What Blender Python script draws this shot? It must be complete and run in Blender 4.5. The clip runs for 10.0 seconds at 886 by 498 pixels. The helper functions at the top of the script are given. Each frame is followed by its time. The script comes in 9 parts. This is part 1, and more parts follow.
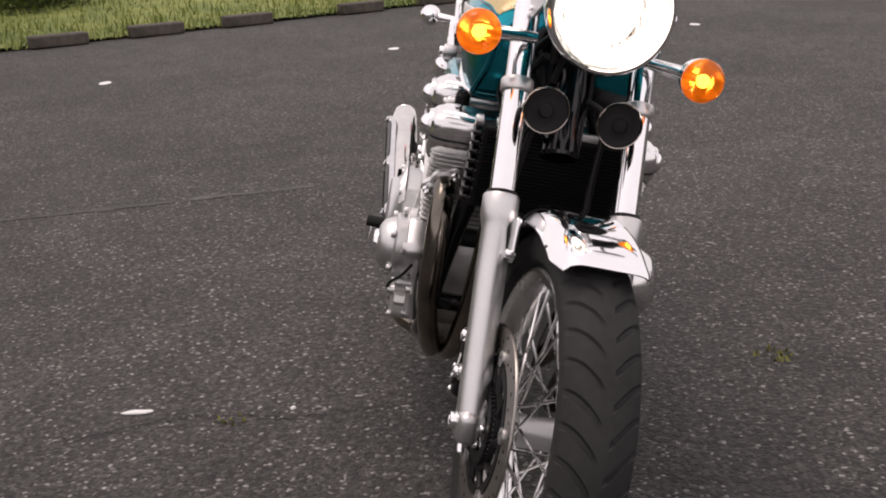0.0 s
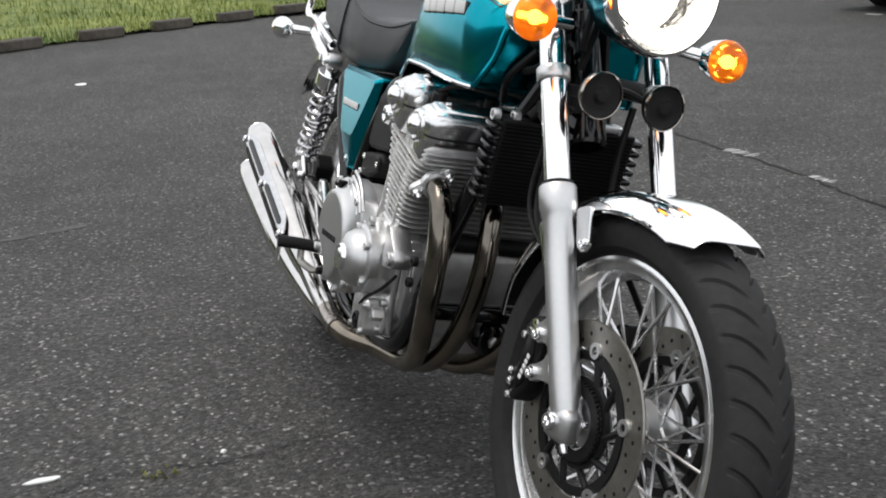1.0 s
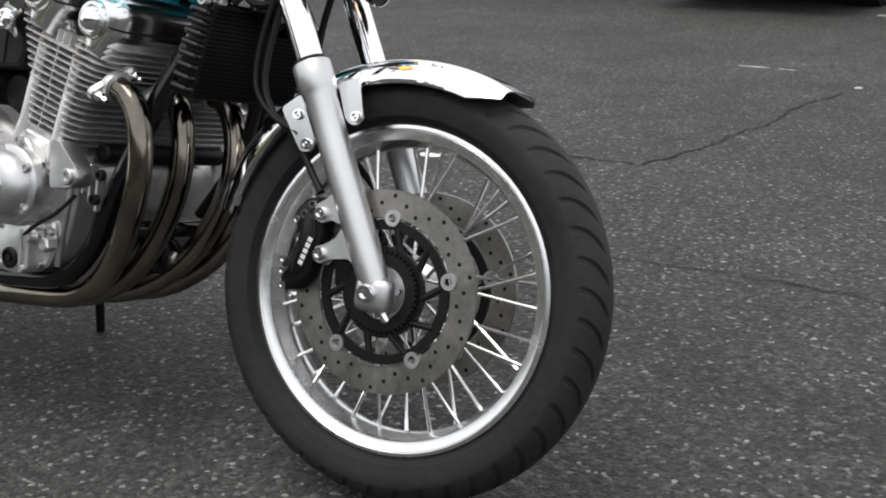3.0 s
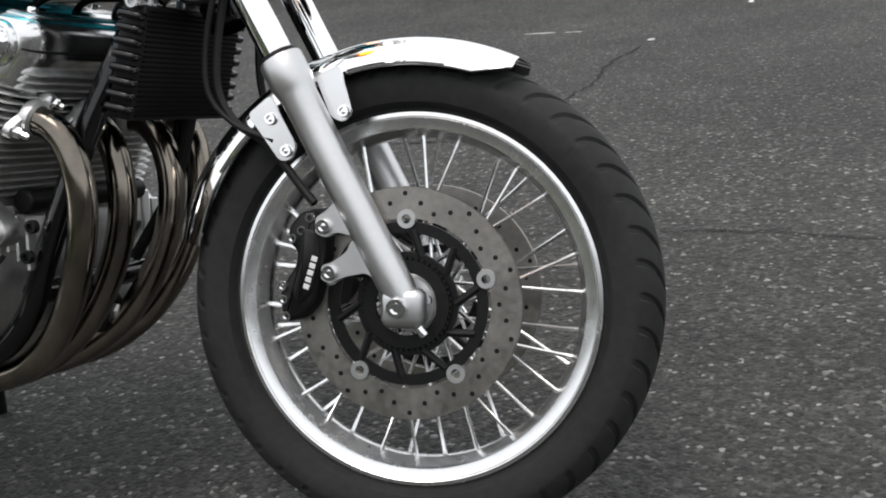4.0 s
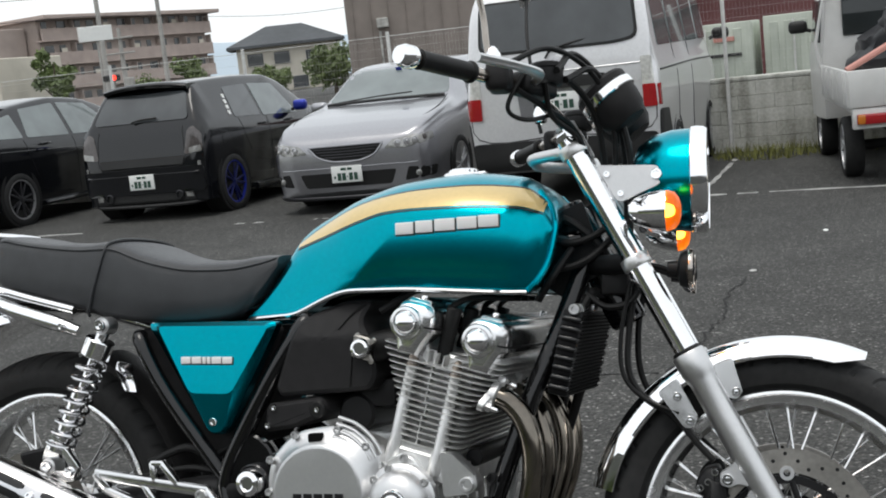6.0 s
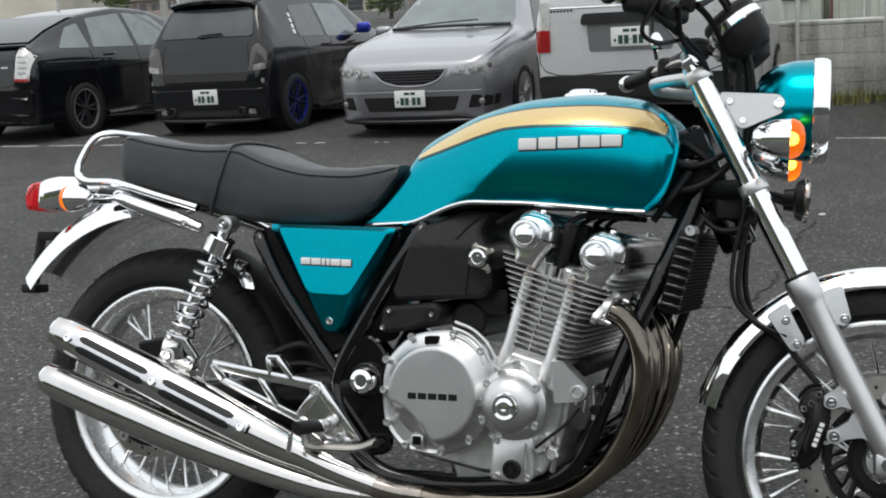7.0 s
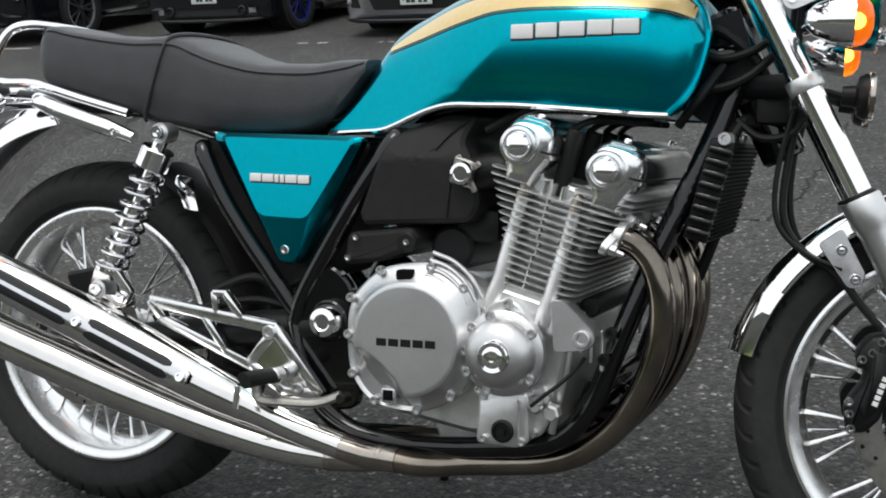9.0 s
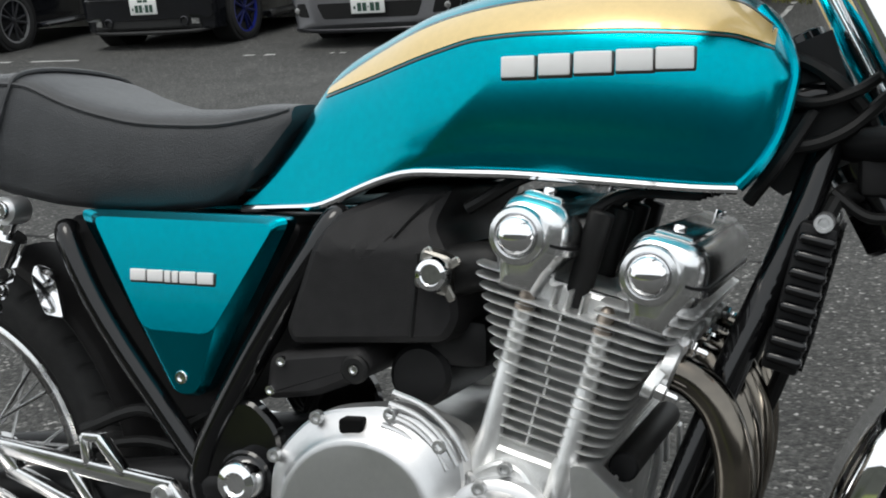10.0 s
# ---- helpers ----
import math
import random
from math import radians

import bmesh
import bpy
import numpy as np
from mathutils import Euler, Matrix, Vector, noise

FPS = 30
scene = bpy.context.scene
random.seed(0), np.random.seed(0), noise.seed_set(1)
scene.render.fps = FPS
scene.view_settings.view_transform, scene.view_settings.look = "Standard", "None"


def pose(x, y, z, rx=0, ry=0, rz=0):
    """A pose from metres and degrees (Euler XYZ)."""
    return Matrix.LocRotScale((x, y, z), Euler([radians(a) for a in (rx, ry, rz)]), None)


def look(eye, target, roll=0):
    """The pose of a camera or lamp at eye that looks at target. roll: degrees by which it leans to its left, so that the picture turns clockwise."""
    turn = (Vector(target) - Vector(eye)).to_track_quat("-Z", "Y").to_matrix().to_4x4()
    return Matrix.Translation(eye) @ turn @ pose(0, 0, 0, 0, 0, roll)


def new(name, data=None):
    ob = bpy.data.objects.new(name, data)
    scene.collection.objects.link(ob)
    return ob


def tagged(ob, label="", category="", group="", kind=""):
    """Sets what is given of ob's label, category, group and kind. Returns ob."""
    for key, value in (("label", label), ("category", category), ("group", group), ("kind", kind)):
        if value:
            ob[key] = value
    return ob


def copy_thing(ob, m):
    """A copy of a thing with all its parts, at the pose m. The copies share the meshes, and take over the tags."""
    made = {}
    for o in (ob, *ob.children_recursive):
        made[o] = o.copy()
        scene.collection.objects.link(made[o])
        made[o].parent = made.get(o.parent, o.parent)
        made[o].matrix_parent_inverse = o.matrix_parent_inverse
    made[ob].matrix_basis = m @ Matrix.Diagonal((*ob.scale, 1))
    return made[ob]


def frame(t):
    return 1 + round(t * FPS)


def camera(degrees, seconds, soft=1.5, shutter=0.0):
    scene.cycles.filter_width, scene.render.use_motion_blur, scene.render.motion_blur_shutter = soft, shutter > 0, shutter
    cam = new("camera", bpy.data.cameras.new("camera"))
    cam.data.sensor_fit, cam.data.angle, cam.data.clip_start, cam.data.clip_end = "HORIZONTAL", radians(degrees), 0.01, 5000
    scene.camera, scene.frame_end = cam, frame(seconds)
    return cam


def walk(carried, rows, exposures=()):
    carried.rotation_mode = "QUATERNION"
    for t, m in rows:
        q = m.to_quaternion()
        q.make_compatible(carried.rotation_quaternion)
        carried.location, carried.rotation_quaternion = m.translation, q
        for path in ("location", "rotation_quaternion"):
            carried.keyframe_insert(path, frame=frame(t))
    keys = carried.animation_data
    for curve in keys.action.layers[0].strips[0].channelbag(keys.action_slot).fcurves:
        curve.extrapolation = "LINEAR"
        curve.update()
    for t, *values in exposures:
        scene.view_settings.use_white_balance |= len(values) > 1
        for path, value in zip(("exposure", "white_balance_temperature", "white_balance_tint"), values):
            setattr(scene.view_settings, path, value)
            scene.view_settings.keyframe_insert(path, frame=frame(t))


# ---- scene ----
# ---------------------------------------------------------------- camera
cam = camera(41.03, 10.0, soft=1.9)
ROWS = [
    (0.0, 3.102, -0.136, 1.066, 73.87, 2.83, 88.49),
    (0.3, 3.021, -0.317, 1.034, 72.77, 3.59, 84.36),
    (0.5, 2.974, -0.424, 1.039, 72.67, 2.00, 82.03),
    (0.8, 2.933, -0.615, 1.026, 75.18, 1.88, 74.24),
    (1.0, 2.909, -0.745, 1.022, 74.63, 2.97, 70.13),
    (1.3, 2.850, -0.899, 1.000, 74.59, 2.85, 67.57),
    (1.5, 2.797, -0.992, 0.972, 74.53, 2.15, 65.43),
    (1.8, 2.720, -1.106, 0.964, 73.20, 2.70, 58.74),
    (2.0, 2.685, -1.172, 0.950, 73.91, 0.23, 54.52),
    (2.3, 2.624, -1.267, 0.947, 73.87, 0.32, 45.32),
    (2.5, 2.586, -1.332, 0.950, 73.58, 1.82, 40.36),
    (2.7, 2.542, -1.357, 0.937, 73.28, 1.30, 37.20),
    (3.8, 2.098, -1.356, 0.860, 70.60, 4.26, 21.23),
    (4.0, 2.037, -1.354, 0.865, 71.30, 6.10, 18.54),
    (4.2, 2.002, -1.370, 0.916, 71.62, 8.43, 16.94),
    (4.5, 1.930, -1.394, 0.983, 73.39, 9.50, 18.76),
    (4.8, 1.877, -1.461, 1.040, 76.48, 10.27, 18.06),
    (5.0, 1.856, -1.529, 1.075, 77.64, 10.74, 16.11),
    (5.3, 1.813, -1.667, 1.122, 79.51, 10.06, 17.66),
    (5.5, 1.775, -1.775, 1.157, 80.46, 7.88, 19.17),
    (5.8, 1.696, -1.898, 1.166, 80.76, 5.81, 17.91),
    (6.0, 1.637, -1.986, 1.173, 80.85, 6.26, 18.76),
    (6.2, 1.584, -2.050, 1.171, 80.24, 6.49, 20.18),
    (7.3, 1.528, -2.119, 1.164, 77.09, 2.83, 21.34),
    (7.5, 1.527, -2.132, 1.166, 76.53, 2.71, 21.36),
    (7.8, 1.537, -2.138, 1.157, 75.55, 2.93, 21.27),
    (8.0, 1.536, -2.130, 1.148, 75.18, 3.11, 20.65),
    (8.2, 1.532, -2.089, 1.136, 74.09, 3.52, 20.47),
    (8.5, 1.500, -1.967, 1.112, 73.70, 4.87, 21.60),
    (8.8, 1.461, -1.818, 1.100, 73.12, 4.44, 22.34),
    (9.0, 1.436, -1.717, 1.091, 73.12, 4.03, 21.98),
    (9.3, 1.356, -1.550, 1.083, 73.57, 3.84, 21.03),
    (9.5, 1.300, -1.435, 1.085, 73.80, 4.76, 19.82),
    (9.7, 1.271, -1.331, 1.085, 74.58, 4.68, 19.57),
    (10.0, 1.213, -1.183, 1.056, 73.23, 4.47, 19.69),
]
walk(cam, [(t, pose(x, y, z, rx, ry, rz)) for t, x, y, z, rx, ry, rz in ROWS],
     exposures=[(0.0, -0.08, 7100, 24), (0.5, 0.12, 6650, 16), (1.0, 0.17, 6500, 10), (2.0, 0.28, 6500, 10), (3.0, 0.22, 6500, 10), (5.5, 0.22, 6450, 9), (6.0, 0.12, 6400, 8), (7.5, 0.12, 6400, 8), (8.5, 0.18, 6400, 8), (10.0, 0.23, 6400, 7)])

# ---------------------------------------------------------------- light: overcast sky
world = bpy.data.worlds.new("overcast_sky")
scene.world = world
world.use_nodes = True
wt = world.node_tree
wbg = wt.nodes["Background"]
sky = wt.nodes.new("ShaderNodeTexSky")
sky.sky_type = "NISHITA"
sky.sun_disc = False
sky.sun_elevation = radians(76)
sky.sun_rotation = radians(194)
sky.dust_density = 6.0
sky.air_density = 1.0
# a cloud sheet greys the clear sky
cloud = wt.nodes.new("ShaderNodeMixRGB")
cloud.inputs[0].default_value = 0.8
cloud.inputs[2].default_value = (7.8, 7.95, 8.05, 1)
wt.links.new(sky.outputs[0], cloud.inputs[1])
wt.links.new(cloud.outputs[0], wbg.inputs[0])
wbg.inputs[1].default_value = 0.15
sun_data = bpy.data.lights.new("sun", "SUN")
sun_data.energy = 0.9
sun_data.angle = radians(25)
sun_data.color = (1.0, 0.97, 0.93)
sun = new("sun", sun_data)
sun.matrix_world = look((0, 0, 0), (0.06, 0.24, -1.0))


# ---------------------------------------------------------------- materials
def mat(name, color, rough=0.5, metal=0.0, coat=0.0, grain=0.0, scale=40.0, bump=0.0, bscale=200.0,
        emit=None, power=0.0, trans=0.0, ior=1.45, spec=0.5, tint=None, alpha=1.0, rvar=0.0):
    """A surface with noise variation of colour (grain at scale), of gloss (rvar) and relief (bump)."""
    m = bpy.data.materials.new(name)
    m.use_nodes = True
    nt = m.node_tree
    p = nt.nodes["Principled BSDF"]
    p.inputs["Base Color"].default_value = (*color, 1)
    p.inputs["Roughness"].default_value = rough
    p.inputs["Metallic"].default_value = metal
    p.inputs["Coat Weight"].default_value = coat
    p.inputs["Coat Roughness"].default_value = 0.04
    p.inputs["Transmission Weight"].default_value = trans
    p.inputs["IOR"].default_value = ior
    p.inputs["Specular IOR Level"].default_value = spec
    p.inputs["Alpha"].default_value = alpha
    if emit:
        p.inputs["Emission Color"].default_value = (*emit, 1)
        p.inputs["Emission Strength"].default_value = power
    co = nt.nodes.new("ShaderNodeTexCoord")
    if grain > 0:
        fine = nt.nodes.new("ShaderNodeTexNoise")
        fine.inputs["Scale"].default_value = scale
        fine.inputs["Detail"].default_value = 6
        wide = nt.nodes.new("ShaderNodeTexNoise")
        wide.inputs["Scale"].default_value = scale * 0.13
        wide.inputs["Detail"].default_value = 3
        nt.links.new(co.outputs["Object"], fine.inputs["Vector"])
        nt.links.new(co.outputs["Object"], wide.inputs["Vector"])
        mul = nt.nodes.new("ShaderNodeMath")
        mul.operation = "ADD"
        nt.links.new(fine.outputs["Fac"], mul.inputs[0])
        nt.links.new(wide.outputs["Fac"], mul.inputs[1])
        ramp = nt.nodes.new("ShaderNodeMapRange")
        ramp.inputs["From Min"].default_value = 0.7
        ramp.inputs["From Max"].default_value = 1.3
        nt.links.new(mul.outputs[0], ramp.inputs["Value"])
        mix = nt.nodes.new("ShaderNodeMixRGB")
        lo = tuple(c * (1 - grain) for c in color)
        hi = tint or tuple(min(1, c * (1 + grain)) for c in color)
        mix.inputs[1].default_value = (*lo, 1)
        mix.inputs[2].default_value = (*hi, 1)
        nt.links.new(ramp.outputs[0], mix.inputs[0])
        nt.links.new(mix.outputs[0], p.inputs["Base Color"])
        if rvar > 0:
            rr = nt.nodes.new("ShaderNodeMapRange")
            rr.inputs["From Min"].default_value = 0.7
            rr.inputs["From Max"].default_value = 1.3
            rr.inputs["To Min"].default_value = max(0.02, rough - rvar)
            rr.inputs["To Max"].default_value = min(1, rough + rvar)
            nt.links.new(mul.outputs[0], rr.inputs["Value"])
            nt.links.new(rr.outputs[0], p.inputs["Roughness"])
    if bump > 0:
        n2 = nt.nodes.new("ShaderNodeTexNoise")
        n2.inputs["Scale"].default_value = bscale
        n2.inputs["Detail"].default_value = 4
        nt.links.new(co.outputs["Object"], n2.inputs["Vector"])
        b = nt.nodes.new("ShaderNodeBump")
        b.inputs["Strength"].default_value = bump
        b.inputs["Distance"].default_value = 0.002
        nt.links.new(n2.outputs["Fac"], b.inputs["Height"])
        nt.links.new(b.outputs[0], p.inputs["Normal"])
    return m


def asphalt_material():
    m = bpy.data.materials.new("asphalt")
    m.use_nodes = True
    nt = m.node_tree
    p = nt.nodes["Principled BSDF"]
    co = nt.nodes.new("ShaderNodeTexCoord")

    def node(kind, **inputs):
        n = nt.nodes.new(kind)
        for k, v in inputs.items():
            n.inputs[k].default_value = v
        return n

    stones = node("ShaderNodeTexVoronoi", Scale=125.0, Randomness=1.0)
    big = node("ShaderNodeTexVoronoi", Scale=38.0)
    fine = node("ShaderNodeTexNoise", Scale=300.0, Detail=5.0)
    wide = node("ShaderNodeTexNoise", Scale=0.55, Detail=6.0, Roughness=0.62)
    patch = node("ShaderNodeTexNoise", Scale=4.5, Detail=4.0)
    grit = node("ShaderNodeTexNoise", Scale=48.0, Detail=3.0, Roughness=0.6)
    for n in (stones, big, fine, wide, patch, grit):
        nt.links.new(co.outputs["Object"], n.inputs["Vector"])
    # aggregate: a grey for each stone, a few pale ones
    pick = nt.nodes.new("ShaderNodeSeparateColor")
    nt.links.new(stones.outputs["Color"], pick.inputs[0])
    ramp = nt.nodes.new("ShaderNodeValToRGB")
    els = ramp.color_ramp.elements
    els[0].position, els[0].color = 0.0, (0.028, 0.028, 0.027, 1)
    els[1].position, els[1].color = 1.0, (0.30, 0.296, 0.283, 1)
    for pos, c in ((0.50, 0.045), (0.84, 0.064), (0.955, 0.105)):
        e = els.new(pos)
        e.color = (c, c * 0.99, c * 0.93, 1)
    nt.links.new(pick.outputs[0], ramp.inputs[0])
    tar = nt.nodes.new("ShaderNodeMapRange")
    tar.inputs["From Min"].default_value, tar.inputs["From Max"].default_value = 0.25, 0.75
    tar.inputs["To Min"].default_value, tar.inputs["To Max"].default_value = 0.62, 1.25
    nt.links.new(wide.outputs["Fac"], tar.inputs["Value"])
    tar2 = nt.nodes.new("ShaderNodeMapRange")
    tar2.inputs["From Min"].default_value, tar2.inputs["From Max"].default_value = 0.3, 0.7
    tar2.inputs["To Min"].default_value, tar2.inputs["To Max"].default_value = 0.85, 1.12
    nt.links.new(patch.outputs["Fac"], tar2.inputs["Value"])
    mm = nt.nodes.new("ShaderNodeMath")
    mm.operation = "MULTIPLY"
    nt.links.new(tar.outputs[0], mm.inputs[0])
    nt.links.new(tar2.outputs[0], mm.inputs[1])
    tar3 = nt.nodes.new("ShaderNodeMapRange")
    tar3.inputs["From Min"].default_value, tar3.inputs["From Max"].default_value = 0.35, 0.65
    tar3.inputs["To Min"].default_value, tar3.inputs["To Max"].default_value = 0.62, 1.40
    nt.links.new(grit.outputs["Fac"], tar3.inputs["Value"])
    m3 = nt.nodes.new("ShaderNodeMath")
    m3.operation = "MULTIPLY"
    nt.links.new(mm.outputs[0], m3.inputs[0])
    nt.links.new(tar3.outputs[0], m3.inputs[1])
    sc = nt.nodes.new("ShaderNodeVectorMath")
    sc.operation = "SCALE"
    nt.links.new(ramp.outputs[0], sc.inputs[0])
    nt.links.new(m3.outputs[0], sc.inputs["Scale"])
    nt.links.new(sc.outputs[0], p.inputs["Base Color"])
    p.inputs["Roughness"].default_value = 0.82
    p.inputs["Specular IOR Level"].default_value = 0.35
    hh = nt.nodes.new("ShaderNodeMath")
    hh.operation = "MULTIPLY_ADD"
    hh.inputs[1].default_value = 0.6
    nt.links.new(big.outputs["Distance"], hh.inputs[0])
    nt.links.new(stones.outputs["Distance"], hh.inputs[2])
    h2 = nt.nodes.new("ShaderNodeMath")
    h2.operation = "MULTIPLY_ADD"
    h2.inputs[1].default_value = 0.5
    nt.links.new(fine.outputs["Fac"], h2.inputs[0])
    nt.links.new(hh.outputs[0], h2.inputs[2])
    b = nt.nodes.new("ShaderNodeBump")
    b.invert = True
    b.inputs["Strength"].default_value = 0.8
    b.inputs["Distance"].default_value = 0.006
    nt.links.new(h2.outputs[0], b.inputs["Height"])
    nt.links.new(b.outputs[0], p.inputs["Normal"])
    return m


ASPHALT = asphalt_material()
TEAL = mat("teal_paint", (0.0, 0.300, 0.385), rough=0.22, metal=1.0, coat=0.12, grain=0.05, scale=900)
GOLD = mat("gold_paint", (0.64, 0.47, 0.19), rough=0.33, metal=0.35, coat=1.0, grain=0.05, scale=900)
PINLINE = mat("dark_pinline", (0.03, 0.025, 0.02), rough=0.3, coat=0.5)
CHROME = mat("chrome", (0.93, 0.93, 0.94), rough=0.06, metal=1.0, grain=0.03, scale=30, rvar=0.03)
ALU = mat("satin_aluminium", (0.65, 0.65, 0.65), rough=0.38, metal=1.0, grain=0.035, scale=140, bump=0.05, bscale=500, rvar=0.03)
CAST = mat("cast_aluminium", (0.75, 0.75, 0.74), rough=0.37, metal=0.9, grain=0.14, scale=50, bump=0.2, bscale=420, rvar=0.08)
POLISHED = mat("polished_aluminium", (0.82, 0.82, 0.82), rough=0.19, metal=1.0, grain=0.06, scale=45, rvar=0.06)
RIMALU = mat("rim_aluminium", (0.88, 0.88, 0.88), rough=0.25, metal=1.0, grain=0.05, scale=45, rvar=0.05)
STEEL = mat("disc_steel", (0.34, 0.325, 0.30), rough=0.36, metal=1.0, grain=0.16, scale=120, rvar=0.08)
PIPE = mat("heat_tinted_steel", (0.20, 0.182, 0.158), rough=0.19, metal=1.0, grain=0.35, scale=18, rvar=0.08, tint=(0.32, 0.28, 0.23))
BLACKGLOSS = mat("black_gloss_paint", (0.004, 0.004, 0.0045), rough=0.11, spec=0.4, coat=0.3, grain=0.2, scale=60)
BLACK = mat("black_satin", (0.008, 0.008, 0.0085), rough=0.45, grain=0.25, scale=60, bump=0.1, bscale=600, spec=0.28)
PLASTIC = mat("black_plastic", (0.017, 0.0165, 0.017), rough=0.5, grain=0.2, scale=50, bump=0.25, bscale=900, spec=0.2)
RUBBER = mat("tyre_rubber", (0.022, 0.022, 0.022), rough=0.72, grain=0.25, scale=70, bump=0.25, bscale=500, spec=0.35)
HOSE = mat("hose_rubber", (0.008, 0.008, 0.008), rough=0.5, grain=0.2, scale=90, spec=0.28)
VINYL = mat("seat_vinyl", (0.033, 0.035, 0.038), rough=0.42, grain=0.18, scale=35, bump=0.5, bscale=700, spec=0.5)
AMBER = mat("amber_lens", (1.0, 0.30, 0.015), rough=0.28, coat=0.5, trans=0.92, ior=1.12, emit=(1.0, 0.20, 0.006), power=0.35, grain=0.08, scale=90)
BULB = mat("lit_bulb", (1.0, 0.75, 0.3), rough=0.2, emit=(1.0, 0.66, 0.26), power=9.0)
REDLENS = mat("red_lens", (0.45, 0.01, 0.015), rough=0.12, coat=0.6, emit=(0.8, 0.02, 0.02), power=0.12, grain=0.1, scale=90)
LAMPON = mat("lit_headlamp", (1.0, 0.96, 0.88), rough=0.2, emit=(1.0, 0.93, 0.82), power=2.6, grain=0.6, scale=75)
FACETS = mat("faceted_reflector", (0.80, 0.79, 0.77), rough=0.12, metal=1.0, grain=0.25, scale=60, bump=1.0, bscale=55)
GLASS = mat("clear_glass", (1, 1, 1), rough=0.02, trans=1.0, ior=1.45)
WHITEMARK = mat("pale_lettering", (0.75, 0.75, 0.74), rough=0.5)
DEEP = mat("dark_recess", (0.004, 0.004, 0.004), rough=0.8, spec=0.1)
SMOKED = mat("silencer_chrome", (0.68, 0.665, 0.65), rough=0.09, metal=1.0, grain=0.08, scale=25, rvar=0.04)
SHIELD = mat("brushed_shield", (0.66, 0.66, 0.67), rough=0.16, metal=1.0, grain=0.08, scale=60, rvar=0.06)
FIN = mat("cast_fin_aluminium", (0.74, 0.74, 0.73), rough=0.42, metal=0.9, grain=0.18, scale=60, bump=0.15, bscale=420, rvar=0.08)
BRASSY = mat("browned_nut", (0.30, 0.255, 0.215), rough=0.35, metal=0.9, grain=0.3, scale=80, rvar=0.1)
SLOT = mat("slot_shade", (0.012, 0.012, 0.013), rough=0.3, grain=0.2, scale=60)
DARKCHROME = mat("browned_chrome_pipe", (0.36, 0.315, 0.275), rough=0.16, metal=1.0, grain=0.25, scale=16, rvar=0.06, tint=(0.50, 0.46, 0.42))
# ---------------------------------------------------------------- mesh tools
def vec(p):
    return Vector(p)


def curve_points(pts, n=6, closed=False):
    """A smooth line through pts, n steps from point to point."""
    P = [Vector(p) for p in pts]
    if len(P) < 3:
        return P
    out = []
    k = len(P)
    for i in range(k if closed else k - 1):
        a = P[(i - 1) % k] if closed or i else P[0] * 2 - P[1]
        b, c = P[i], P[(i + 1) % k]
        d = P[(i + 2) % k] if closed or i + 2 < k else c * 2 - b
        for j in range(n):
            t = j / n
            out.append(0.5 * (2 * b + (c - a) * t + (2 * a - 5 * b + 4 * c - d) * t * t + (3 * b - a - 3 * c + d) * t ** 3))
    if not closed:
        out.append(P[-1])
    return out


def loft(rings, closed=True, caps=True, bm=None, wrap=False):
    """Skins rings of equal length; closed: each ring closes on itself."""
    bm = bm or bmesh.new()
    vs = [[bm.verts.new(p) for p in r] for r in rings]
    n = len(vs[0])
    pairs = list(zip(vs, vs[1:])) + ([(vs[-1], vs[0])] if wrap else [])
    for a, b in pairs:
        for i in range(n if closed else n - 1):
            j = (i + 1) % n
            bm.faces.new((a[i], a[j], b[j], b[i]))
    if caps and closed and not wrap:
        bm.faces.new(list(reversed(vs[0])))
        bm.faces.new(vs[-1])
    return bm


def tube(pts, r, segs=10, n=6, bm=None, closed=False, flat=1.0):
    """A round bar along a smooth line. r: a number, or one for each given point."""
    line = curve_points(pts, n, closed)
    m = len(line)
    if isinstance(r, (int, float)):
        rad = [r] * m
    else:
        last = len(r) - 1
        rad = []
        for i in range(m):
            f = i / (m - 1) * last
            k = min(int(f), last - 1)
            rad.append(r[k] + (r[k + 1] - r[k]) * (f - k))
    rings = []
    up = None
    for i, p in enumerate(line):
        if closed:
            d = (line[(i + 1) % m] - line[i - 1]).normalized()
        else:
            d = (line[min(i + 1, m - 1)] - line[max(i - 1, 0)]).normalized()
        if up is None:
            up = d.orthogonal().normalized()
        up = (up - d * up.dot(d)).normalized()
        side = d.cross(up)
        rings.append([p + (up * math.cos(a) * flat + side * math.sin(a)) * rad[i]
                      for a in (2 * math.pi * k / segs for k in range(segs))])
    return loft(rings, caps=not closed, bm=bm, wrap=closed)


def lathe(profile, origin=(0, 0, 0), axis=(0, 0, 1), segs=32, bm=None, ref=None):
    """Turns a profile of (radius, height) round the axis through origin."""
    bm = bm or bmesh.new()
    ax = Vector(axis).normalized()
    u = (Vector(ref) if ref else ax.orthogonal()).normalized()
    v = ax.cross(u)
    o = Vector(origin)
    rows = []
    for r, h in profile:
        if r < 1e-6:
            rows.append([bm.verts.new(o + ax * h)])
        else:
            rows.append([bm.verts.new(o + ax * h + (u * math.cos(a) + v * math.sin(a)) * r)
                         for a in (2 * math.pi * k / segs for k in range(segs))])
    for a, b in zip(rows, rows[1:]):
        for i in range(segs):
            j = (i + 1) % segs
            if len(a) == 1 and len(b) == 1:
                continue
            if len(a) == 1:
                bm.faces.new((a[0], b[j], b[i]))
            elif len(b) == 1:
                bm.faces.new((a[i], a[j], b[0]))
            else:
                bm.faces.new((a[i], a[j], b[j], b[i]))
    return bm


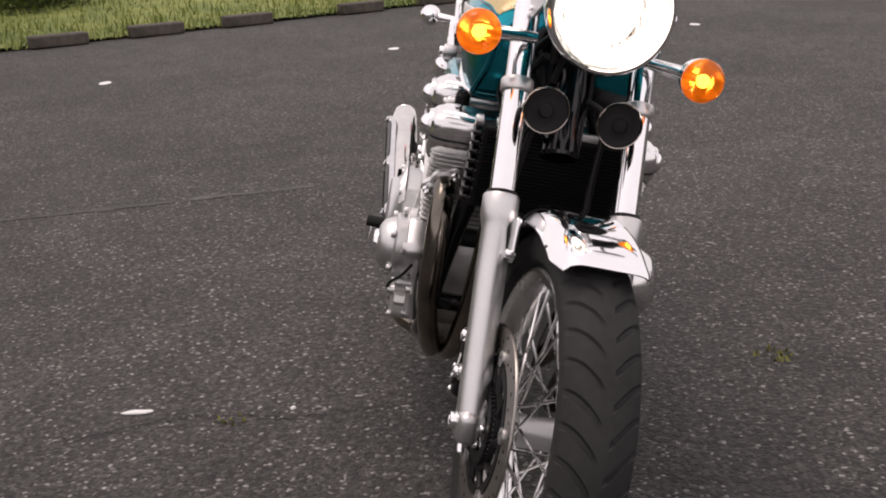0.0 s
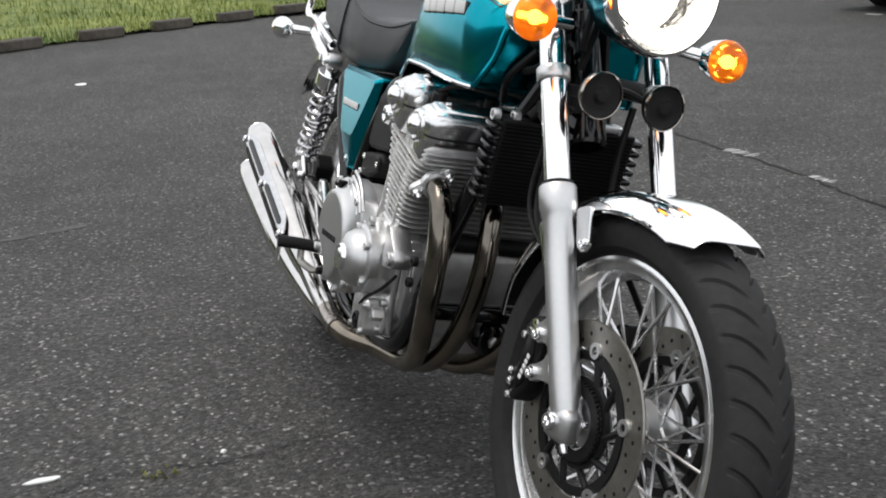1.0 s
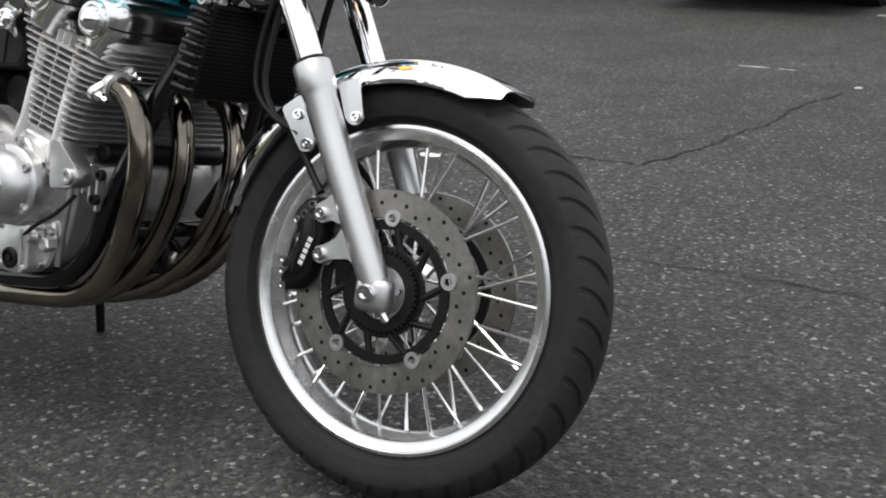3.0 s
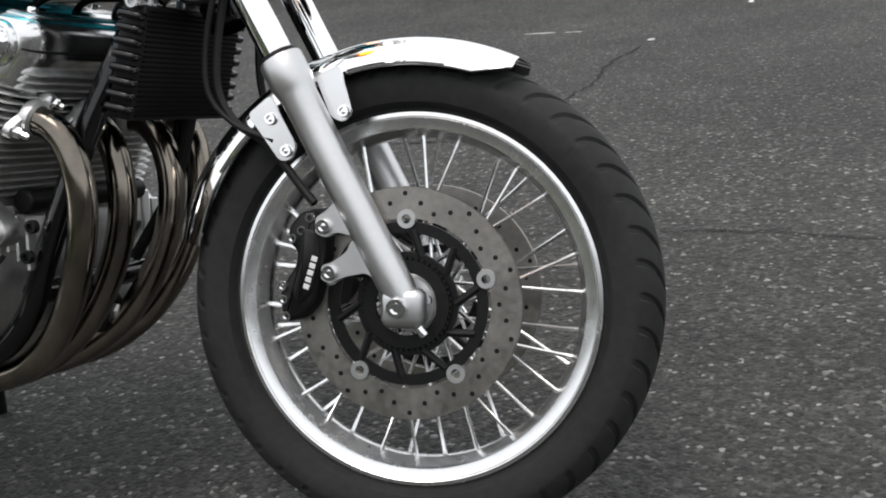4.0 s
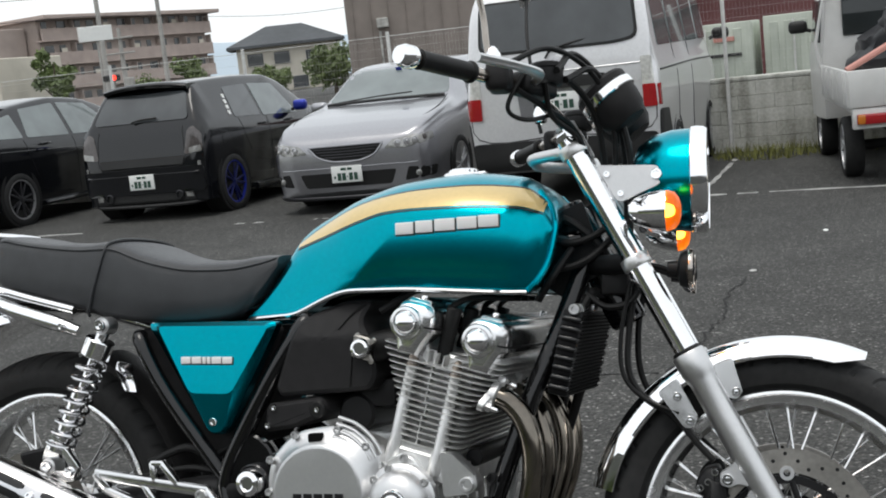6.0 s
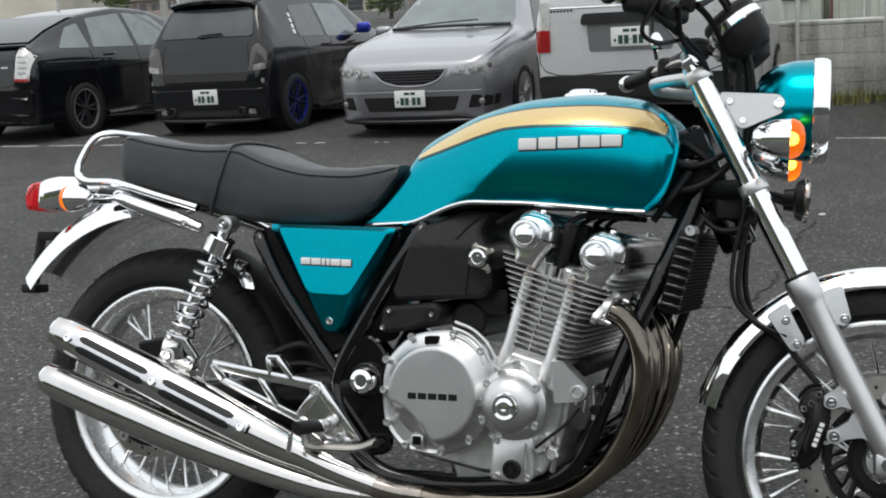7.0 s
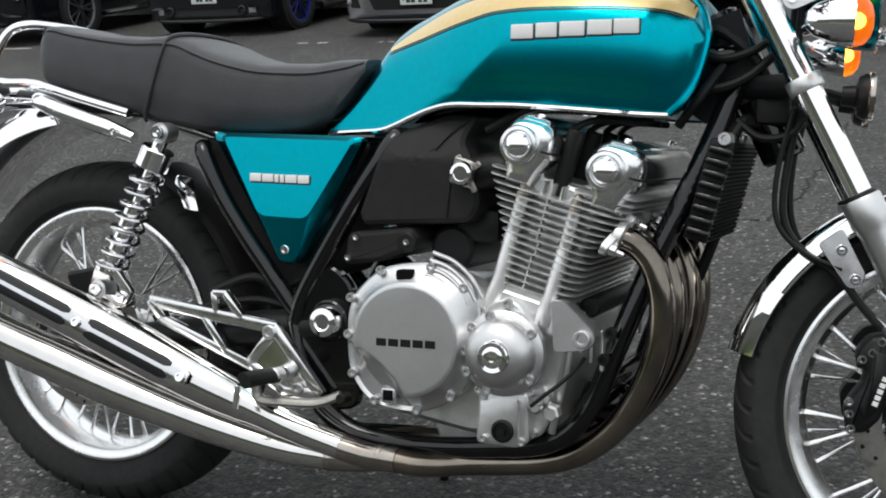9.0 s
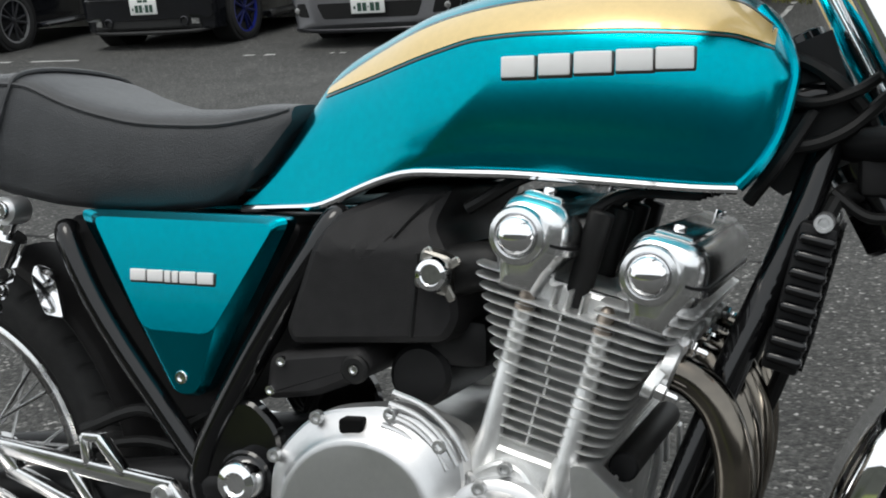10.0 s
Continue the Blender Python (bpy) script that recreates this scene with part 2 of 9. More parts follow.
def rod(a, b, r, segs=12, bm=None, bevel=0.0):
    """A round pin from a to b with eased ends."""
    a, b = Vector(a), Vector(b)
    h = (b - a).length
    e = min(bevel or r * 0.15, h / 3)
    return lathe([(0, 0), (r - e, 0), (r, e), (r, h - e), (r - e, h), (0, h)], a, b - a, segs, bm)


def rbox(c, size, bevel=0.003, segs=2, turn=None, bm=None):
    """A box with rounded edges."""
    b = bmesh.new()
    bmesh.ops.create_cube(b, size=1.0)
    bmesh.ops.scale(b, vec=size, verts=b.verts)
    if bevel > 0:
        bmesh.ops.bevel(b, geom=list(b.edges), offset=min(bevel, min(size) * 0.45), segments=segs, affect="EDGES", profile=0.5)
    m = Matrix.Translation(c) @ (turn.to_4x4() if turn else Matrix())
    bmesh.ops.transform(b, matrix=m, verts=b.verts)
    return add(bm, b)


def add(bm, other):
    """Joins other into bm."""
    if bm is None:
        return other
    me = bpy.data.meshes.new("join")
    other.to_mesh(me)
    other.free()
    bm.from_mesh(me)
    bpy.data.meshes.remove(me)
    return bm


def inset_line(pts, d):
    """A closed plane line moved inwards by d (the line runs counter-clockwise)."""
    out = []
    n = len(pts)
    for i in range(n):
        a, b, c = Vector(pts[i - 1]), Vector(pts[i]), Vector(pts[(i + 1) % n])
        e1, e2 = (b - a).normalized(), (c - b).normalized()
        n1, n2 = Vector((-e1.y, e1.x)), Vector((-e2.y, e2.x))
        m = (n1 + n2)
        m = m / max(0.35, m.length_squared) * 2 if m.length > 1e-6 else n1
        out.append(tuple(b + m * d))
    return out


def ccw(pts):
    s = sum(p[0] * q[1] - q[0] * p[1] for p, q in zip(pts, list(pts[1:]) + [pts[0]]))
    return list(pts) if s > 0 else list(reversed(pts))


def rounded(pts, r, k=4):
    """A closed plane line with its corners rounded."""
    out = []
    n = len(pts)
    for i in range(n):
        a, b, c = Vector(pts[i - 1]), Vector(pts[i]), Vector(pts[(i + 1) % n])
        d1, d2 = (a - b), (c - b)
        q = min(r, d1.length * 0.45, d2.length * 0.45)
        p1, p2 = b + d1.normalized() * q, b + d2.normalized() * q
        for j in range(k + 1):
            t = j / k
            out.append(tuple(p1 * (1 - t) ** 2 + b * 2 * t * (1 - t) + p2 * t * t))
    return out


def slab(outline, levels, bm=None):
    """Stacks an outline in x and z along y. levels: rows of (y, inset)."""
    o = ccw(outline)
    rings = []
    for y, d in levels:
        line = inset_line(o, d) if d else o
        rings.append([(p[0], y, p[1]) for p in line])
    return loft(rings, bm=bm)


def interp(x, xs, ys):
    return float(np.interp(x, xs, ys))


def smooth(x, xs, ys):
    """A smooth curve through the points of a table, with no overshoot."""
    if x <= xs[0]:
        return ys[0]
    if x >= xs[-1]:
        return ys[-1]
    k = next(i for i in range(len(xs) - 1) if x <= xs[i + 1])

    def slope(i):
        if i == 0 or i == len(xs) - 1:
            j = min(i, len(xs) - 2)
            return (ys[j + 1] - ys[j]) / (xs[j + 1] - xs[j])
        a = (ys[i] - ys[i - 1]) / (xs[i] - xs[i - 1])
        b = (ys[i + 1] - ys[i]) / (xs[i + 1] - xs[i])
        return 0.0 if a * b <= 0 else 2 * a * b / (a + b)

    h = xs[k + 1] - xs[k]
    t = (x - xs[k]) / h
    m0, m1 = slope(k) * h, slope(k + 1) * h
    return ys[k] * (1 + 2 * t) * (1 - t) ** 2 + m0 * t * (1 - t) ** 2 + ys[k + 1] * t * t * (3 - 2 * t) + m1 * t * t * (t - 1)


def finish(bm, angle=35.0):
    bmesh.ops.recalc_face_normals(bm, faces=bm.faces)
    lim = radians(angle)
    for f in bm.faces:
        f.smooth = True
    for e in bm.edges:
        if len(e.link_faces) == 2:
            e.smooth = e.calc_face_angle(0.0) < lim


def part(name, bm, material, parent=None, label="", steer=False, angle=35.0, m=None):
    """Links a bmesh as one mesh object under its thing or part."""
    if steer:
        bmesh.ops.transform(bm, matrix=STEER, verts=bm.verts)
    if m is not None:
        bmesh.ops.transform(bm, matrix=m, verts=bm.verts)
    finish(bm, angle)
    me = bpy.data.meshes.new(name)
    bm.to_mesh(me)
    bm.free()
    for q in (material if isinstance(material, (list, tuple)) else [material]):
        me.materials.append(q)
    ob = new(name, me)
    if parent is not None:
        ob.parent = parent
    if label:
        tagged(ob, label)
    return ob


def again(ob, name, m, parent):
    """The same mesh once more, at m in its parent."""
    o = new(name, ob.data)
    o.parent = parent
    o.matrix_basis = m
    return o


# ---------------------------------------------------------------- motorcycle
# Built upright: x ahead from the rear axle, y to its left, z up; it leans on its stand.
RAKE = radians(27)
AXIS = Vector((-math.sin(RAKE), 0, math.cos(RAKE)))
HEAD = Vector((1.177, 0, 0.80))
STEER = Matrix.Translation(HEAD) @ Matrix.Rotation(radians(6.25), 4, AXIS) @ Matrix.Translation(-HEAD)
FRONT = Vector((1.4905, 0, 0.3168))
REAR = Vector((0, 0, 0.3265))

bike = new("motorcycle")
bike.matrix_world = pose(0, -0.0733, 0.0018, -12.97, 0, 0)
tagged(bike, "teal retro motorcycle with gold tank stripe leaning on its stand", "motorcycle")


def tyre(center, radius, width, rim_r, groove_step, lean_k, bead, deep=0.0055):
    """A tyre with a rounded crown and cut chevron grooves."""
    nt, nv = 616, 24
    tw = width / 2
    rows = []
    for i in range(nt):
        ph = (i * 44 / nt) % 1.0
        row = []
        for j in range(nv + 1):
            v = -1 + 2 * j / nv
            ang = v * radians(74)
            y = tw * math.sin(ang) / math.sin(radians(74))
            r = radius - (width * 0.42) * (1 - math.cos(ang))
            # the mesh lines run along the grooves, hooked near the crown, which lie staggered on the two sides
            mid = min(1.0, max(0.0, (v + 0.1) / 0.2))
            th = 2 * math.pi * i / nt + groove_step * (lean_k * (1 - (1 - abs(v)) ** 2.2) - 0.5 * mid)
            if 0.09 < abs(v) < 0.93 and ph < 0.15:
                r -= deep * min(1, (0.93 - abs(v)) * 8)
            row.append((y, r, th))
        rs, t0, t1 = row[-1][1], row[0][2], row[-1][2]
        side = [(tw * 0.985, rs - (rs - rim_r) * 0.30), (tw * 0.90, rs - (rs - rim_r) * 0.62), (bead + 0.001, rim_r + 0.010), (bead - 0.002, rim_r), (bead - 0.010, rim_r - 0.012)]
        full = [(-a, b, t0) for a, b in reversed(side)] + row + [(a, b, t1) for a, b in side]
        rows.append([(center[0] + r * math.cos(th), center[1] + y, center[2] + r * math.sin(th)) for y, r, th in full])
    return loft(rows, closed=False, caps=False, wrap=True)


def rim(center, half, r_out, r_in):
    """An aluminium rim: flanges, bead seats and a dropped centre with a polished face."""
    prof = [(r_out, -half + 0.004), (r_out + 0.001, -half), (r_out - 0.004, -half - 0.001), (r_out - 0.008, -half + 0.002), (r_out - 0.020, -half + 0.004), (r_out - 0.023, -half + 0.009),
            (r_in + 0.004, -half + 0.020), (r_in, -half + 0.026)]
    prof = prof + [(r_in - 0.002, 0)] + [(r, -h) for r, h in reversed(prof)]
    outer = [(r_out - 0.006, half), (r_out - 0.008, half - 0.004)]
    inner = [(r_in + 0.006, 0)]
    prof2 = prof + outer + inner + [(r, -h) for r, h in reversed(outer)] + [prof[0]]
    return lathe(prof2, center, (0, 1, 0), 96)


def spokes(parent, center, hub_r, hub_half, rim_r, n, material, steer):
    """Crossed wire spokes, with the nipple at the rim end of each; all share one mesh."""
    # one spoke along z from 0 to 1 would shear its nipple; build each kind once at its true length
    first = {}
    for i in range(n):
        side = -1 if i % 2 == 0 else 1
        lead = 1 if (i // 2) % 2 == 0 else -1
        a_rim = 2 * math.pi * (i + 0.5 * (lead * 0.5)) / n
        a_hub = a_rim + lead * radians(42)
        p = Vector((hub_r * math.cos(a_hub), side * hub_half, hub_r * math.sin(a_hub)))
        q = Vector((rim_r * math.cos(a_rim), side * 0.010, rim_r * math.sin(a_rim)))
        key = (side, lead)
        d = q - p
        m = Matrix.Translation(Vector(center) + p) @ d.to_track_quat("Z", "Y").to_matrix().to_4x4()
        if steer:
            m = STEER @ m
        if key not in first:
            L = d.length
            bm = lathe([(0.0027, 0), (0.0027, L - 0.022), (0.0032, L - 0.02), (0.0034, L + 0.003)], segs=6)
            first[key] = part("spoke", bm, material, parent)
            first[key].matrix_basis = m
        else:
            again(first[key], "spoke", m, parent)


def wheel(name, center, tyre_r, tyre_w, half, steer, label):
    """Wheel: rim, tyre, hub, spokes."""
    w = part(name, rim(center, half, 0.2415, 0.212), RIMALU, bike, label, steer)
    part("tyre", tyre(center, tyre_r, tyre_w, 0.2375, 2 * math.pi / 44, 1.15, half - 0.003, 0.0045), RUBBER, w, steer=steer, angle=28)
    hub = lathe([(0.012, -0.075), (0.034, -0.073), (0.034, -0.05), (0.040, -0.046), (0.040, -0.038), (0.026, -0.03), (0.024, 0),
                 (0.026, 0.03), (0.040, 0.038), (0.040, 0.046), (0.034, 0.05), (0.034, 0.073), (0.012, 0.075)], center, (0, 1, 0), 40)
    part("hub", hub, ALU, w, "satin aluminium hub", steer)
    spokes(w, center, 0.037, 0.042, 0.216, 40, RIMALU, steer)
    return w


def brake_disc(parent, center, y, r, steer, arms=5, r_in=0.108):
    """A drilled floating disc on a black carrier."""
    c = Vector(center)
    d = lathe([(r_in, y - 0.0025), (r - 0.001, y - 0.0025), (r, y), (r - 0.001, y + 0.0025), (r_in, y + 0.0025), (r_in, y - 0.0025)], c, (0, 1, 0), 72)
    disc = part("brake_disc", d, STEEL, parent, "drilled steel brake disc", steer)
    holes = bmesh.new()
    for i in range(40):
        a = 2 * math.pi * i / 40
        rr = r_in + (r - r_in) * (0.25, 0.5, 0.78, 0.5)[i % 4]
        p = c + Vector((rr * math.cos(a), y, rr * math.sin(a)))
        for s in (-1, 1):
            rod(p, p + Vector((0, s * 0.0029, 0)), 0.0034, 8, holes)
    part("drilling", holes, BLACK, disc, steer=steer)
    car = lathe([(0.055, y - 0.004), (0.066, y - 0.004), (0.066, y + 0.004), (0.055, y + 0.004), (0.055, y - 0.004)], c, (0, 1, 0), 48)
    ringb = lathe([(0.090, y - 0.003), (0.104, y - 0.003), (0.104, y + 0.003), (0.090, y + 0.003), (0.090, y - 0.003)], c, (0, 1, 0), 60)
    add(car, ringb)
    carrier = part("carrier", car, BLACK, disc, "black disc carrier", steer)
    for i in range(arms * 2):
        a = 2 * math.pi * i / (arms * 2)
        p0 = c + Vector((0.062 * math.cos(a), y, 0.062 * math.sin(a)))
        p1 = c + Vector((0.094 * math.cos(a + 0.22), y, 0.094 * math.sin(a + 0.22)))
        part("carrier_arm", tube([p0, p1], 0.0055, 8, 2), BLACK, disc, steer=steer)
    for i in range(arms):
        a = 2 * math.pi * i / arms + 0.3
        p = c + Vector((0.107 * math.cos(a), y, 0.107 * math.sin(a)))
        b = lathe([(0.006, -0.006), (0.012, -0.006), (0.012, 0.006), (0.006, 0.006), (0.006, -0.006)], p, (0, 1, 0), 16)
        part("bobbin", b, ALU, disc, steer=steer)
    return disc


def sensor_ring(parent, center, y, steer):
    b = lathe([(0.040, y - 0.003), (0.056, y - 0.003), (0.056, y + 0.003), (0.040, y + 0.003)], center, (0, 1, 0), 48)
    for i in range(48):
        a = 2 * math.pi * i / 48
        p = Vector(center) + Vector((0.058 * math.cos(a), y, 0.058 * math.sin(a)))
        rbox(p, (0.003, 0.006, 0.004), 0, 1, Matrix.Rotation(-a, 3, "Y"), b)
    part("sensor_ring", b, BLACK, parent, "black toothed sensor ring", steer)


def bolt(parent, p, direction, r=0.006, h=0.005, material=None, steer=False, name="bolt"):
    """A bolt head with a sunk socket."""
    b = lathe([(0, h * 0.55), (r * 0.5, h * 0.5), (r * 0.55, h), (r * 0.9, h), (r, h * 0.8), (r, 0), (0, -0.002)], p, direction, 12)
    return part(name, b, material or CHROME, parent, steer=steer)


wheel_front = wheel("front_wheel", FRONT, 0.3168, 0.108, 0.038, True, "spoked front wheel with polished rim")
wheel_rear = wheel("rear_wheel", REAR + Vector((-0.010, 0.026, 0.003)), 0.3295, 0.142, 0.056, False, "spoked rear wheel with polished rim")
brake_disc(wheel_front, FRONT, -0.072, 0.148, True)
brake_disc(wheel_front, FRONT, 0.072, 0.148, True)
sensor_ring(wheel_front, FRONT, -0.080, True)
brake_disc(wheel_rear, REAR + Vector((-0.010, 0, 0.003)), -0.072, 0.128, False, r_in=0.092)
for i in range(5):
    a = 2 * math.pi * i / 5 + 0.2
    bolt(wheel_front, FRONT + Vector((0.030 * math.cos(a), -0.084, 0.030 * math.sin(a))), (0, -1, 0), 0.006, 0.006, CHROME, True)


# fork
LEGX = 0.006
def leg_point(z, y):
    return Vector((FRONT.x + LEGX + (FRONT.z - z) * math.tan(RAKE), y, z))


fork = part("fork", lathe([(0.026, -0.13), (0.030, -0.128), (0.030, 0.11), (0.026, 0.112)], HEAD, AXIS, 24), BLACKGLOSS, bike, "telescopic front fork", True)
for s in (-1, 1):
    y = s * 0.1
    top, seal, low = leg_point(1.005, y), leg_point(0.628, y), leg_point(0.318, y)
    part("stanchion", lathe([(0, 0), (0.0205, 0.001), (0.0205, (top - low).length * 0.66), (0, (top - low).length * 0.66)], top, low - top, 28), CHROME, fork, "chrome fork tube", True)
    L = (low - seal).length
    prof = [(0.0215, 0), (0.027, 0.001), (0.0285, 0.004), (0.0285, 0.034), (0.026, 0.044), (0.0238, 0.055), (0.0235, 0.12), (0.0232, L - 0.07),
            (0.0225, L - 0.02), (0.021, L), (0.012, L + 0.006), (0, L + 0.007)]
    leg = part("fork_slider", lathe(prof, seal, low - seal, 32), ALU, fork, "brushed aluminium fork slider", True)
    part("dust_seal", lathe([(0.021, -0.006), (0.024, -0.005), (0.0255, 0.002), (0.021, 0.003)], seal, low - seal, 28), HOSE, leg, steer=True)
    # axle clamp and its bolt
    lug = rbox(FRONT + Vector((0.004, y + s * 0.004, -0.002)), (0.056, 0.034, 0.05), 0.012, 3)
    rod(FRONT + Vector((0, y - s * 0.02, 0)), FRONT + Vector((0, y + s * 0.018, 0)), 0.022, 24, lug)
    part("axle_lug", lug, ALU, leg, steer=True)
    bolt(leg, FRONT + Vector((0, y + s * 0.020, 0)), (0, s, 0), 0.013, 0.010, CHROME, True, "axle_bolt")
    bolt(leg, FRONT + Vector((0.024, y + s * 0.010, -0.026)), (0.6, 0, -0.8), 0.006, 0.012, CHROME, True)
    # caliper lugs behind the leg
    for line in ([(1.424, 0.462), (1.400, 0.438), (1.384, 0.428), (1.383, 0.408), (1.398, 0.402), (1.412, 0.409), (1.430, 0.404), (1.446, 0.420)],
                 [(1.430, 0.400), (1.424, 0.386), (1.405, 0.373), (1.390, 0.368), (1.389, 0.350), (1.402, 0.344), (1.420, 0.353), (1.448, 0.358), (1.468, 0.345), (1.456, 0.400)]):
        part("caliper_lug", slab(rounded(line, 0.005), [(y + s * 0.001, 0.001), (y + s * 0.003, 0), (y + s * 0.011, 0), (y + s * 0.013, 0.001)]), ALU, leg, "cast caliper lug", True)
    # caliper: a waisted black body with its bolts
    line = rounded([(1.360, 0.434), (1.383, 0.439), (1.397, 0.405), (1.394, 0.375), (1.385, 0.342), (1.378, 0.318), (1.360, 0.299), (1.334, 0.294), (1.329, 0.330), (1.341, 0.352), (1.352, 0.366), (1.355, 0.386), (1.342, 0.398), (1.345, 0.416)], 0.006)
    cal = part("brake_caliper", slab(line, [(s * 0.050, 0.003), (s * 0.053, 0), (s * 0.098, 0), (s * 0.104, 0.003), (s * 0.107, 0.008)]), BLACK, leg, "black brake caliper", True)
    part("piston_cover", slab(rounded([(1.366, 0.415), (1.385, 0.410), (1.388, 0.380), (1.376, 0.335), (1.358, 0.318), (1.350, 0.335), (1.362, 0.372)], 0.006), [(s * 0.100, 0), (s * 0.109, 0), (s * 0.1115, 0.004)]), BLACK, cal, steer=True)
    for q in ((1.3754, 0.4272), (1.3637, 0.4115), (1.351, 0.4017), (1.3361, 0.3409), (1.3370, 0.3243), (1.3396, 0.3034)):
        bolt(cal, (q[0], s * 0.103, q[1]), (0, s, 0), 0.0065, 0.006, CHROME, True)
    for k in range(5):
        part("lettering_bar", rbox((1.3700 + 0.0029 * k, s * 0.1120, 0.3415 + 0.0087 * k), (0.0078, 0.0012, 0.0066), 0.0003, 1, Matrix.Rotation(radians(18.6), 3, "Y")), WHITEMARK, cal, "pale lettering on the caliper", True)
    for q in ((1.396, 0.4165), (1.402, 0.3586)):
        bolt(leg, (q[0], y + s * 0.013, q[1]), (0, s, 0), 0.0095, 0.008, CHROME, True)
    # clamps
    for z, mt, h in ((0.785, CAST, 0.021), (0.985, CAST, 0.020)):
        c = leg_point(z, y)
        cl = lathe([(0.0207, -h / 2), (0.0245, -h / 2), (0.0258, -h / 2 + 0.002), (0.0258, h / 2 - 0.002), (0.0245, h / 2), (0.0207, h / 2)], c, AXIS, 28)
        part("fork_clamp", cl, mt, fork, "satin aluminium fork clamp", True)
    part("fork_cap", lathe([(0.020, 0), (0.020, 0.010), (0.016, 0.014), (0.009, 0.015), (0.009, 0.020), (0, 0.021)], top, AXIS, 6), CHROME, fork, steer=True)
for z, name in ((0.785, "lower_yoke"), (0.985, "upper_yoke")):
    a, b = leg_point(z, -0.1), leg_point(z, 0.1)
    mid = HEAD + AXIS * ((z - HEAD.z) / AXIS.z)
    bm = tube([a, Vector((mid.x - 0.004, -0.045, mid.z)), Vector((mid.x - 0.012, 0, mid.z)), Vector((mid.x - 0.004, 0.045, mid.z)), b], 0.02 if z < 0.9 else 0.011, 12, 5, flat=0.6 if z < 0.9 else 0.9)
    part(name, bm, ALU if z > 0.9 else BLACK, fork, steer=True)

# front mudguard
def guard(center, r0, crown, half, a0, a1, n=40, taper=None, bm=None, thick=0.0018, power=2.2, tip=0.0):
    rows = []
    for i in range(n + 1):
        a = radians(a0 + (a1 - a0) * i / n)
        f = i / n
        h = half * (taper(f) if taper else 1.0)
        lift = (1 - f / tip) ** 1.15 * 0.62 * crown if f < tip else 0.0
        base, dome = r0 + lift, crown - lift
        outer, inner = [], []
        for j in range(29):
            v = math.copysign(abs(-1 + 2 * j / 28) ** 0.7, j - 14)
            r = base + dome * (1 - abs(v) ** power)
            if abs(v) > 0.93:
                r -= 0.002
            outer.append((r, h * v))
            inner.append((r - thick, h * v * 0.985))
        line = outer + list(reversed(inner))
        rows.append([(center[0] + r * math.cos(a), center[1] + y, center[2] + r * math.sin(a)) for r, y in line])
    return loft(rows, bm=bm)


mud = part("front_mudguard", guard(FRONT, 0.303, 0.0345, 0.070, 65, 166, 48, lambda f: 0.88 + 0.12 * min(1.0, f / 0.09) ** 0.6 if f < 0.86 else 1 - (f - 0.86) * 1.2, power=7.0, tip=0.085),
           CHROME, bike, "chrome front mudguard", True)
edge = bmesh.new()
for s in (-1, 1):
    tube([(FRONT.x + 0.3025 * math.cos(radians(a)), s * 0.0695, FRONT.z + 0.3025 * math.sin(radians(a))) for a in range(80, 152, 6)], 0.0028, 6, 3, edge)
part("rolled_edge", edge, CHROME, mud, steer=True)
for s in (-1, 1):
    for line, bp in ((rounded([(1.285, 0.560), (1.318, 0.585), (1.352, 0.520), (1.345, 0.500), (1.328, 0.498)], 0.008), ((1.318, 0.553), (1.338, 0.512))),
                     (rounded([(1.378, 0.605), (1.412, 0.618), (1.428, 0.560), (1.416, 0.545), (1.398, 0.552)], 0.008), ((1.416, 0.560),))):
        br = part("stay", slab(line, [(s * 0.078, 0.001), (s * 0.0795, 0), (s * 0.0835, 0), (s * 0.085, 0.001)]), POLISHED, mud, "polished mudguard stay", True)
        for q in bp:
            bolt(br, (q[0], s * 0.085, q[1]), (0, s, 0), 0.008, 0.006, CHROME, True)

# headlamp
hc = Vector((1.352, -0.016, 0.935))
fwd = Vector((1, 0, -0.02))
lamp = part("headlamp", lathe([(0, -0.104), (0.036, -0.101), (0.064, -0.088), (0.082, -0.062), (0.0905, -0.03), (0.0925, 0.006)], hc, fwd, 48), TEAL, bike, "round headlamp with teal shell, lit", True)
part("lamp_rim", lathe([(0.092, 0.002), (0.0955, 0.004), (0.0965, 0.014), (0.0955, 0.025), (0.0920, 0.0315), (0.0880, 0.0320), (0.0865, 0.026)], hc, fwd, 56), CHROME, lamp, "chrome headlamp rim", True)
part("reflector", lathe([(0.0868, 0.022), (0.0835, 0.004), (0.075, -0.022), (0.060, -0.048), (0.046, -0.062)], hc, fwd, 48), FACETS, lamp, "faceted reflector bowl", True)
part("lamp_core", lathe([(0.052, -0.052), (0.042, -0.058), (0.034, -0.062), (0.018, -0.066), (0, -0.067)], hc, fwd, 40), LAMPON, lamp, "bright lit core of the lamp", True)
part("lamp_glass", lathe([(0.0872, 0.0255), (0.072, 0.0285), (0.048, 0.0305), (0.024, 0.0315), (0, 0.0318)], hc, fwd, 48), GLASS, lamp, "clear headlamp glass", True)
lamp.children[-1].visible_shadow = False
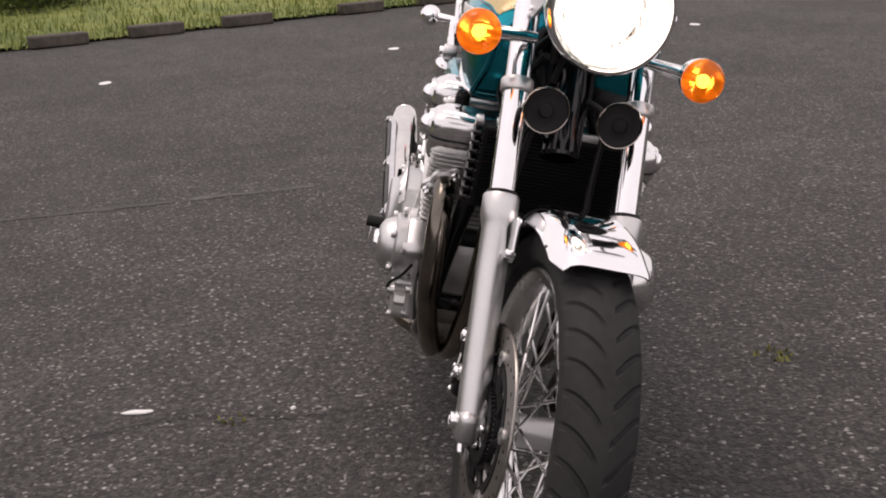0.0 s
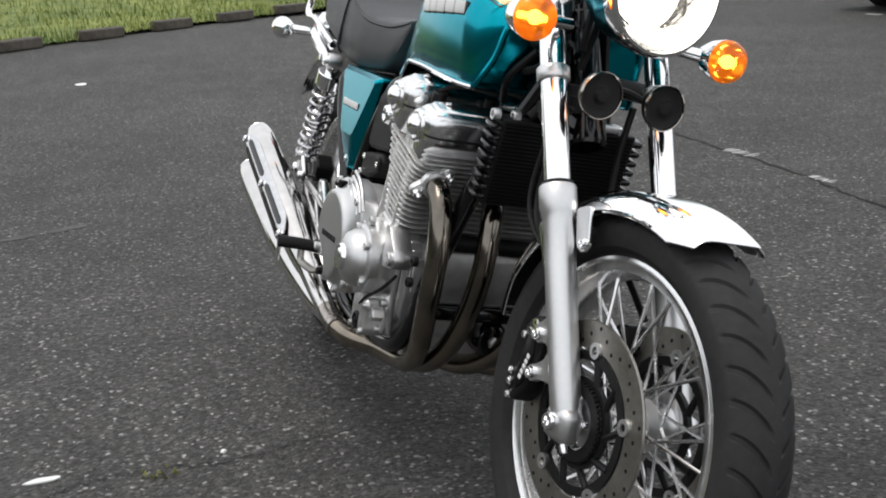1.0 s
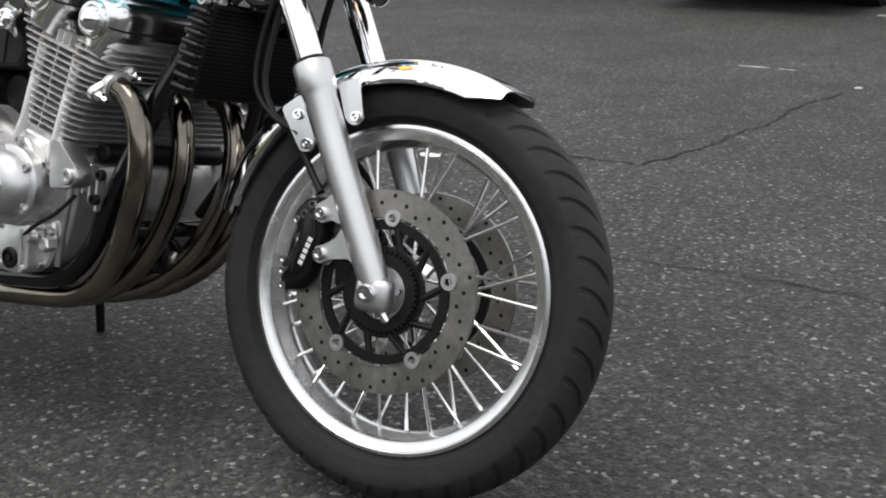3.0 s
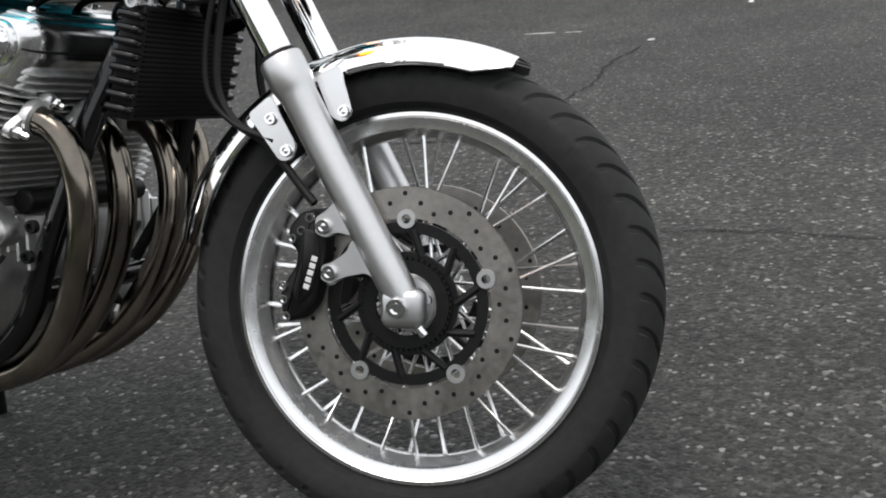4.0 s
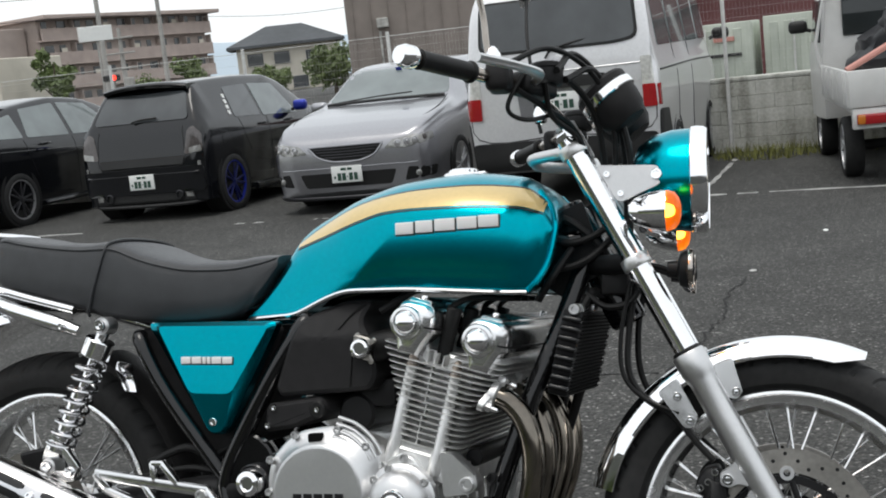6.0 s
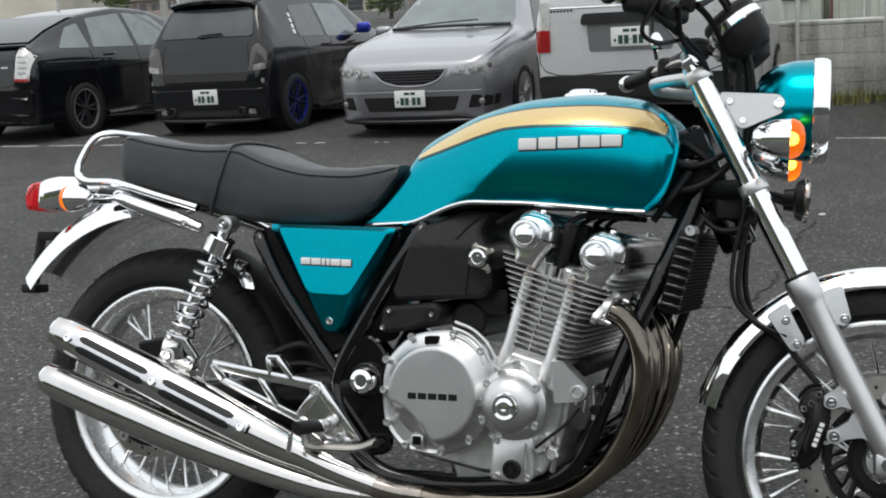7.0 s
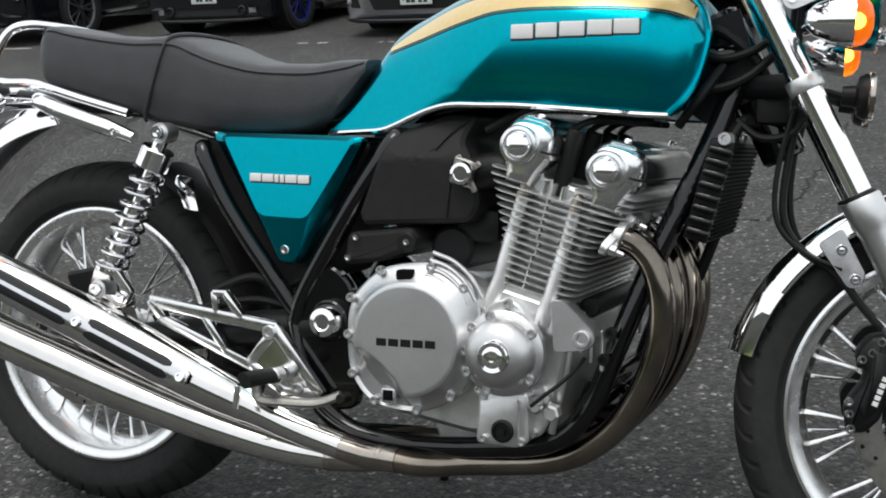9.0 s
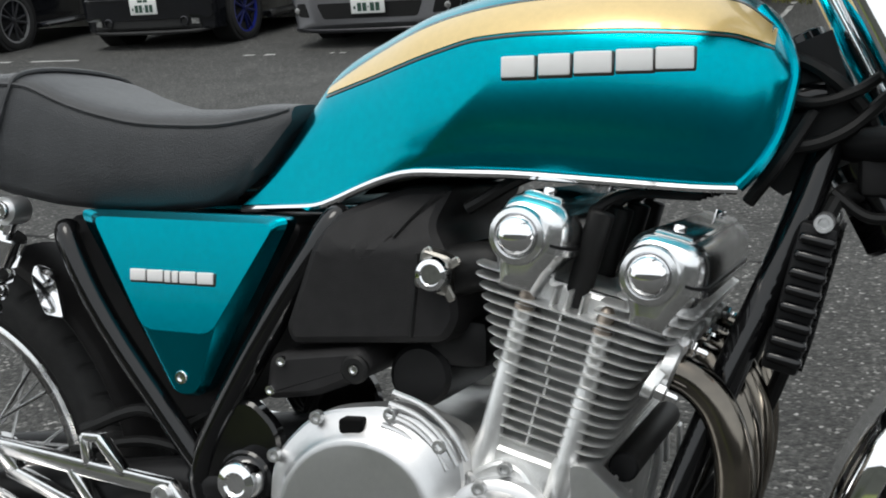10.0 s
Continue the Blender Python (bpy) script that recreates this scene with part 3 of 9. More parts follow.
for s in (-1, 1):
    line = rounded([(1.192, 0.958), (1.300, 0.952), (1.316, 0.936), (1.304, 0.918), (1.236, 0.890), (1.226, 0.896)], 0.012)
    br = part("lamp_bracket", slab(line, [(s * 0.0945, 0.001), (s * 0.0955, 0), (s * 0.0995, 0), (s * 0.1005, 0.001)]), ALU, bike, "satin aluminium headlamp bracket", True)
    for q, r in (((1.298, 0.936), 0.010), ((1.213, 0.940), 0.006), ((1.236, 0.905), 0.006)):
        bolt(br, (q[0], s * 0.1005, q[1]), (0, s, 0), r, 0.005, CHROME, True)


def indicator(p, direction, steer, root, size=1.0):
    """Bullet indicator: chrome body, amber lens with its bulb, stalk to root."""
    p = Vector(p)
    d = Vector(direction).normalized()
    k = size
    body = part("indicator", lathe([(0, -0.060 * k), (0.012 * k, -0.058 * k), (0.022 * k, -0.048 * k), (0.031 * k, -0.025 * k), (0.035 * k, 0.0), (0.035 * k, 0.004 * k)], p, d, 32),
                CHROME, bike, "chrome bullet indicator with lit amber lens", steer)
    part("lens", lathe([(0.0345 * k, 0.003 * k), (0.0345 * k, 0.008 * k), (0.031 * k, 0.018 * k), (0.022 * k, 0.025 * k), (0.010 * k, 0.0285 * k), (0, 0.029 * k)], p, d, 32), AMBER, body, "amber lens", steer)
    part("bulb", lathe([(0, 0.016 * k), (0.006 * k, 0.0145 * k), (0.0095 * k, 0.010 * k), (0.0105 * k, 0.004 * k), (0.0085 * k, -0.002 * k), (0, -0.004 * k)], p, d, 16), BULB, body, "lit bulb", steer)
    r = Vector(root)
    part("stalk", tube([r, r.lerp(p, 0.5) + d * -0.012, p + d * -0.018 * k], [0.009, 0.011, 0.013], 12, 4), CHROME, body, steer=steer)
    return body


for s in (-1, 1):
    indicator((1.314, s * 0.178 - 0.011, 0.860), (1, 0, -0.03), True, (1.258, s * 0.09, 0.864), 0.98)
    indicator((-0.127, s * 0.200, 0.760), (-1, 0, 0), False, (-0.085, s * 0.085, 0.762), 0.80)

# horns
for s in (-1, 1):
    hp = Vector((1.343, -0.010 + s * 0.058, 0.771))
    horn = part("horn", lathe([(0, -0.034), (0.014, -0.034), (0.016, -0.016), (0.029, -0.012), (0.033, -0.004), (0.033, 0.006)], hp, (1, 0, -0.05), 32), BLACK, bike, "black round horn with chrome rim", True)
    part("horn_rim", lathe([(0.033, 0.001), (0.0355, 0.003), (0.036, 0.008), (0.0350, 0.010), (0.0338, 0.009)], hp, (1, 0, -0.05), 36), DARKCHROME, horn, steer=True)
    part("membrane", lathe([(0.0325, 0.007), (0.023, 0.003), (0.013, 0.005), (0.009, 0.012), (0, 0.013)], hp, (1, 0, -0.05), 30), PLASTIC, horn, steer=True)
    part("horn_stay", tube([hp + Vector((-0.03, 0, 0)), hp + Vector((-0.06, -s * 0.02, 0.01)), hp + Vector((-0.085, -s * 0.03, 0.012))], 0.006, 8, 3), BLACK, horn, steer=True)

# handlebar, controls, clocks
bar = part("handlebar", tube([(0.963, -0.450, 1.080), (1.035, -0.33, 1.079), (1.092, -0.22, 1.075), (1.122, -0.13, 1.056), (1.140, -0.06, 1.035), (1.142, 0, 1.032),
                              (1.140, 0.06, 1.035), (1.122, 0.13, 1.056), (1.092, 0.22, 1.075), (1.035, 0.33, 1.079), (0.963, 0.450, 1.080)], 0.0111, 14, 5), DARKCHROME, bike, "smoked chrome handlebar with black grips", True)
for s in (-1, 1):
    part("grip", lathe([(0.0118, 0), (0.018, 0.002), (0.0185, 0.006), (0.0155, 0.010), (0.0155, 0.112), (0.0165, 0.118), (0.012, 0.12)], (1.029, s * 0.34, 1.079), (-0.066, s * 0.110, 0.001), 18), HOSE, bar, "black rubber grip", True)
    part("bar_end", lathe([(0.0, 0), (0.016, 0.0), (0.0185, 0.004), (0.0185, 0.022), (0.014, 0.032), (0, 0.034)], (0.963, s * 0.450, 1.080), (-0.066, s * 0.110, 0.001), 20), CHROME, bar, "chrome bar end weight", True)
    sw = rbox((1.064, s * 0.293, 1.078), (0.042, 0.052, 0.048), 0.012, 3)
    part("switch_box", sw, PLASTIC, bar, "black switch box", True)
    lever = tube([(1.112, s * 0.245, 1.078), (1.128, s * 0.285, 1.081), (1.105, s * 0.36, 1.079), (1.060, s * 0.44, 1.076)], [0.008, 0.0075, 0.006, 0.0065], 10, 5, flat=1.3)
    part("lever", lever, ALU, bar, "aluminium lever", True)
    res = lathe([(0, 0), (0.026, 0.002), (0.028, 0.006), (0.028, 0.028), (0.030, 0.030), (0.030, 0.036), (0.027, 0.039), (0, 0.04)], (1.128, s * 0.20, 1.080), (0, 0, 1), 24)
    part("fluid_reservoir", res, BLACK, bar, "black fluid reservoir", True)
    part("master_cylinder", rbox((1.108, s * 0.222, 1.078), (0.046, 0.085, 0.040), 0.010, 3, Matrix.Rotation(s * radians(28), 3, "Z")), BLACK, bar, "black lever perch", True)
    part("riser", lathe([(0.014, -0.045), (0.018, -0.04), (0.019, 0.0), (0.019, 0.016), (0.012, 0.02)], (1.142, s * 0.045, 1.028), AXIS, 18), ALU, bar, "aluminium bar clamp", True)
clocks = part("instrument_cluster", rbox((1.215, 0, 1.065), (0.05, 0.15, 0.05), 0.014, 3, Matrix.Rotation(radians(-35), 3, "Y")), PLASTIC, bike, "black twin instrument cluster with chrome bands", True)
for s in (-1, 1):
    gp, gd = Vector((1.225, s * 0.062, 1.075)), Vector((-0.62, 0, 0.78))
    part("clock_cup", lathe([(0, -0.048), (0.032, -0.046), (0.044, -0.030), (0.049, -0.008), (0.051, 0.02), (0.052, 0.034), (0.048, 0.040), (0.044, 0.036), (0, 0.034)], gp, gd, 40), PLASTIC, clocks, "black instrument cup", True)
    part("clock_band", lathe([(0.0505, 0.004), (0.0535, 0.006), (0.0535, 0.020), (0.0515, 0.022)], gp, gd, 40), CHROME, clocks, "chrome band", True)

for s in (-1, 1):
    st = part("mirror_stem", tube([(1.045, s * 0.24, 1.09), (1.035, s * 0.245, 1.14), (1.030, s * 0.25, 1.20), (1.015, s * 0.275, 1.30), (1.01, s * 0.31, 1.40)], 0.0055 if s < 0 else 0.004, 10, 5), DARKCHROME if s < 0 else BLACK, bike, "mirror stem", True)
    part("stem_root", lathe([(0.012, 0), (0.014, 0.004), (0.014, 0.020), (0.009, 0.030), (0.006, 0.034)], (1.045, s * 0.24, 1.112), (-0.1, 0, 1), 16), CHROME, st, steer=True)
    part("mirror", lathe([(0, -0.02), (0.03, -0.018), (0.048, -0.008), (0.052, 0.0), (0.050, 0.004), (0, 0.003)], (1.00, s * 0.325, 1.44), (-1, 0, 0.05), 32), CHROME, st, "round chrome mirror", True)
# cables and hoses round the steering head
for pts, r in (([(1.10, -0.25, 1.07), (1.15, -0.17, 1.10), (1.19, -0.10, 1.06), (1.205, -0.06, 0.98), (1.20, -0.05, 0.90)], 0.006),
               ([(1.09, -0.28, 1.06), (1.13, -0.20, 1.04), (1.16, -0.13, 1.02), (1.185, -0.08, 0.96)], 0.0055),
               ([(1.08, -0.30, 1.10), (1.14, -0.22, 1.14), (1.20, -0.12, 1.11), (1.225, -0.07, 1.02), (1.22, -0.05, 0.92)], 0.005),
               ([(1.16, -0.20, 1.09), (1.20, -0.12, 1.12), (1.235, -0.05, 1.03), (1.24, -0.03, 0.90), (1.235, -0.04, 0.80)], 0.006),
               ([(1.15, -0.23, 1.10), (1.17, -0.15, 1.145), (1.22, -0.08, 1.09), (1.25, -0.055, 0.98), (1.245, -0.05, 0.83)], 0.006),
               ([(1.13, -0.24, 1.08), (1.135, -0.20, 1.03), (1.17, -0.12, 1.00), (1.19, -0.07, 0.93)], 0.005),
               ([(1.10, -0.27, 1.09), (1.075, -0.285, 1.03), (1.10, -0.25, 1.015), (1.14, -0.17, 1.04)], 0.004),
               ([(1.16, 0.20, 1.09), (1.20, 0.12, 1.13), (1.24, 0.05, 1.02), (1.24, 0.03, 0.88)], 0.006),
               ([(1.255, -0.055, 0.76), (1.240, -0.06, 0.68), (1.236, -0.065, 0.60), (1.262, -0.07, 0.552), (1.31, -0.075, 0.52), (1.352, -0.082, 0.47), (1.375, -0.088, 0.445)], 0.0058),
               ([(1.262, 0.055, 0.76), (1.245, 0.06, 0.68), (1.245, 0.065, 0.60), (1.27, 0.07, 0.545), (1.33, 0.08, 0.49), (1.375, 0.088, 0.445)], 0.0058),
               ([(1.245, -0.065, 0.755), (1.225, -0.07, 0.66), (1.228, -0.075, 0.59), (1.265, -0.078, 0.548), (1.32, -0.082, 0.525)], 0.004)):
    part("cable", tube(pts, r, 8, 8), HOSE, bike, "black cable", True)
# fuel tank: half width at a place of its side
TX = (0.505, 0.53, 0.575, 0.62, 0.68, 0.75, 0.85, 0.95, 1.05, 1.085, 1.11, 1.128, 1.136)
TB = (0.714, 0.715, 0.717, 0.720, 0.741, 0.759, 0.758, 0.752, 0.745, 0.744, 0.772, 0.812, 0.850)
TT = (0.722, 0.752, 0.822, 0.884, 0.915, 0.944, 0.967, 0.973, 0.961, 0.944, 0.925, 0.892, 0.862)
TW = (0.104, 0.108, 0.114, 0.122, 0.134, 0.152, 0.168, 0.172, 0.166, 0.158, 0.148, 0.132, 0.118)


def tank_half(x, z):
    zb, zt, w = smooth(x, TX, TB), smooth(x, TX, TT), smooth(x, TX, TW)
    t = min(1.0, max(0.0, (z - zb) / max(1e-4, zt - zb)))
    # the flank tucks in at its foot only ahead of the knee
    fore = min(1.0, max(0.0, (x - 0.66) / 0.16))
    if t < 0.13:
        k = 1.0 - fore * (0.043 + 0.05 * (1 - t / 0.13) ** 1.6)
    elif t < 0.45:
        k = 1.0 - fore * 0.085 * ((0.45 - t) / 0.45) ** 2
    else:
        u = (t - 0.45) / 0.55
        k = (max(0.0, 1 - u ** 2.3)) ** (1 / 2.0)
    # the knee hollow behind one slanting crease
    d = ((x - 0.759) * 0.70 - (z - 0.777) * 0.71)
    q = min(0.024, 0.15 * max(0.0, -d))
    up = min(1.0, max(0.0, (0.955 - z) / 0.09))
    return (w - q * up * up * (3 - 2 * up)) * k


def build_tank():
    rows = []
    n = 44
    for i in range(161):
        x = 0.505 + (1.136 - 0.505) * i / 160
        zb, zt = smooth(x, TX, TB), smooth(x, TX, TT)
        prof = []
        for j in range(n + 1):
            t = j / n
            t = t if t < 0.5 else 0.5 + 0.5 * math.sin((t - 0.5) * math.pi)
            z = zb + (zt - zb) * t
            prof.append((tank_half(x, z), z))
        ring = [(x, -y, z) for y, z in prof] + [(x, y, z) for y, z in reversed(prof[:-1])]
        rows.append(ring)
    return loft(rows)


tank = part("fuel_tank", build_tank(), TEAL, bike, "metallic teal fuel tank", angle=40)
GX = (0.615, 0.672, 0.720, 0.775, 0.822, 0.880, 0.97, 1.074, 1.118)
GL = (0.846, 0.861, 0.874, 0.889, 0.899, 0.902, 0.901, 0.895, 0.882)
GT = (0.853, 0.884, 0.904, 0.922, 0.930, 0.936, 0.938, 0.930, 0.900)
for s in (-1, 1):
    def band(lo, hi, lift, name, material, label=""):
        rows = []
        for i in range(61):
            x = 0.618 + (1.116 - 0.618) * i / 60
            a, b = lo(x), hi(x)
            rows.append([(x, s * (tank_half(x, a + (b - a) * j / 8) + lift), a + (b - a) * j / 8) for j in range(9)])
        part(name, loft(rows, closed=False), material, tank, label)
    band(lambda x: smooth(x, GX, GL), lambda x: smooth(x, GX, GT), 0.0012, "stripe", GOLD, "gold tank stripe")
    band(lambda x: smooth(x, GX, GL) - 0.0045, lambda x: smooth(x, GX, GL) - 0.0022, 0.0012, "pinline", PINLINE, "dark pinline")
    band(lambda x: smooth(x, GX, GT) + 0.001, lambda x: smooth(x, GX, GT) + 0.0032, 0.0018, "pinline", PINLINE, "dark pinline")
    trim = [(x, s * (tank_half(x, smooth(x, TX, TB) + 0.002) + 0.002), smooth(x, TX, TB)) for x in (0.51, 0.54, 0.58, 0.62, 0.65, 0.68, 0.715, 0.75, 0.80, 0.86, 0.92, 0.98, 1.04, 1.085)]
    part("trim_strip", tube(trim, 0.0048, 8, 3), CHROME, tank, "bright trim strip along the tank seam")
    lip = [(x, s * (tank_half(x, z) + 0.001), z) for x, z in ((1.086, 0.746), (1.105, 0.768), (1.122, 0.800), (1.132, 0.840), (1.133, 0.862), (1.122, 0.893), (1.098, 0.925))]
    part("front_seam", tube(lip, 0.006, 8, 4), TEAL, tank)
    # maker's emblem as five plain raised blocks
    for x0, x1 in ((0.8535, 0.889), (0.8925, 0.9255), (0.9290, 0.967), (0.9705, 0.8735 + 0.133), (1.0085, 1.045)):
        xm, wd = (x0 + x1) / 2, x1 - x0
        zc = 0.8655 + (xm - 0.87) * 0.030
        y = tank_half(xm, zc)
        turn = Matrix.Rotation(s * math.atan2(tank_half(xm + 0.012, zc) - tank_half(xm - 0.012, zc), 0.024), 3, "Z")
        part("emblem_block", rbox((xm, s * (y + 0.0015), zc), (wd, 0.005, 0.0215), 0.0018, 2, turn), WHITEMARK, tank, "raised pale emblem")
        part("emblem_edge", rbox((xm + 0.001, s * (y - 0.0002), zc - 0.0014), (wd + 0.003, 0.005, 0.0245), 0.0018, 2, turn), PINLINE, tank, "dark edge round the emblem")
cap = part("fuel_cap", lathe([(0.040, -0.012), (0.040, 0.002), (0.036, 0.006), (0.030, 0.007), (0.029, 0.011), (0.025, 0.014), (0.010, 0.015), (0, 0.0155)], (0.93, 0, 0.970), (0.0, 0, 1), 36), CHROME, tank, "chrome fuel filler cap")
part("cap_hinge", rbox((0.964, 0, 0.974), (0.024, 0.018, 0.008), 0.003), CHROME, cap)

# seat
SX = (-0.085, -0.06, 0.0, 0.10, 0.16, 0.20, 0.235, 0.28, 0.34, 0.40, 0.47, 0.53, 0.58)
ST = (0.892, 0.908, 0.897, 0.886, 0.884, 0.887, 0.880, 0.862, 0.845, 0.835, 0.834, 0.840, 0.838)
SB = (0.815, 0.798, 0.783, 0.757, 0.742, 0.730, 0.724, 0.717, 0.713, 0.712, 0.716, 0.752, 0.815)
SW = (0.095, 0.112, 0.122, 0.128, 0.130, 0.132, 0.134, 0.136, 0.134, 0.126, 0.114, 0.106, 0.098)
PIP = (0.880, 0.895, 0.884, 0.869, 0.864, 0.864, 0.860, 0.842, 0.824, 0.813, 0.811, 0.818, 0.830)


def seat_ring(x):
    t, b, w, pz = (smooth(x, SX, q) for q in (ST, SB, SW, PIP))
    half = []
    for y, z in ((0.90, b), (0.985, b + 0.10 * (pz - b)), (1.0, b + 0.45 * (pz - b)), (0.985, b + 0.85 * (pz - b)), (0.955, pz)):
        half.append((y * w, z))
    for k in range(1, 7):
        a = k / 6
        half.append((0.955 * w * math.cos(a * math.pi / 2) ** 0.9 if k < 6 else 0.0, pz + (t - pz) * math.sin(a * math.pi / 2) ** 0.8))
    return [(x, -y, z) for y, z in half] + [(x, y, z) for y, z in reversed(half[:-1])]


seat = part("seat", loft([seat_ring(-0.085 + 0.665 * i / 60) for i in range(61)]), VINYL, bike, "black vinyl dual seat", angle=50)
for s in (-1, 1):
    part("piping", tube([(x, s * 0.957 * smooth(x, SX, SW), smooth(x, SX, PIP) + 0.0005) for x in np.linspace(-0.075, 0.575, 24)], 0.0028, 6, 2), VINYL, seat)
strap = [(p[0] * 1.0, p[1] * 1.012, 0.79 + (p[2] - 0.79) * 1.012) for p in seat_ring(0.19)]
strap = [(x + 0.03 * (z - 0.80) / 0.09, y, z) for x, y, z in strap]
part("seat_seam", tube(strap, 0.0035, 6, 2), VINYL, seat, "raised seat strap seam")

# side covers
for s in (-1, 1):
    outer = ccw([(0.318, 0.714), (0.602, 0.709), (0.486, 0.498), (0.452, 0.498)])
    base = rounded(outer, 0.016)
    top = rounded(ccw([(0.347, 0.7065), (0.588, 0.7015), (0.511, 0.576), (0.423, 0.5785)]), 0.014)
    foot = rounded(ccw([(0.336, 0.7100), (0.593, 0.7060), (0.482, 0.503), (0.456, 0.503)]), 0.014)
    rings = [[(x, s * 0.120, z) for x, z in base], [(x, s * 0.143, z) for x, z in base]]
    rings.append([(x, s * (0.152 - (z - 0.60) * 0.03), z) for x, z in foot])
    rings.append([(x, s * (0.169 - (z - 0.577) * 0.10), z) for x, z in top])
    cover = part("side_cover", loft(rings), TEAL, bike, "teal triangular side cover", angle=10)
    for x0, wd in ((0.404, 0.021), (0.427, 0.021), (0.450, 0.008), (0.460, 0.008), (0.470, 0.021), (0.493, 0.021)):
        z0 = 0.6405 - (x0 - 0.404) * 0.02
        yy = 0.169 - (z0 - 0.577) * 0.10
        part("emblem_block", rbox((x0 + wd / 2, s * (yy + 0.001), z0), (wd, 0.004, 0.0135), 0.0012, 2), WHITEMARK, cover, "raised pale emblem")
        part("emblem_edge", rbox((x0 + wd / 2 + 0.0012, s * (yy - 0.0003), z0 - 0.0018), (wd + 0.003, 0.004, 0.0150), 0.0012, 2), PINLINE, cover, "dark edge of the emblem")
    bolt(cover, (0.467, s * 0.157, 0.523), (0, s, 0), 0.008, 0.005)

# frame
frame_bars = part("frame", lathe([(0.030, -0.13), (0.034, -0.125), (0.034, 0.09), (0.030, 0.095)], HEAD, AXIS, 24), BLACKGLOSS, bike, "gloss black tubular cradle frame")
for s in (-1, 1):
    part("down_tube", tube([(1.165, s * 0.045, 0.790), (1.125, s * 0.085, 0.675), (1.079, s * 0.115, 0.563), (1.016, s * 0.14, 0.394), (0.982, s * 0.145, 0.308), (0.925, s * 0.15, 0.252), (0.82, s * 0.15, 0.232),
                            (0.70, s * 0.15, 0.222), (0.60, s * 0.15, 0.230), (0.535, s * 0.15, 0.268), (0.490, s * 0.145, 0.340), (0.478, s * 0.14, 0.400)], 0.017, 14, 5), BLACKGLOSS, frame_bars)
    part("seat_post", tube([(0.478, s * 0.14, 0.400), (0.500, s * 0.14, 0.460), (0.575, s * 0.14, 0.590), (0.638, s * 0.130, 0.690), (0.652, s * 0.112, 0.712)], 0.017, 14, 5), BLACKGLOSS, frame_bars)
    part("seat_stay", tube([(0.482, s * 0.14, 0.415), (0.355, s * 0.142, 0.580), (0.300, s * 0.137, 0.672), (0.288, s * 0.125, 0.690)], 0.015, 14, 5), BLACKGLOSS, frame_bars)
    part("top_tube", tube([(1.16, s * 0.035, 0.84), (0.95, s * 0.06, 0.80), (0.70, s * 0.065, 0.75), (0.40, s * 0.065, 0.738), (0.10, s * 0.075, 0.755), (-0.14, s * 0.085, 0.775)], 0.015, 12, 4), BLACKGLOSS, frame_bars)
    part("head_gusset", slab([(1.165, 0.905), (1.205, 0.78), (1.12, 0.735), (1.04, 0.79), (1.05, 0.86)], [(s * 0.032, 0), (s * 0.038, 0)]), BLACK, frame_bars)
    pl = part("pivot_plate", slab(rounded([(0.488, 0.47), (0.545, 0.505), (0.585, 0.47), (0.598, 0.38), (0.598, 0.27), (0.545, 0.262), (0.490, 0.34)], 0.02), [(s * 0.128, 0.004), (s * 0.132, 0), (s * 0.146, 0), (s * 0.150, 0.004)]), BLACKGLOSS, frame_bars)
    part("pivot_cap", lathe([(0.028, 0), (0.027, 0.012), (0.023, 0.020), (0.014, 0.023), (0.011, 0.020), (0, 0.020)], (0.550, s * 0.164, 0.412), (0, s, 0), 30), CHROME, frame_bars, "chrome swingarm pivot cap")
    part("pivot_boss", lathe([(0.034, -0.020), (0.034, -0.001), (0.031, 0.002), (0.026, 0.002)], (0.550, s * 0.164, 0.412), (0, s, 0), 30), BLACKGLOSS, frame_bars)
    part("swingarm", tube([(0.55, s * 0.125, 0.405), (0.30, s * 0.13, 0.372), (0.10, s * 0.135, 0.340), (-0.03, s * 0.135, 0.3265)], [0.026, 0.026, 0.024, 0.022], 12, 4, flat=1.2), BLACK, bike, "black swingarm")
# case ribs, covers and bolts low on the engine's right side are added with the engine
part("cross_tube", tube([(0.99, -0.145, 0.335), (0.99, 0.145, 0.335)], 0.017, 12, 1), BLACKGLOSS, frame_bars)

# rear axle
part("axle", rod((0, -0.165, 0.3265), (0, 0.165, 0.3265), 0.014, 16), CHROME, wheel_rear)

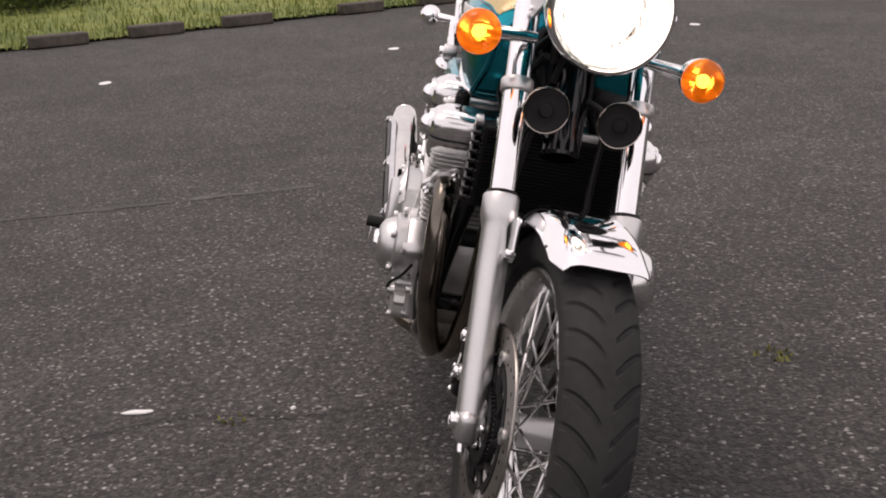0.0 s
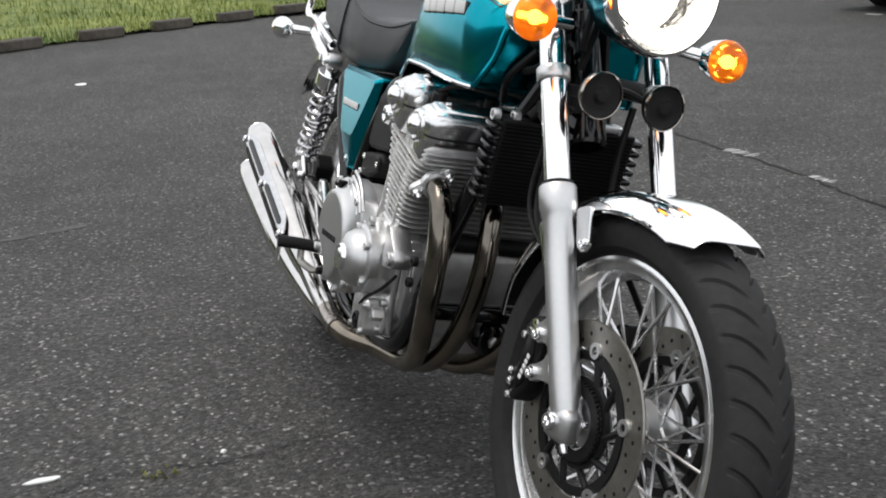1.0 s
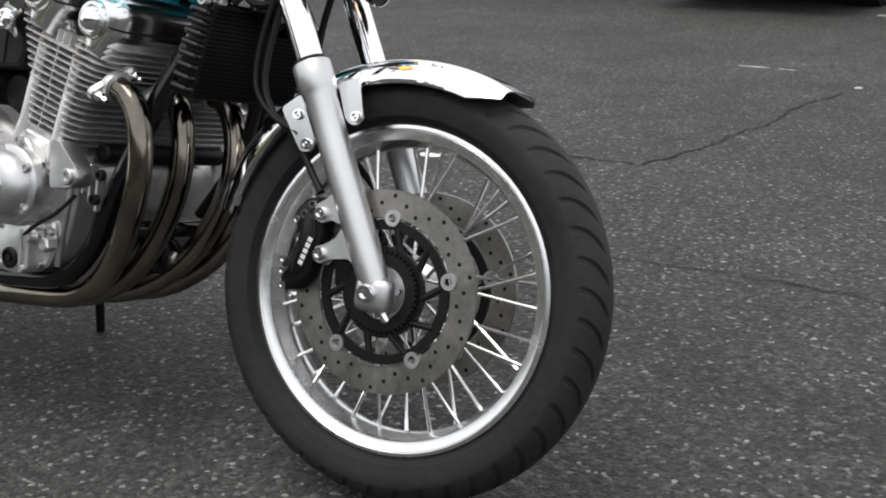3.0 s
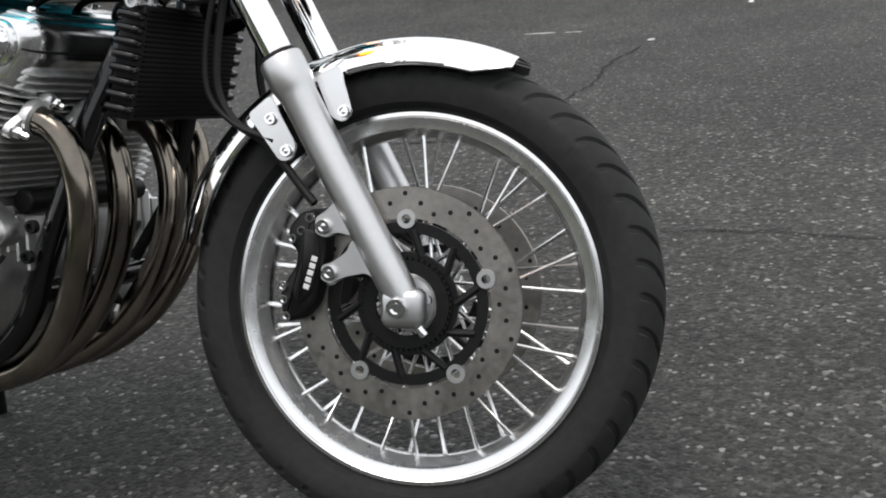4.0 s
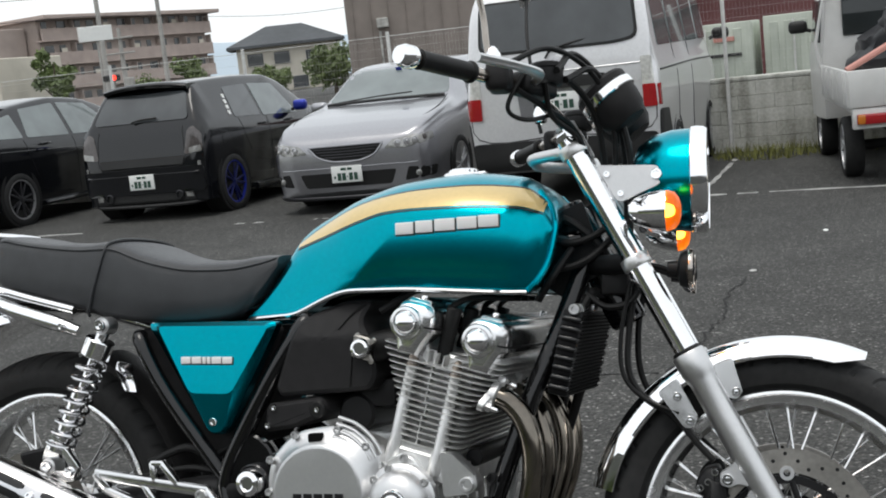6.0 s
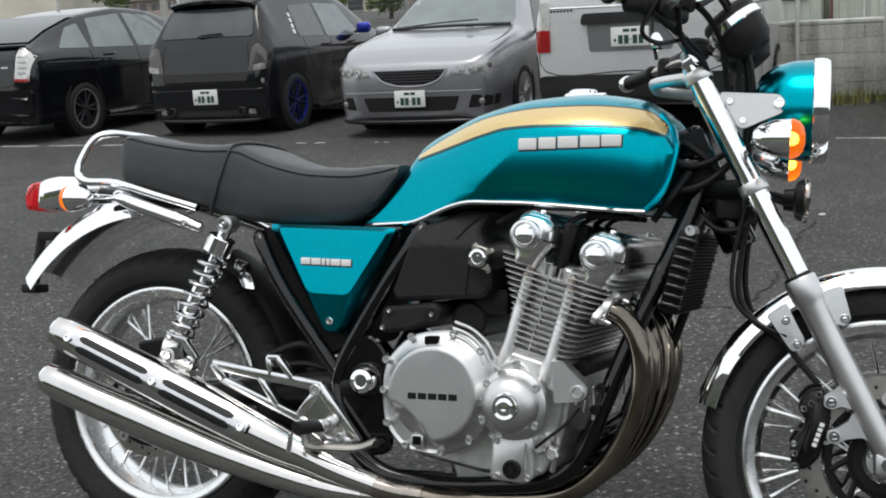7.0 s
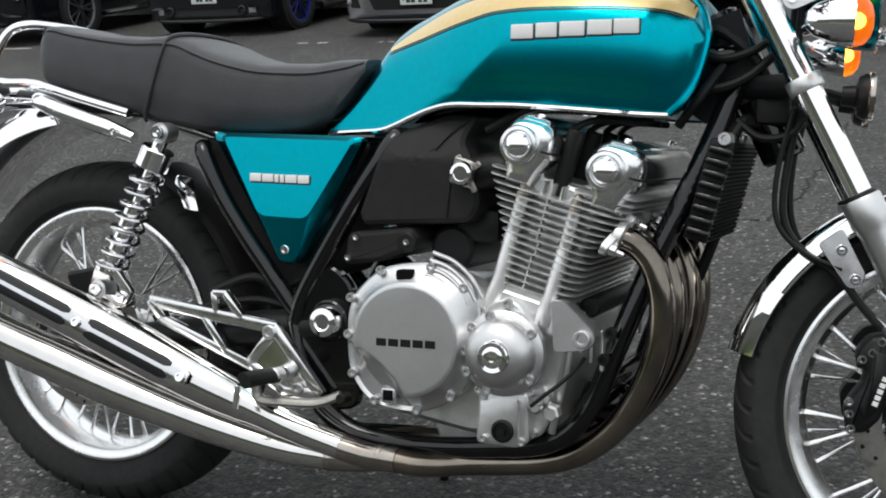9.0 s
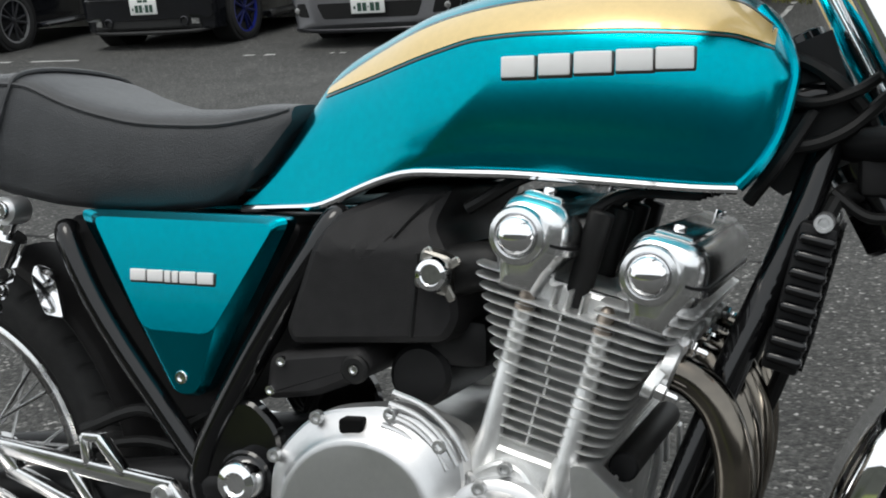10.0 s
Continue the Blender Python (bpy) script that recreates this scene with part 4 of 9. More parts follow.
# rear shock absorbers
for s in (-1, 1):
    a, b = Vector((0.227, s * 0.150, 0.711)), Vector((0.100, s * 0.155, 0.438))
    d = (b - a).normalized()
    L = (b - a).length
    sh = part("shock_absorber", lathe([(0.012, 0.008), (0.013, 0.012), (0.013, 0.029), (0.0275, 0.0295), (0.0295, 0.0315), (0.0295, 0.064), (0.028, 0.066), (0.012, 0.067)], a, d, 28), CHROME, bike, "chrome rear shock absorber")
    part("damper", lathe([(0.009, 0.066), (0.009, 0.135), (0.017, 0.14), (0.0175, 0.256), (0.027, 0.258), (0.027, 0.266), (0.013, 0.272)], a, d, 20), CHROME, sh, "chrome damper body")
    u = d.orthogonal().normalized()
    v = d.cross(u)
    turns = 8.0
    hel = [a + d * (0.070 + 0.188 * t / 60) + (u * math.cos(2 * math.pi * turns * t / 60) + v * math.sin(2 * math.pi * turns * t / 60)) * 0.0265 for t in range(61)]
    part("spring", tube(hel, 0.0040, 8, 3), SHIELD, sh, "chrome coil spring")
    for p, r in ((a, 0.017), (b, 0.016)):
        part("eye", lathe([(0.006, -0.016), (r, -0.016), (r + 0.001, -0.012), (r + 0.001, 0.012), (r, 0.016), (0.006, 0.016)], p, (0, 1, 0), 20), ALU, sh)
        bolt(sh, p + Vector((0, s * 0.016, 0)), (0, s, 0), 0.012, 0.010)
    br = slab(rounded([(0.084, 0.497), (0.100, 0.498), (0.116, 0.43), (0.108, 0.402), (0.060, 0.412), (0.060, 0.432)], 0.008), [(s * 0.133, 0.002), (s * 0.136, 0), (s * 0.146, 0), (s * 0.149, 0.002)])
    slab(rounded([(0.103, 0.504), (0.118, 0.503), (0.174, 0.438), (0.160, 0.412), (0.146, 0.418), (0.148, 0.440)], 0.007), [(s * 0.158, 0.002), (s * 0.161, 0), (s * 0.170, 0), (s * 0.173, 0.002)], br)
    slab(rounded([(0.100, 0.43), (0.160, 0.43), (0.160, 0.408), (0.100, 0.404)], 0.006), [(s * 0.136, 0.001), (s * 0.138, 0), (s * 0.168, 0), (s * 0.170, 0.001)], br)
    mb = part("shock_mount", br, POLISHED, bike, "aluminium lower shock bracket")
    bolt(mb, (0.092, s * 0.149, 0.434), (0, s, 0), 0.014, 0.010)
    bolt(mb, (0.152, s * 0.171, 0.428), (0, s, 0), 0.010, 0.008)

# engine
CRANK = Vector((0.87, 0, 0.40))
EU = Vector((math.cos(radians(15)), 0, -math.sin(radians(15))))
EW = Vector((math.sin(radians(15)), 0, math.cos(radians(15))))


def eng(u, y, w):
    return CRANK + EU * u + EW * w + Vector((0, y, 0))


def eng_slab(line, levels, bm=None):
    """Like slab, in the tilted cylinder's own directions."""
    o = ccw(line)
    rings = []
    for y, d in levels:
        q = inset_line(o, d) if d else o
        rings.append([eng(u, y, w) for u, w in q])
    return loft(rings, bm=bm)


case_line = rounded([(0.605, 0.31), (0.60, 0.44), (0.66, 0.475), (0.80, 0.475), (0.865, 0.490), (0.925, 0.47), (0.955, 0.44), (0.955, 0.395), (0.945, 0.345), (0.925, 0.265), (0.80, 0.252), (0.66, 0.275)], 0.02)
engine = part("engine", slab(case_line, [(-0.165, 0.010), (-0.158, 0.002), (-0.15, 0), (0.15, 0), (0.158, 0.002), (0.165, 0.010)]), CAST, bike, "air-cooled four-cylinder aluminium engine")
for s in (-1, 1):
    # clutch chamber, crank end, cylinder seat and sump stand out from the case
    for line, y0 in (([(0.615, 0.34), (0.618, 0.45), (0.67, 0.505), (0.76, 0.515), (0.82, 0.49), (0.83, 0.45), (0.82, 0.36), (0.79, 0.315), (0.73, 0.292), (0.65, 0.30)], 0.195),
                     ([(0.81, 0.37), (0.815, 0.43), (0.845, 0.465), (0.89, 0.462), (0.918, 0.41), (0.91, 0.36), (0.88, 0.328), (0.835, 0.332)], 0.198),
                     ([(0.818, 0.455), (0.835, 0.500), (0.935, 0.475), (0.945, 0.43), (0.90, 0.40)], 0.186),
                     ([(0.845, 0.262), (0.85, 0.325), (0.925, 0.345), (0.935, 0.300), (0.915, 0.262)], 0.180)):
        part("case_chamber", slab(rounded(line, 0.012), [(s * 0.15, 0), (s * (y0 - 0.004), 0), (s * y0, 0.004)]), CAST, engine)
    for q in ((0.862, 0.273), (0.905, 0.270), (0.925, 0.325), (0.86, 0.318)):
        bolt(engine, (q[0], s * 0.180, q[1]), (0, s, 0), 0.0075, 0.010, ALU)
    part("drain_plug", lathe([(0.014, -0.002), (0.014, 0.006), (0.009, 0.008), (0.008, 0.004), (0, 0.004)], (0.89, s * 0.180, 0.295), (0, s, 0), 6), BLACK, engine)
    part("case_pipe", tube([(0.948, s * 0.172, 0.470), (0.958, s * 0.178, 0.40), (0.945, s * 0.176, 0.33), (0.93, s * 0.168, 0.27)], 0.006, 10, 5), ALU, engine)
    for k in range(4):
        part("case_rib", rbox((0.955 + 0.016 * k, s * 0.158, 0.435 - 0.012 * k), (0.005, 0.02, 0.062), 0.002, 1), CAST, engine)
# cylinder core and fins
part("cylinder_block", eng_slab(rounded([(-0.044, 0.05), (0.046, 0.05), (0.060, 0.175), (0.066, 0.250), (-0.066, 0.250), (-0.050, 0.170)], 0.010), [(-0.160, 0.004), (-0.156, 0), (0.156, 0), (0.160, 0.004)]), CAST, engine, "cast cylinder block")
part("cylinder_foot", eng_slab(rounded([(-0.058, 0.030), (0.066, 0.030), (0.060, 0.080), (-0.052, 0.080)], 0.010), [(-0.190, 0.006), (-0.184, 0), (0.184, 0), (0.190, 0.006)]), CAST, engine, "smooth cylinder foot")


def fin(w, ur, uf, yy, corner=0.026):
    """A cast cooling fin all round: a thin plate with rounded corners and eased edges."""
    pts = []
    for cx, cy, a0 in ((uf - corner, yy - corner, 0), (ur + corner, yy - corner, 90), (ur + corner, -yy + corner, 180), (uf - corner, -yy + corner, 270)):
        for q in range(7):
            a = radians(a0 + 15 * q)
            pts.append((cx + corner * math.cos(a), cy + corner * math.sin(a)))
    rings = []
    for dw, k in ((-0.0022, 0.93), (-0.0014, 0.990), (-0.0006, 1.0), (0.0006, 1.0), (0.0014, 0.990), (0.0022, 0.93)):
        mid = (ur + uf) / 2
        rings.append([eng(mid + (u - mid) * k, y * (k if k > 0.95 else 0.955), w + dw) for u, y in pts])
    part("cooling_fin", loft(rings), FIN, engine)


# eight fins of the barrels, six of the head, and short ones under each cam box
for k in range(8):
    fin(0.0885 + 0.0108 * k, -0.0525 - 0.0021 * k, 0.0705 + 0.0016 * k, 0.191 + 0.0006 * k)
for k in range(6):
    fin(0.1765 + 0.0106 * k, -0.074 - 0.0052 * k, 0.080 + 0.0055 * k, 0.197)
for w, ur, uf in ((0.240, -0.105, -0.052), (0.2505, -0.107, -0.050), (0.240, 0.022, 0.112), (0.2505, 0.026, 0.117), (0.261, 0.040, 0.121)):
    fin(w, ur, uf, 0.196, 0.018)
for u in (-0.046, 0.0365):
    for s in (-1, 1):
        part("stud_column", lathe([(0.0150, -0.030), (0.0145, 0.0), (0.0122, 0.012), (0.0118, 0.085), (0.0110, 0.088), (0.0112, 0.092), (0.0112, 0.142), (0.0118, 0.146), (0.0115, 0.150), (0.0, 0.150)], eng(u, s * 0.1815, 0.075), EW, 18), CAST, engine, "cast stud column")
        part("dome_nut", lathe([(0.0115, -0.006), (0.0112, 0.0), (0.0088, 0.001), (0.0088, 0.011), (0.0078, 0.018), (0.0045, 0.0225), (0, 0.0235)], eng(u, s * 0.1830, 0.224), EW, 16), BRASSY, engine, "browned dome nut")
for k in range(13):
    part("fin_bridge", rbox(eng(-0.006 + (0.004 if 4 < k < 7 else 0.0), -0.184, 0.094 + 0.0107 * k), (0.0026, 0.014, 0.0085), 0.0008, 1, Matrix.Rotation(radians(15), 3, "Y")), FIN, engine)
# the valley between the cam boxes with the lugs round the plug holes
for k, u in enumerate((-0.020, -0.006, 0.010)):
    part("plug_lug", eng_slab(rounded([(u - 0.0022, 0.228), (u + 0.0022, 0.228), (u + 0.0018, 0.250), (u - 0.0018, 0.250)], 0.001), [(-0.186, 0.001), (-0.184, 0), (-0.150, 0)]), FIN, engine)
# head and the two cam boxes
part("cylinder_head", eng_slab(rounded([(-0.085, 0.246), (0.085, 0.246), (0.09, 0.256), (-0.09, 0.256)], 0.004), [(-0.156, 0.004), (-0.150, 0), (0.150, 0), (0.156, 0.004)]), CAST, engine)
for u0, hw in ((-0.057, 0.042), (0.078, 0.043)):
    dome = [(u0 + hw * math.copysign(abs(math.cos(radians(a))) ** 0.62, math.cos(radians(a))), 0.284 + 0.049 * math.sin(radians(a)) ** 0.62) for a in range(0, 181, 10)]
    line = [(u0 - hw + 0.005, 0.272), (u0 - hw + 0.012, 0.258), (u0 - 0.026, 0.246), (u0 - 0.022, 0.232), (u0 + 0.022, 0.232), (u0 + 0.026, 0.246), (u0 + hw - 0.012, 0.258), (u0 + hw - 0.005, 0.272)] + dome
    ends = [(0.2035, 0.020), (0.2020, 0.0145), (0.1980, 0.0085), (0.1915, 0.0042), (0.183, 0.0014), (0.172, 0.0)]
    box = part("cam_box", eng_slab(line, [(-y, d) for y, d in ends] + [(y, d) for y, d in reversed(ends)]), POLISHED, engine, "polished cam cover", angle=22)
    for name, w0, w1, grow, material in (("gasket", 0.2895, 0.2925, 0.0016, BLACK), ("lower_flange", 0.2830, 0.2895, 0.0030, POLISHED)):
        rings = []
        for y, d in [(-y - 0.0008, d) for y, d in ends[1:]] + [(y + 0.0008, d) for y, d in reversed(ends[1:])]:
            a, b = u0 - hw + d - grow, u0 + hw - d + grow
            rings.append([eng(a, y, w0), eng(b, y, w0), eng(b, y, w1), eng(a, y, w1)])
        part(name, loft(rings), material, box)
    # a flat top with its two bolts
    part("cover_top", eng_slab(rounded([(u0 - 0.026, 0.324), (u0 + 0.026, 0.324), (u0 + 0.020, 0.3355), (u0 - 0.020, 0.3355)], 0.005), [(-0.186, 0.004), (-0.180, 0), (0.180, 0), (0.186, 0.004)]), POLISHED, box)
    for s in (-1, 1):
        part("cam_cap", lathe([(0.0208, 0.003), (0.0200, 0.009), (0.0172, 0.0145), (0.0120, 0.0182), (0.006, 0.0200), (0, 0.0204)], eng(u0 - 0.0095, s * 0.2015, 0.2915), (0, s, 0), 28), CHROME, box, "chrome cam end cap")
        bolt(box, eng(u0, s * 0.160, 0.3355), EW, 0.007, 0.006, CHROME)
        part("cap_ring", lathe([(0.0305, -0.016), (0.0300, 0.002), (0.0278, 0.0065), (0.0228, 0.0075), (0.0208, 0.004)], eng(u0 - 0.0095, s * 0.2015, 0.2915), (0, s, 0), 32), POLISHED, box)
for y in (-0.15, -0.05, 0.05, 0.15):
    part("plug_cap", rod(eng(-0.004, y, 0.225), eng(-0.002, y, 0.332), 0.0135, 14), HOSE, engine, "black spark plug cap")
    part("intake_tube", tube([eng(-0.080, y * 0.93, 0.232), eng(-0.105, y * 0.93, 0.243), (0.785, y * 0.93, 0.652)], [0.024, 0.026, 0.028], 16, 4), HOSE, engine, "black intake rubber")
    part("plug_lead", tube([eng(-0.002, y, 0.328), (0.945, y * 0.97, 0.722), (0.975, y * 0.8, 0.738), (1.04, y * 0.5, 0.735)], 0.0055, 8, 5), HOSE, engine)
part("throttle_wheel", lathe([(0.0190, -0.004), (0.0190, 0.004), (0.0165, 0.009), (0.0115, 0.0105), (0.0105, 0.0075), (0.004, 0.0075), (0, 0.0078)], (0.785, -0.182, 0.655), (0, -1, 0), 24), CHROME, engine, "bright throttle wheel")
part("throttle_body", slab(rounded([(0.762, 0.642), (0.772, 0.682), (0.805, 0.672), (0.80, 0.632)], 0.006), [(-0.183, 0.003), (-0.18, 0), (-0.150, 0), (-0.147, 0.003)]), STEEL, engine, "dull grey throttle body")
part("throttle_link", rbox((0.79, -0.178, 0.655), (0.062, 0.006, 0.010), 0.002, 1, Matrix.Rotation(radians(62), 3, "Y")), STEEL, engine)
part("throttle_link", rbox((0.788, -0.177, 0.657), (0.056, 0.006, 0.009), 0.002, 1, Matrix.Rotation(radians(-30), 3, "Y")), STEEL, engine)
for y in (-0.05, 0.05):
    part("throttle_barrel", rod((0.79, y - 0.03, 0.655), (0.79, y + 0.03, 0.655), 0.026, 20), BLACK, engine)
# clutch cover
cl = rounded([(0.612, 0.395), (0.616, 0.460), (0.668, 0.512), (0.760, 0.524), (0.822, 0.498), (0.834, 0.455), (0.824, 0.360), (0.800, 0.318), (0.735, 0.288), (0.655, 0.297), (0.618, 0.340)], 0.03)
def clutch_body():
    """The cover as rings that run in to its middle, with a scoop cut low at its back."""
    o = []
    edge = rounded(ccw([tuple(p) for p in cl]), 0.02, 3)
    for a, b in zip(edge, edge[1:] + edge[:1]):
        n = max(1, int(math.dist(a, b) / 0.006))
        o += [(a[0] + (b[0] - a[0]) * i / n, a[1] + (b[1] - a[1]) * i / n) for i in range(n)]
    rings = [[(x, -0.19, z) for x, z in o]]
    for y, d in ((-0.218, 0), (-0.222, 0.003), (-0.2245, 0.009)):
        rings.append([(x, y, z) for x, z in (inset_line(o, d) if d else o)])
    edge = rings[-1]
    for y, f, b in ((-0.2290, 0.95, 0.20), (-0.2350, 0.90, 0.45), (-0.2400, 0.865, 0.70), (-0.2440, 0.85, 0.80), (-0.2462, 0.83, 0.85), (-0.2475, 0.79, 0.85)):
        ring = []
        for x, _, z in edge:
            r = math.hypot(x - 0.722, z - 0.405)
            k = f * (1 - b + b * 0.102 / r)
            ring.append((0.722 + (x - 0.722) * k, y, 0.405 + (z - 0.405) * k))
        rings.append(ring)
    last = rings[-1]
    for k in range(1, 44):
        f = 1 - k / 44
        rings.append([(0.722 + (x - 0.722) * f, y, 0.405 + (z - 0.405) * f) for x, y, z in last])
    out = []
    for r in rings:
        q = []
        for x, y, z in r:
            e = 0.137 - math.hypot(x - 0.60, z - 0.26)
            cut = 0.020 * min(1.0, max(0.0, e / 0.06)) + (0.009 * min(1.0, e / 0.012) if e > 0 else 0)
            q.append((x, min(y + cut, -0.219) if y < -0.2225 else y, z))
        out.append(q)
    return loft(out)


clutch = part("clutch_cover", clutch_body(), ALU, engine, "satin aluminium clutch cover", angle=25)
for x, z in ((0.622, 0.462), (0.672, 0.506), (0.755, 0.515), (0.808, 0.487), (0.822, 0.43), (0.815, 0.362), (0.79, 0.322), (0.735, 0.297), (0.664, 0.305), (0.626, 0.345), (0.618, 0.405)):
    bolt(clutch, (x, -0.2215, z), (0, -1, 0), 0.0075, 0.009, ALU)
for k in range(5):
    part("emblem_block", rbox((0.684 + k * 0.0200, -0.2478, 0.4005 + k * 0.0004), (0.0165, 0.0012, 0.0115), 0.0004, 1), BLACK, clutch, "dark engraved emblem")
part("filler_window", slab(rounded([(0.702, 0.510), (0.729, 0.511), (0.729, 0.497), (0.721, 0.489), (0.709, 0.489), (0.702, 0.496)], 0.005), [(-0.2375, 0.002), (-0.236, 0), (-0.222, 0)]), DEEP, clutch, "dark oval oil filler window")
sight = part("sight_frame", rbox((0.690, -0.228, 0.316), (0.025, 0.012, 0.024), 0.004), ALU, clutch)
part("sight_glass", rbox((0.690, -0.2342, 0.317), (0.017, 0.002, 0.016), 0.0008), DEEP, sight, "dark oil sight glass")
for k in range(4):
    f = 1.0 - 0.085 * k
    part("cover_rib", tube([(0.72 + dx * f, -0.221 - 0.0025 * k, 0.41 + dz * f) for dx, dz in ((0.036, 0.127), (0.070, 0.115), (0.098, 0.092), (0.116, 0.064))], 0.0036, 8, 5), ALU, clutch)
part("pulser_flange", slab(rounded([(0.800, 0.405), (0.832, 0.458), (0.865, 0.474), (0.888, 0.466), (0.922, 0.412), (0.918, 0.36), (0.885, 0.325), (0.83, 0.33), (0.803, 0.365)], 0.016), [(-0.190, 0), (-0.205, 0), (-0.208, 0.003)]), CAST, engine, "aluminium flange behind the pulser cover")
for q in ((0.832, 0.452), (0.872, 0.466), (0.914, 0.412), (0.912, 0.362), (0.83, 0.335)):
    bolt(engine, (q[0], -0.208, q[1]), (0, -1, 0), 0.0075, 0.009, ALU)
pul = part("pulser_cover", lathe([(0.064, 0), (0.064, 0.018), (0.061, 0.021), (0.054, 0.023), (0.052, 0.032), (0.046, 0.044), (0.034, 0.052), (0.025, 0.054)], (0.868, -0.205, 0.394), (0, -1, 0), 44), ALU, engine, "polished round pulser cover")
part("pulser_cap", lathe([(0.026, 0.050), (0.025, 0.057), (0.022, 0.0615), (0.016, 0.0605), (0.012, 0.0625), (0.006, 0.063), (0, 0.06)], (0.868, -0.205, 0.394), (0, -1, 0), 30), CHROME, pul, "chrome inspection cap")
for k in range(5):
    a = radians(35 + 72 * k)
    bolt(pul, (0.868 + 0.058 * math.cos(a), -0.227, 0.394 + 0.058 * math.sin(a)), (0, -1, 0), 0.0075, 0.008, ALU)
part("generator_cover", lathe([(0.078, 0), (0.078, 0.03), (0.073, 0.052), (0.064, 0.074), (0.045, 0.090), (0, 0.096)], (0.868, 0.20, 0.394), (0, 1, 0), 40), POLISHED, engine, "polished generator cover")
part("sprocket_cover", lathe([(0.075, 0), (0.075, 0.02), (0.06, 0.03), (0, 0.032)], (0.68, 0.20, 0.41), (0, 1, 0), 36), ALU, engine)
# engine mount and lower case details
block = part("drain_block", slab(rounded([(0.828, 0.336), (0.905, 0.336), (0.908, 0.262), (0.890, 0.252), (0.826, 0.254)], 0.008), [(-0.2120, 0.004), (-0.2095, 0), (-0.17, 0)]), CAST, engine, "cast aluminium block below the pulser cover")
part("drain_plug", lathe([(0.0175, -0.003), (0.0175, 0.004), (0.0135, 0.006), (0.0125, 0.002), (0.006, 0.002), (0.005, 0.006), (0, 0.006)], (0.868, -0.2115, 0.276), (0, -1, 0), 24), BLACK, block, "dark drain plug")
for x, z in ((0.838, 0.262), (0.838, 0.326), (0.898, 0.262)):
    bolt(block, (x, -0.2115, z), (0, -1, 0), 0.006, 0.006, ALU)
part("block_rib", rbox((0.893, -0.212, 0.296), (0.005, 0.010, 0.060), 0.002, 1), CAST, block)
part("switch_body", lathe([(0.012, -0.01), (0.012, 0.010), (0.009, 0.014), (0.006, 0.022), (0, 0.022)], (0.915, -0.205, 0.318), (0.3, -1, 0), 18), ALU, engine, "small oil pressure switch")
part("switch_body", lathe([(0.013, -0.01), (0.013, 0.008), (0.010, 0.011), (0, 0.011)], (0.940, -0.200, 0.308), (0, -1, 0), 6), CAST, engine)
part("switch_lead", tube([(0.915, -0.226, 0.320), (0.935, -0.222, 0.338), (0.962, -0.205, 0.362), (0.985, -0.19, 0.392)], 0.0032, 6, 5), HOSE, engine, "thin black switch lead")
part("mount_bracket", slab(rounded([(0.935, 0.475), (0.955, 0.475), (0.998, 0.436), (1.004, 0.418), (0.99, 0.404), (0.94, 0.398)], 0.008), [(-0.205, 0.001), (-0.203, 0), (-0.172, 0), (-0.170, 0.001)]), ALU, engine, "aluminium engine mount")
bolt(engine, (0.984, -0.205, 0.421), (0, -1, 0), 0.013, 0.008, ALU)
for q in ((1.018, -0.168, 0.428), (1.008, -0.168, 0.388),):
    bolt(engine, q, (0, -1, 0), 0.009, 0.010, ALU if q[0] < 1 else BLACK)
part("oil_pan", slab(rounded([(0.70, 0.275), (0.90, 0.275), (0.885, 0.215), (0.73, 0.21)], 0.015), [(-0.11, 0.008), (-0.10, 0), (0.10, 0), (0.11, 0.008)]), CAST, engine)
oil = part("oil_filter", lathe([(0, 0.052), (0.022, 0.052), (0.030, 0.048), (0.034, 0.040), (0.036, 0.0), (0.034, -0.03)], (0.955, 0.01, 0.288), (1, 0, -0.05), 28), BLACKGLOSS, engine, "black oil filter housing")
part("filter_nut", lathe([(0.013, 0), (0.013, 0.008), (0.010, 0.011), (0, 0.011)], (1.006, 0.01, 0.2855), (1, 0, -0.05), 6), ALU, oil)

part("starter_motor", rod((0.745, -0.12, 0.535), (0.745, 0.12, 0.535), 0.036, 24), BLACK, engine, "black starter motor behind the cylinders")
part("breather_box", rbox((0.785, 0.0, 0.572), (0.075, 0.23, 0.055), 0.012, 2), BLACK, engine)
# battery box behind the side covers
part("battery_box", slab(rounded([(0.275, 0.705), (0.60, 0.70), (0.53, 0.58), (0.50, 0.47), (0.42, 0.455), (0.325, 0.59)], 0.02), [(-0.112, 0.006), (-0.106, 0), (0.106, 0), (0.112, 0.006)]), PLASTIC, bike, "black battery box")
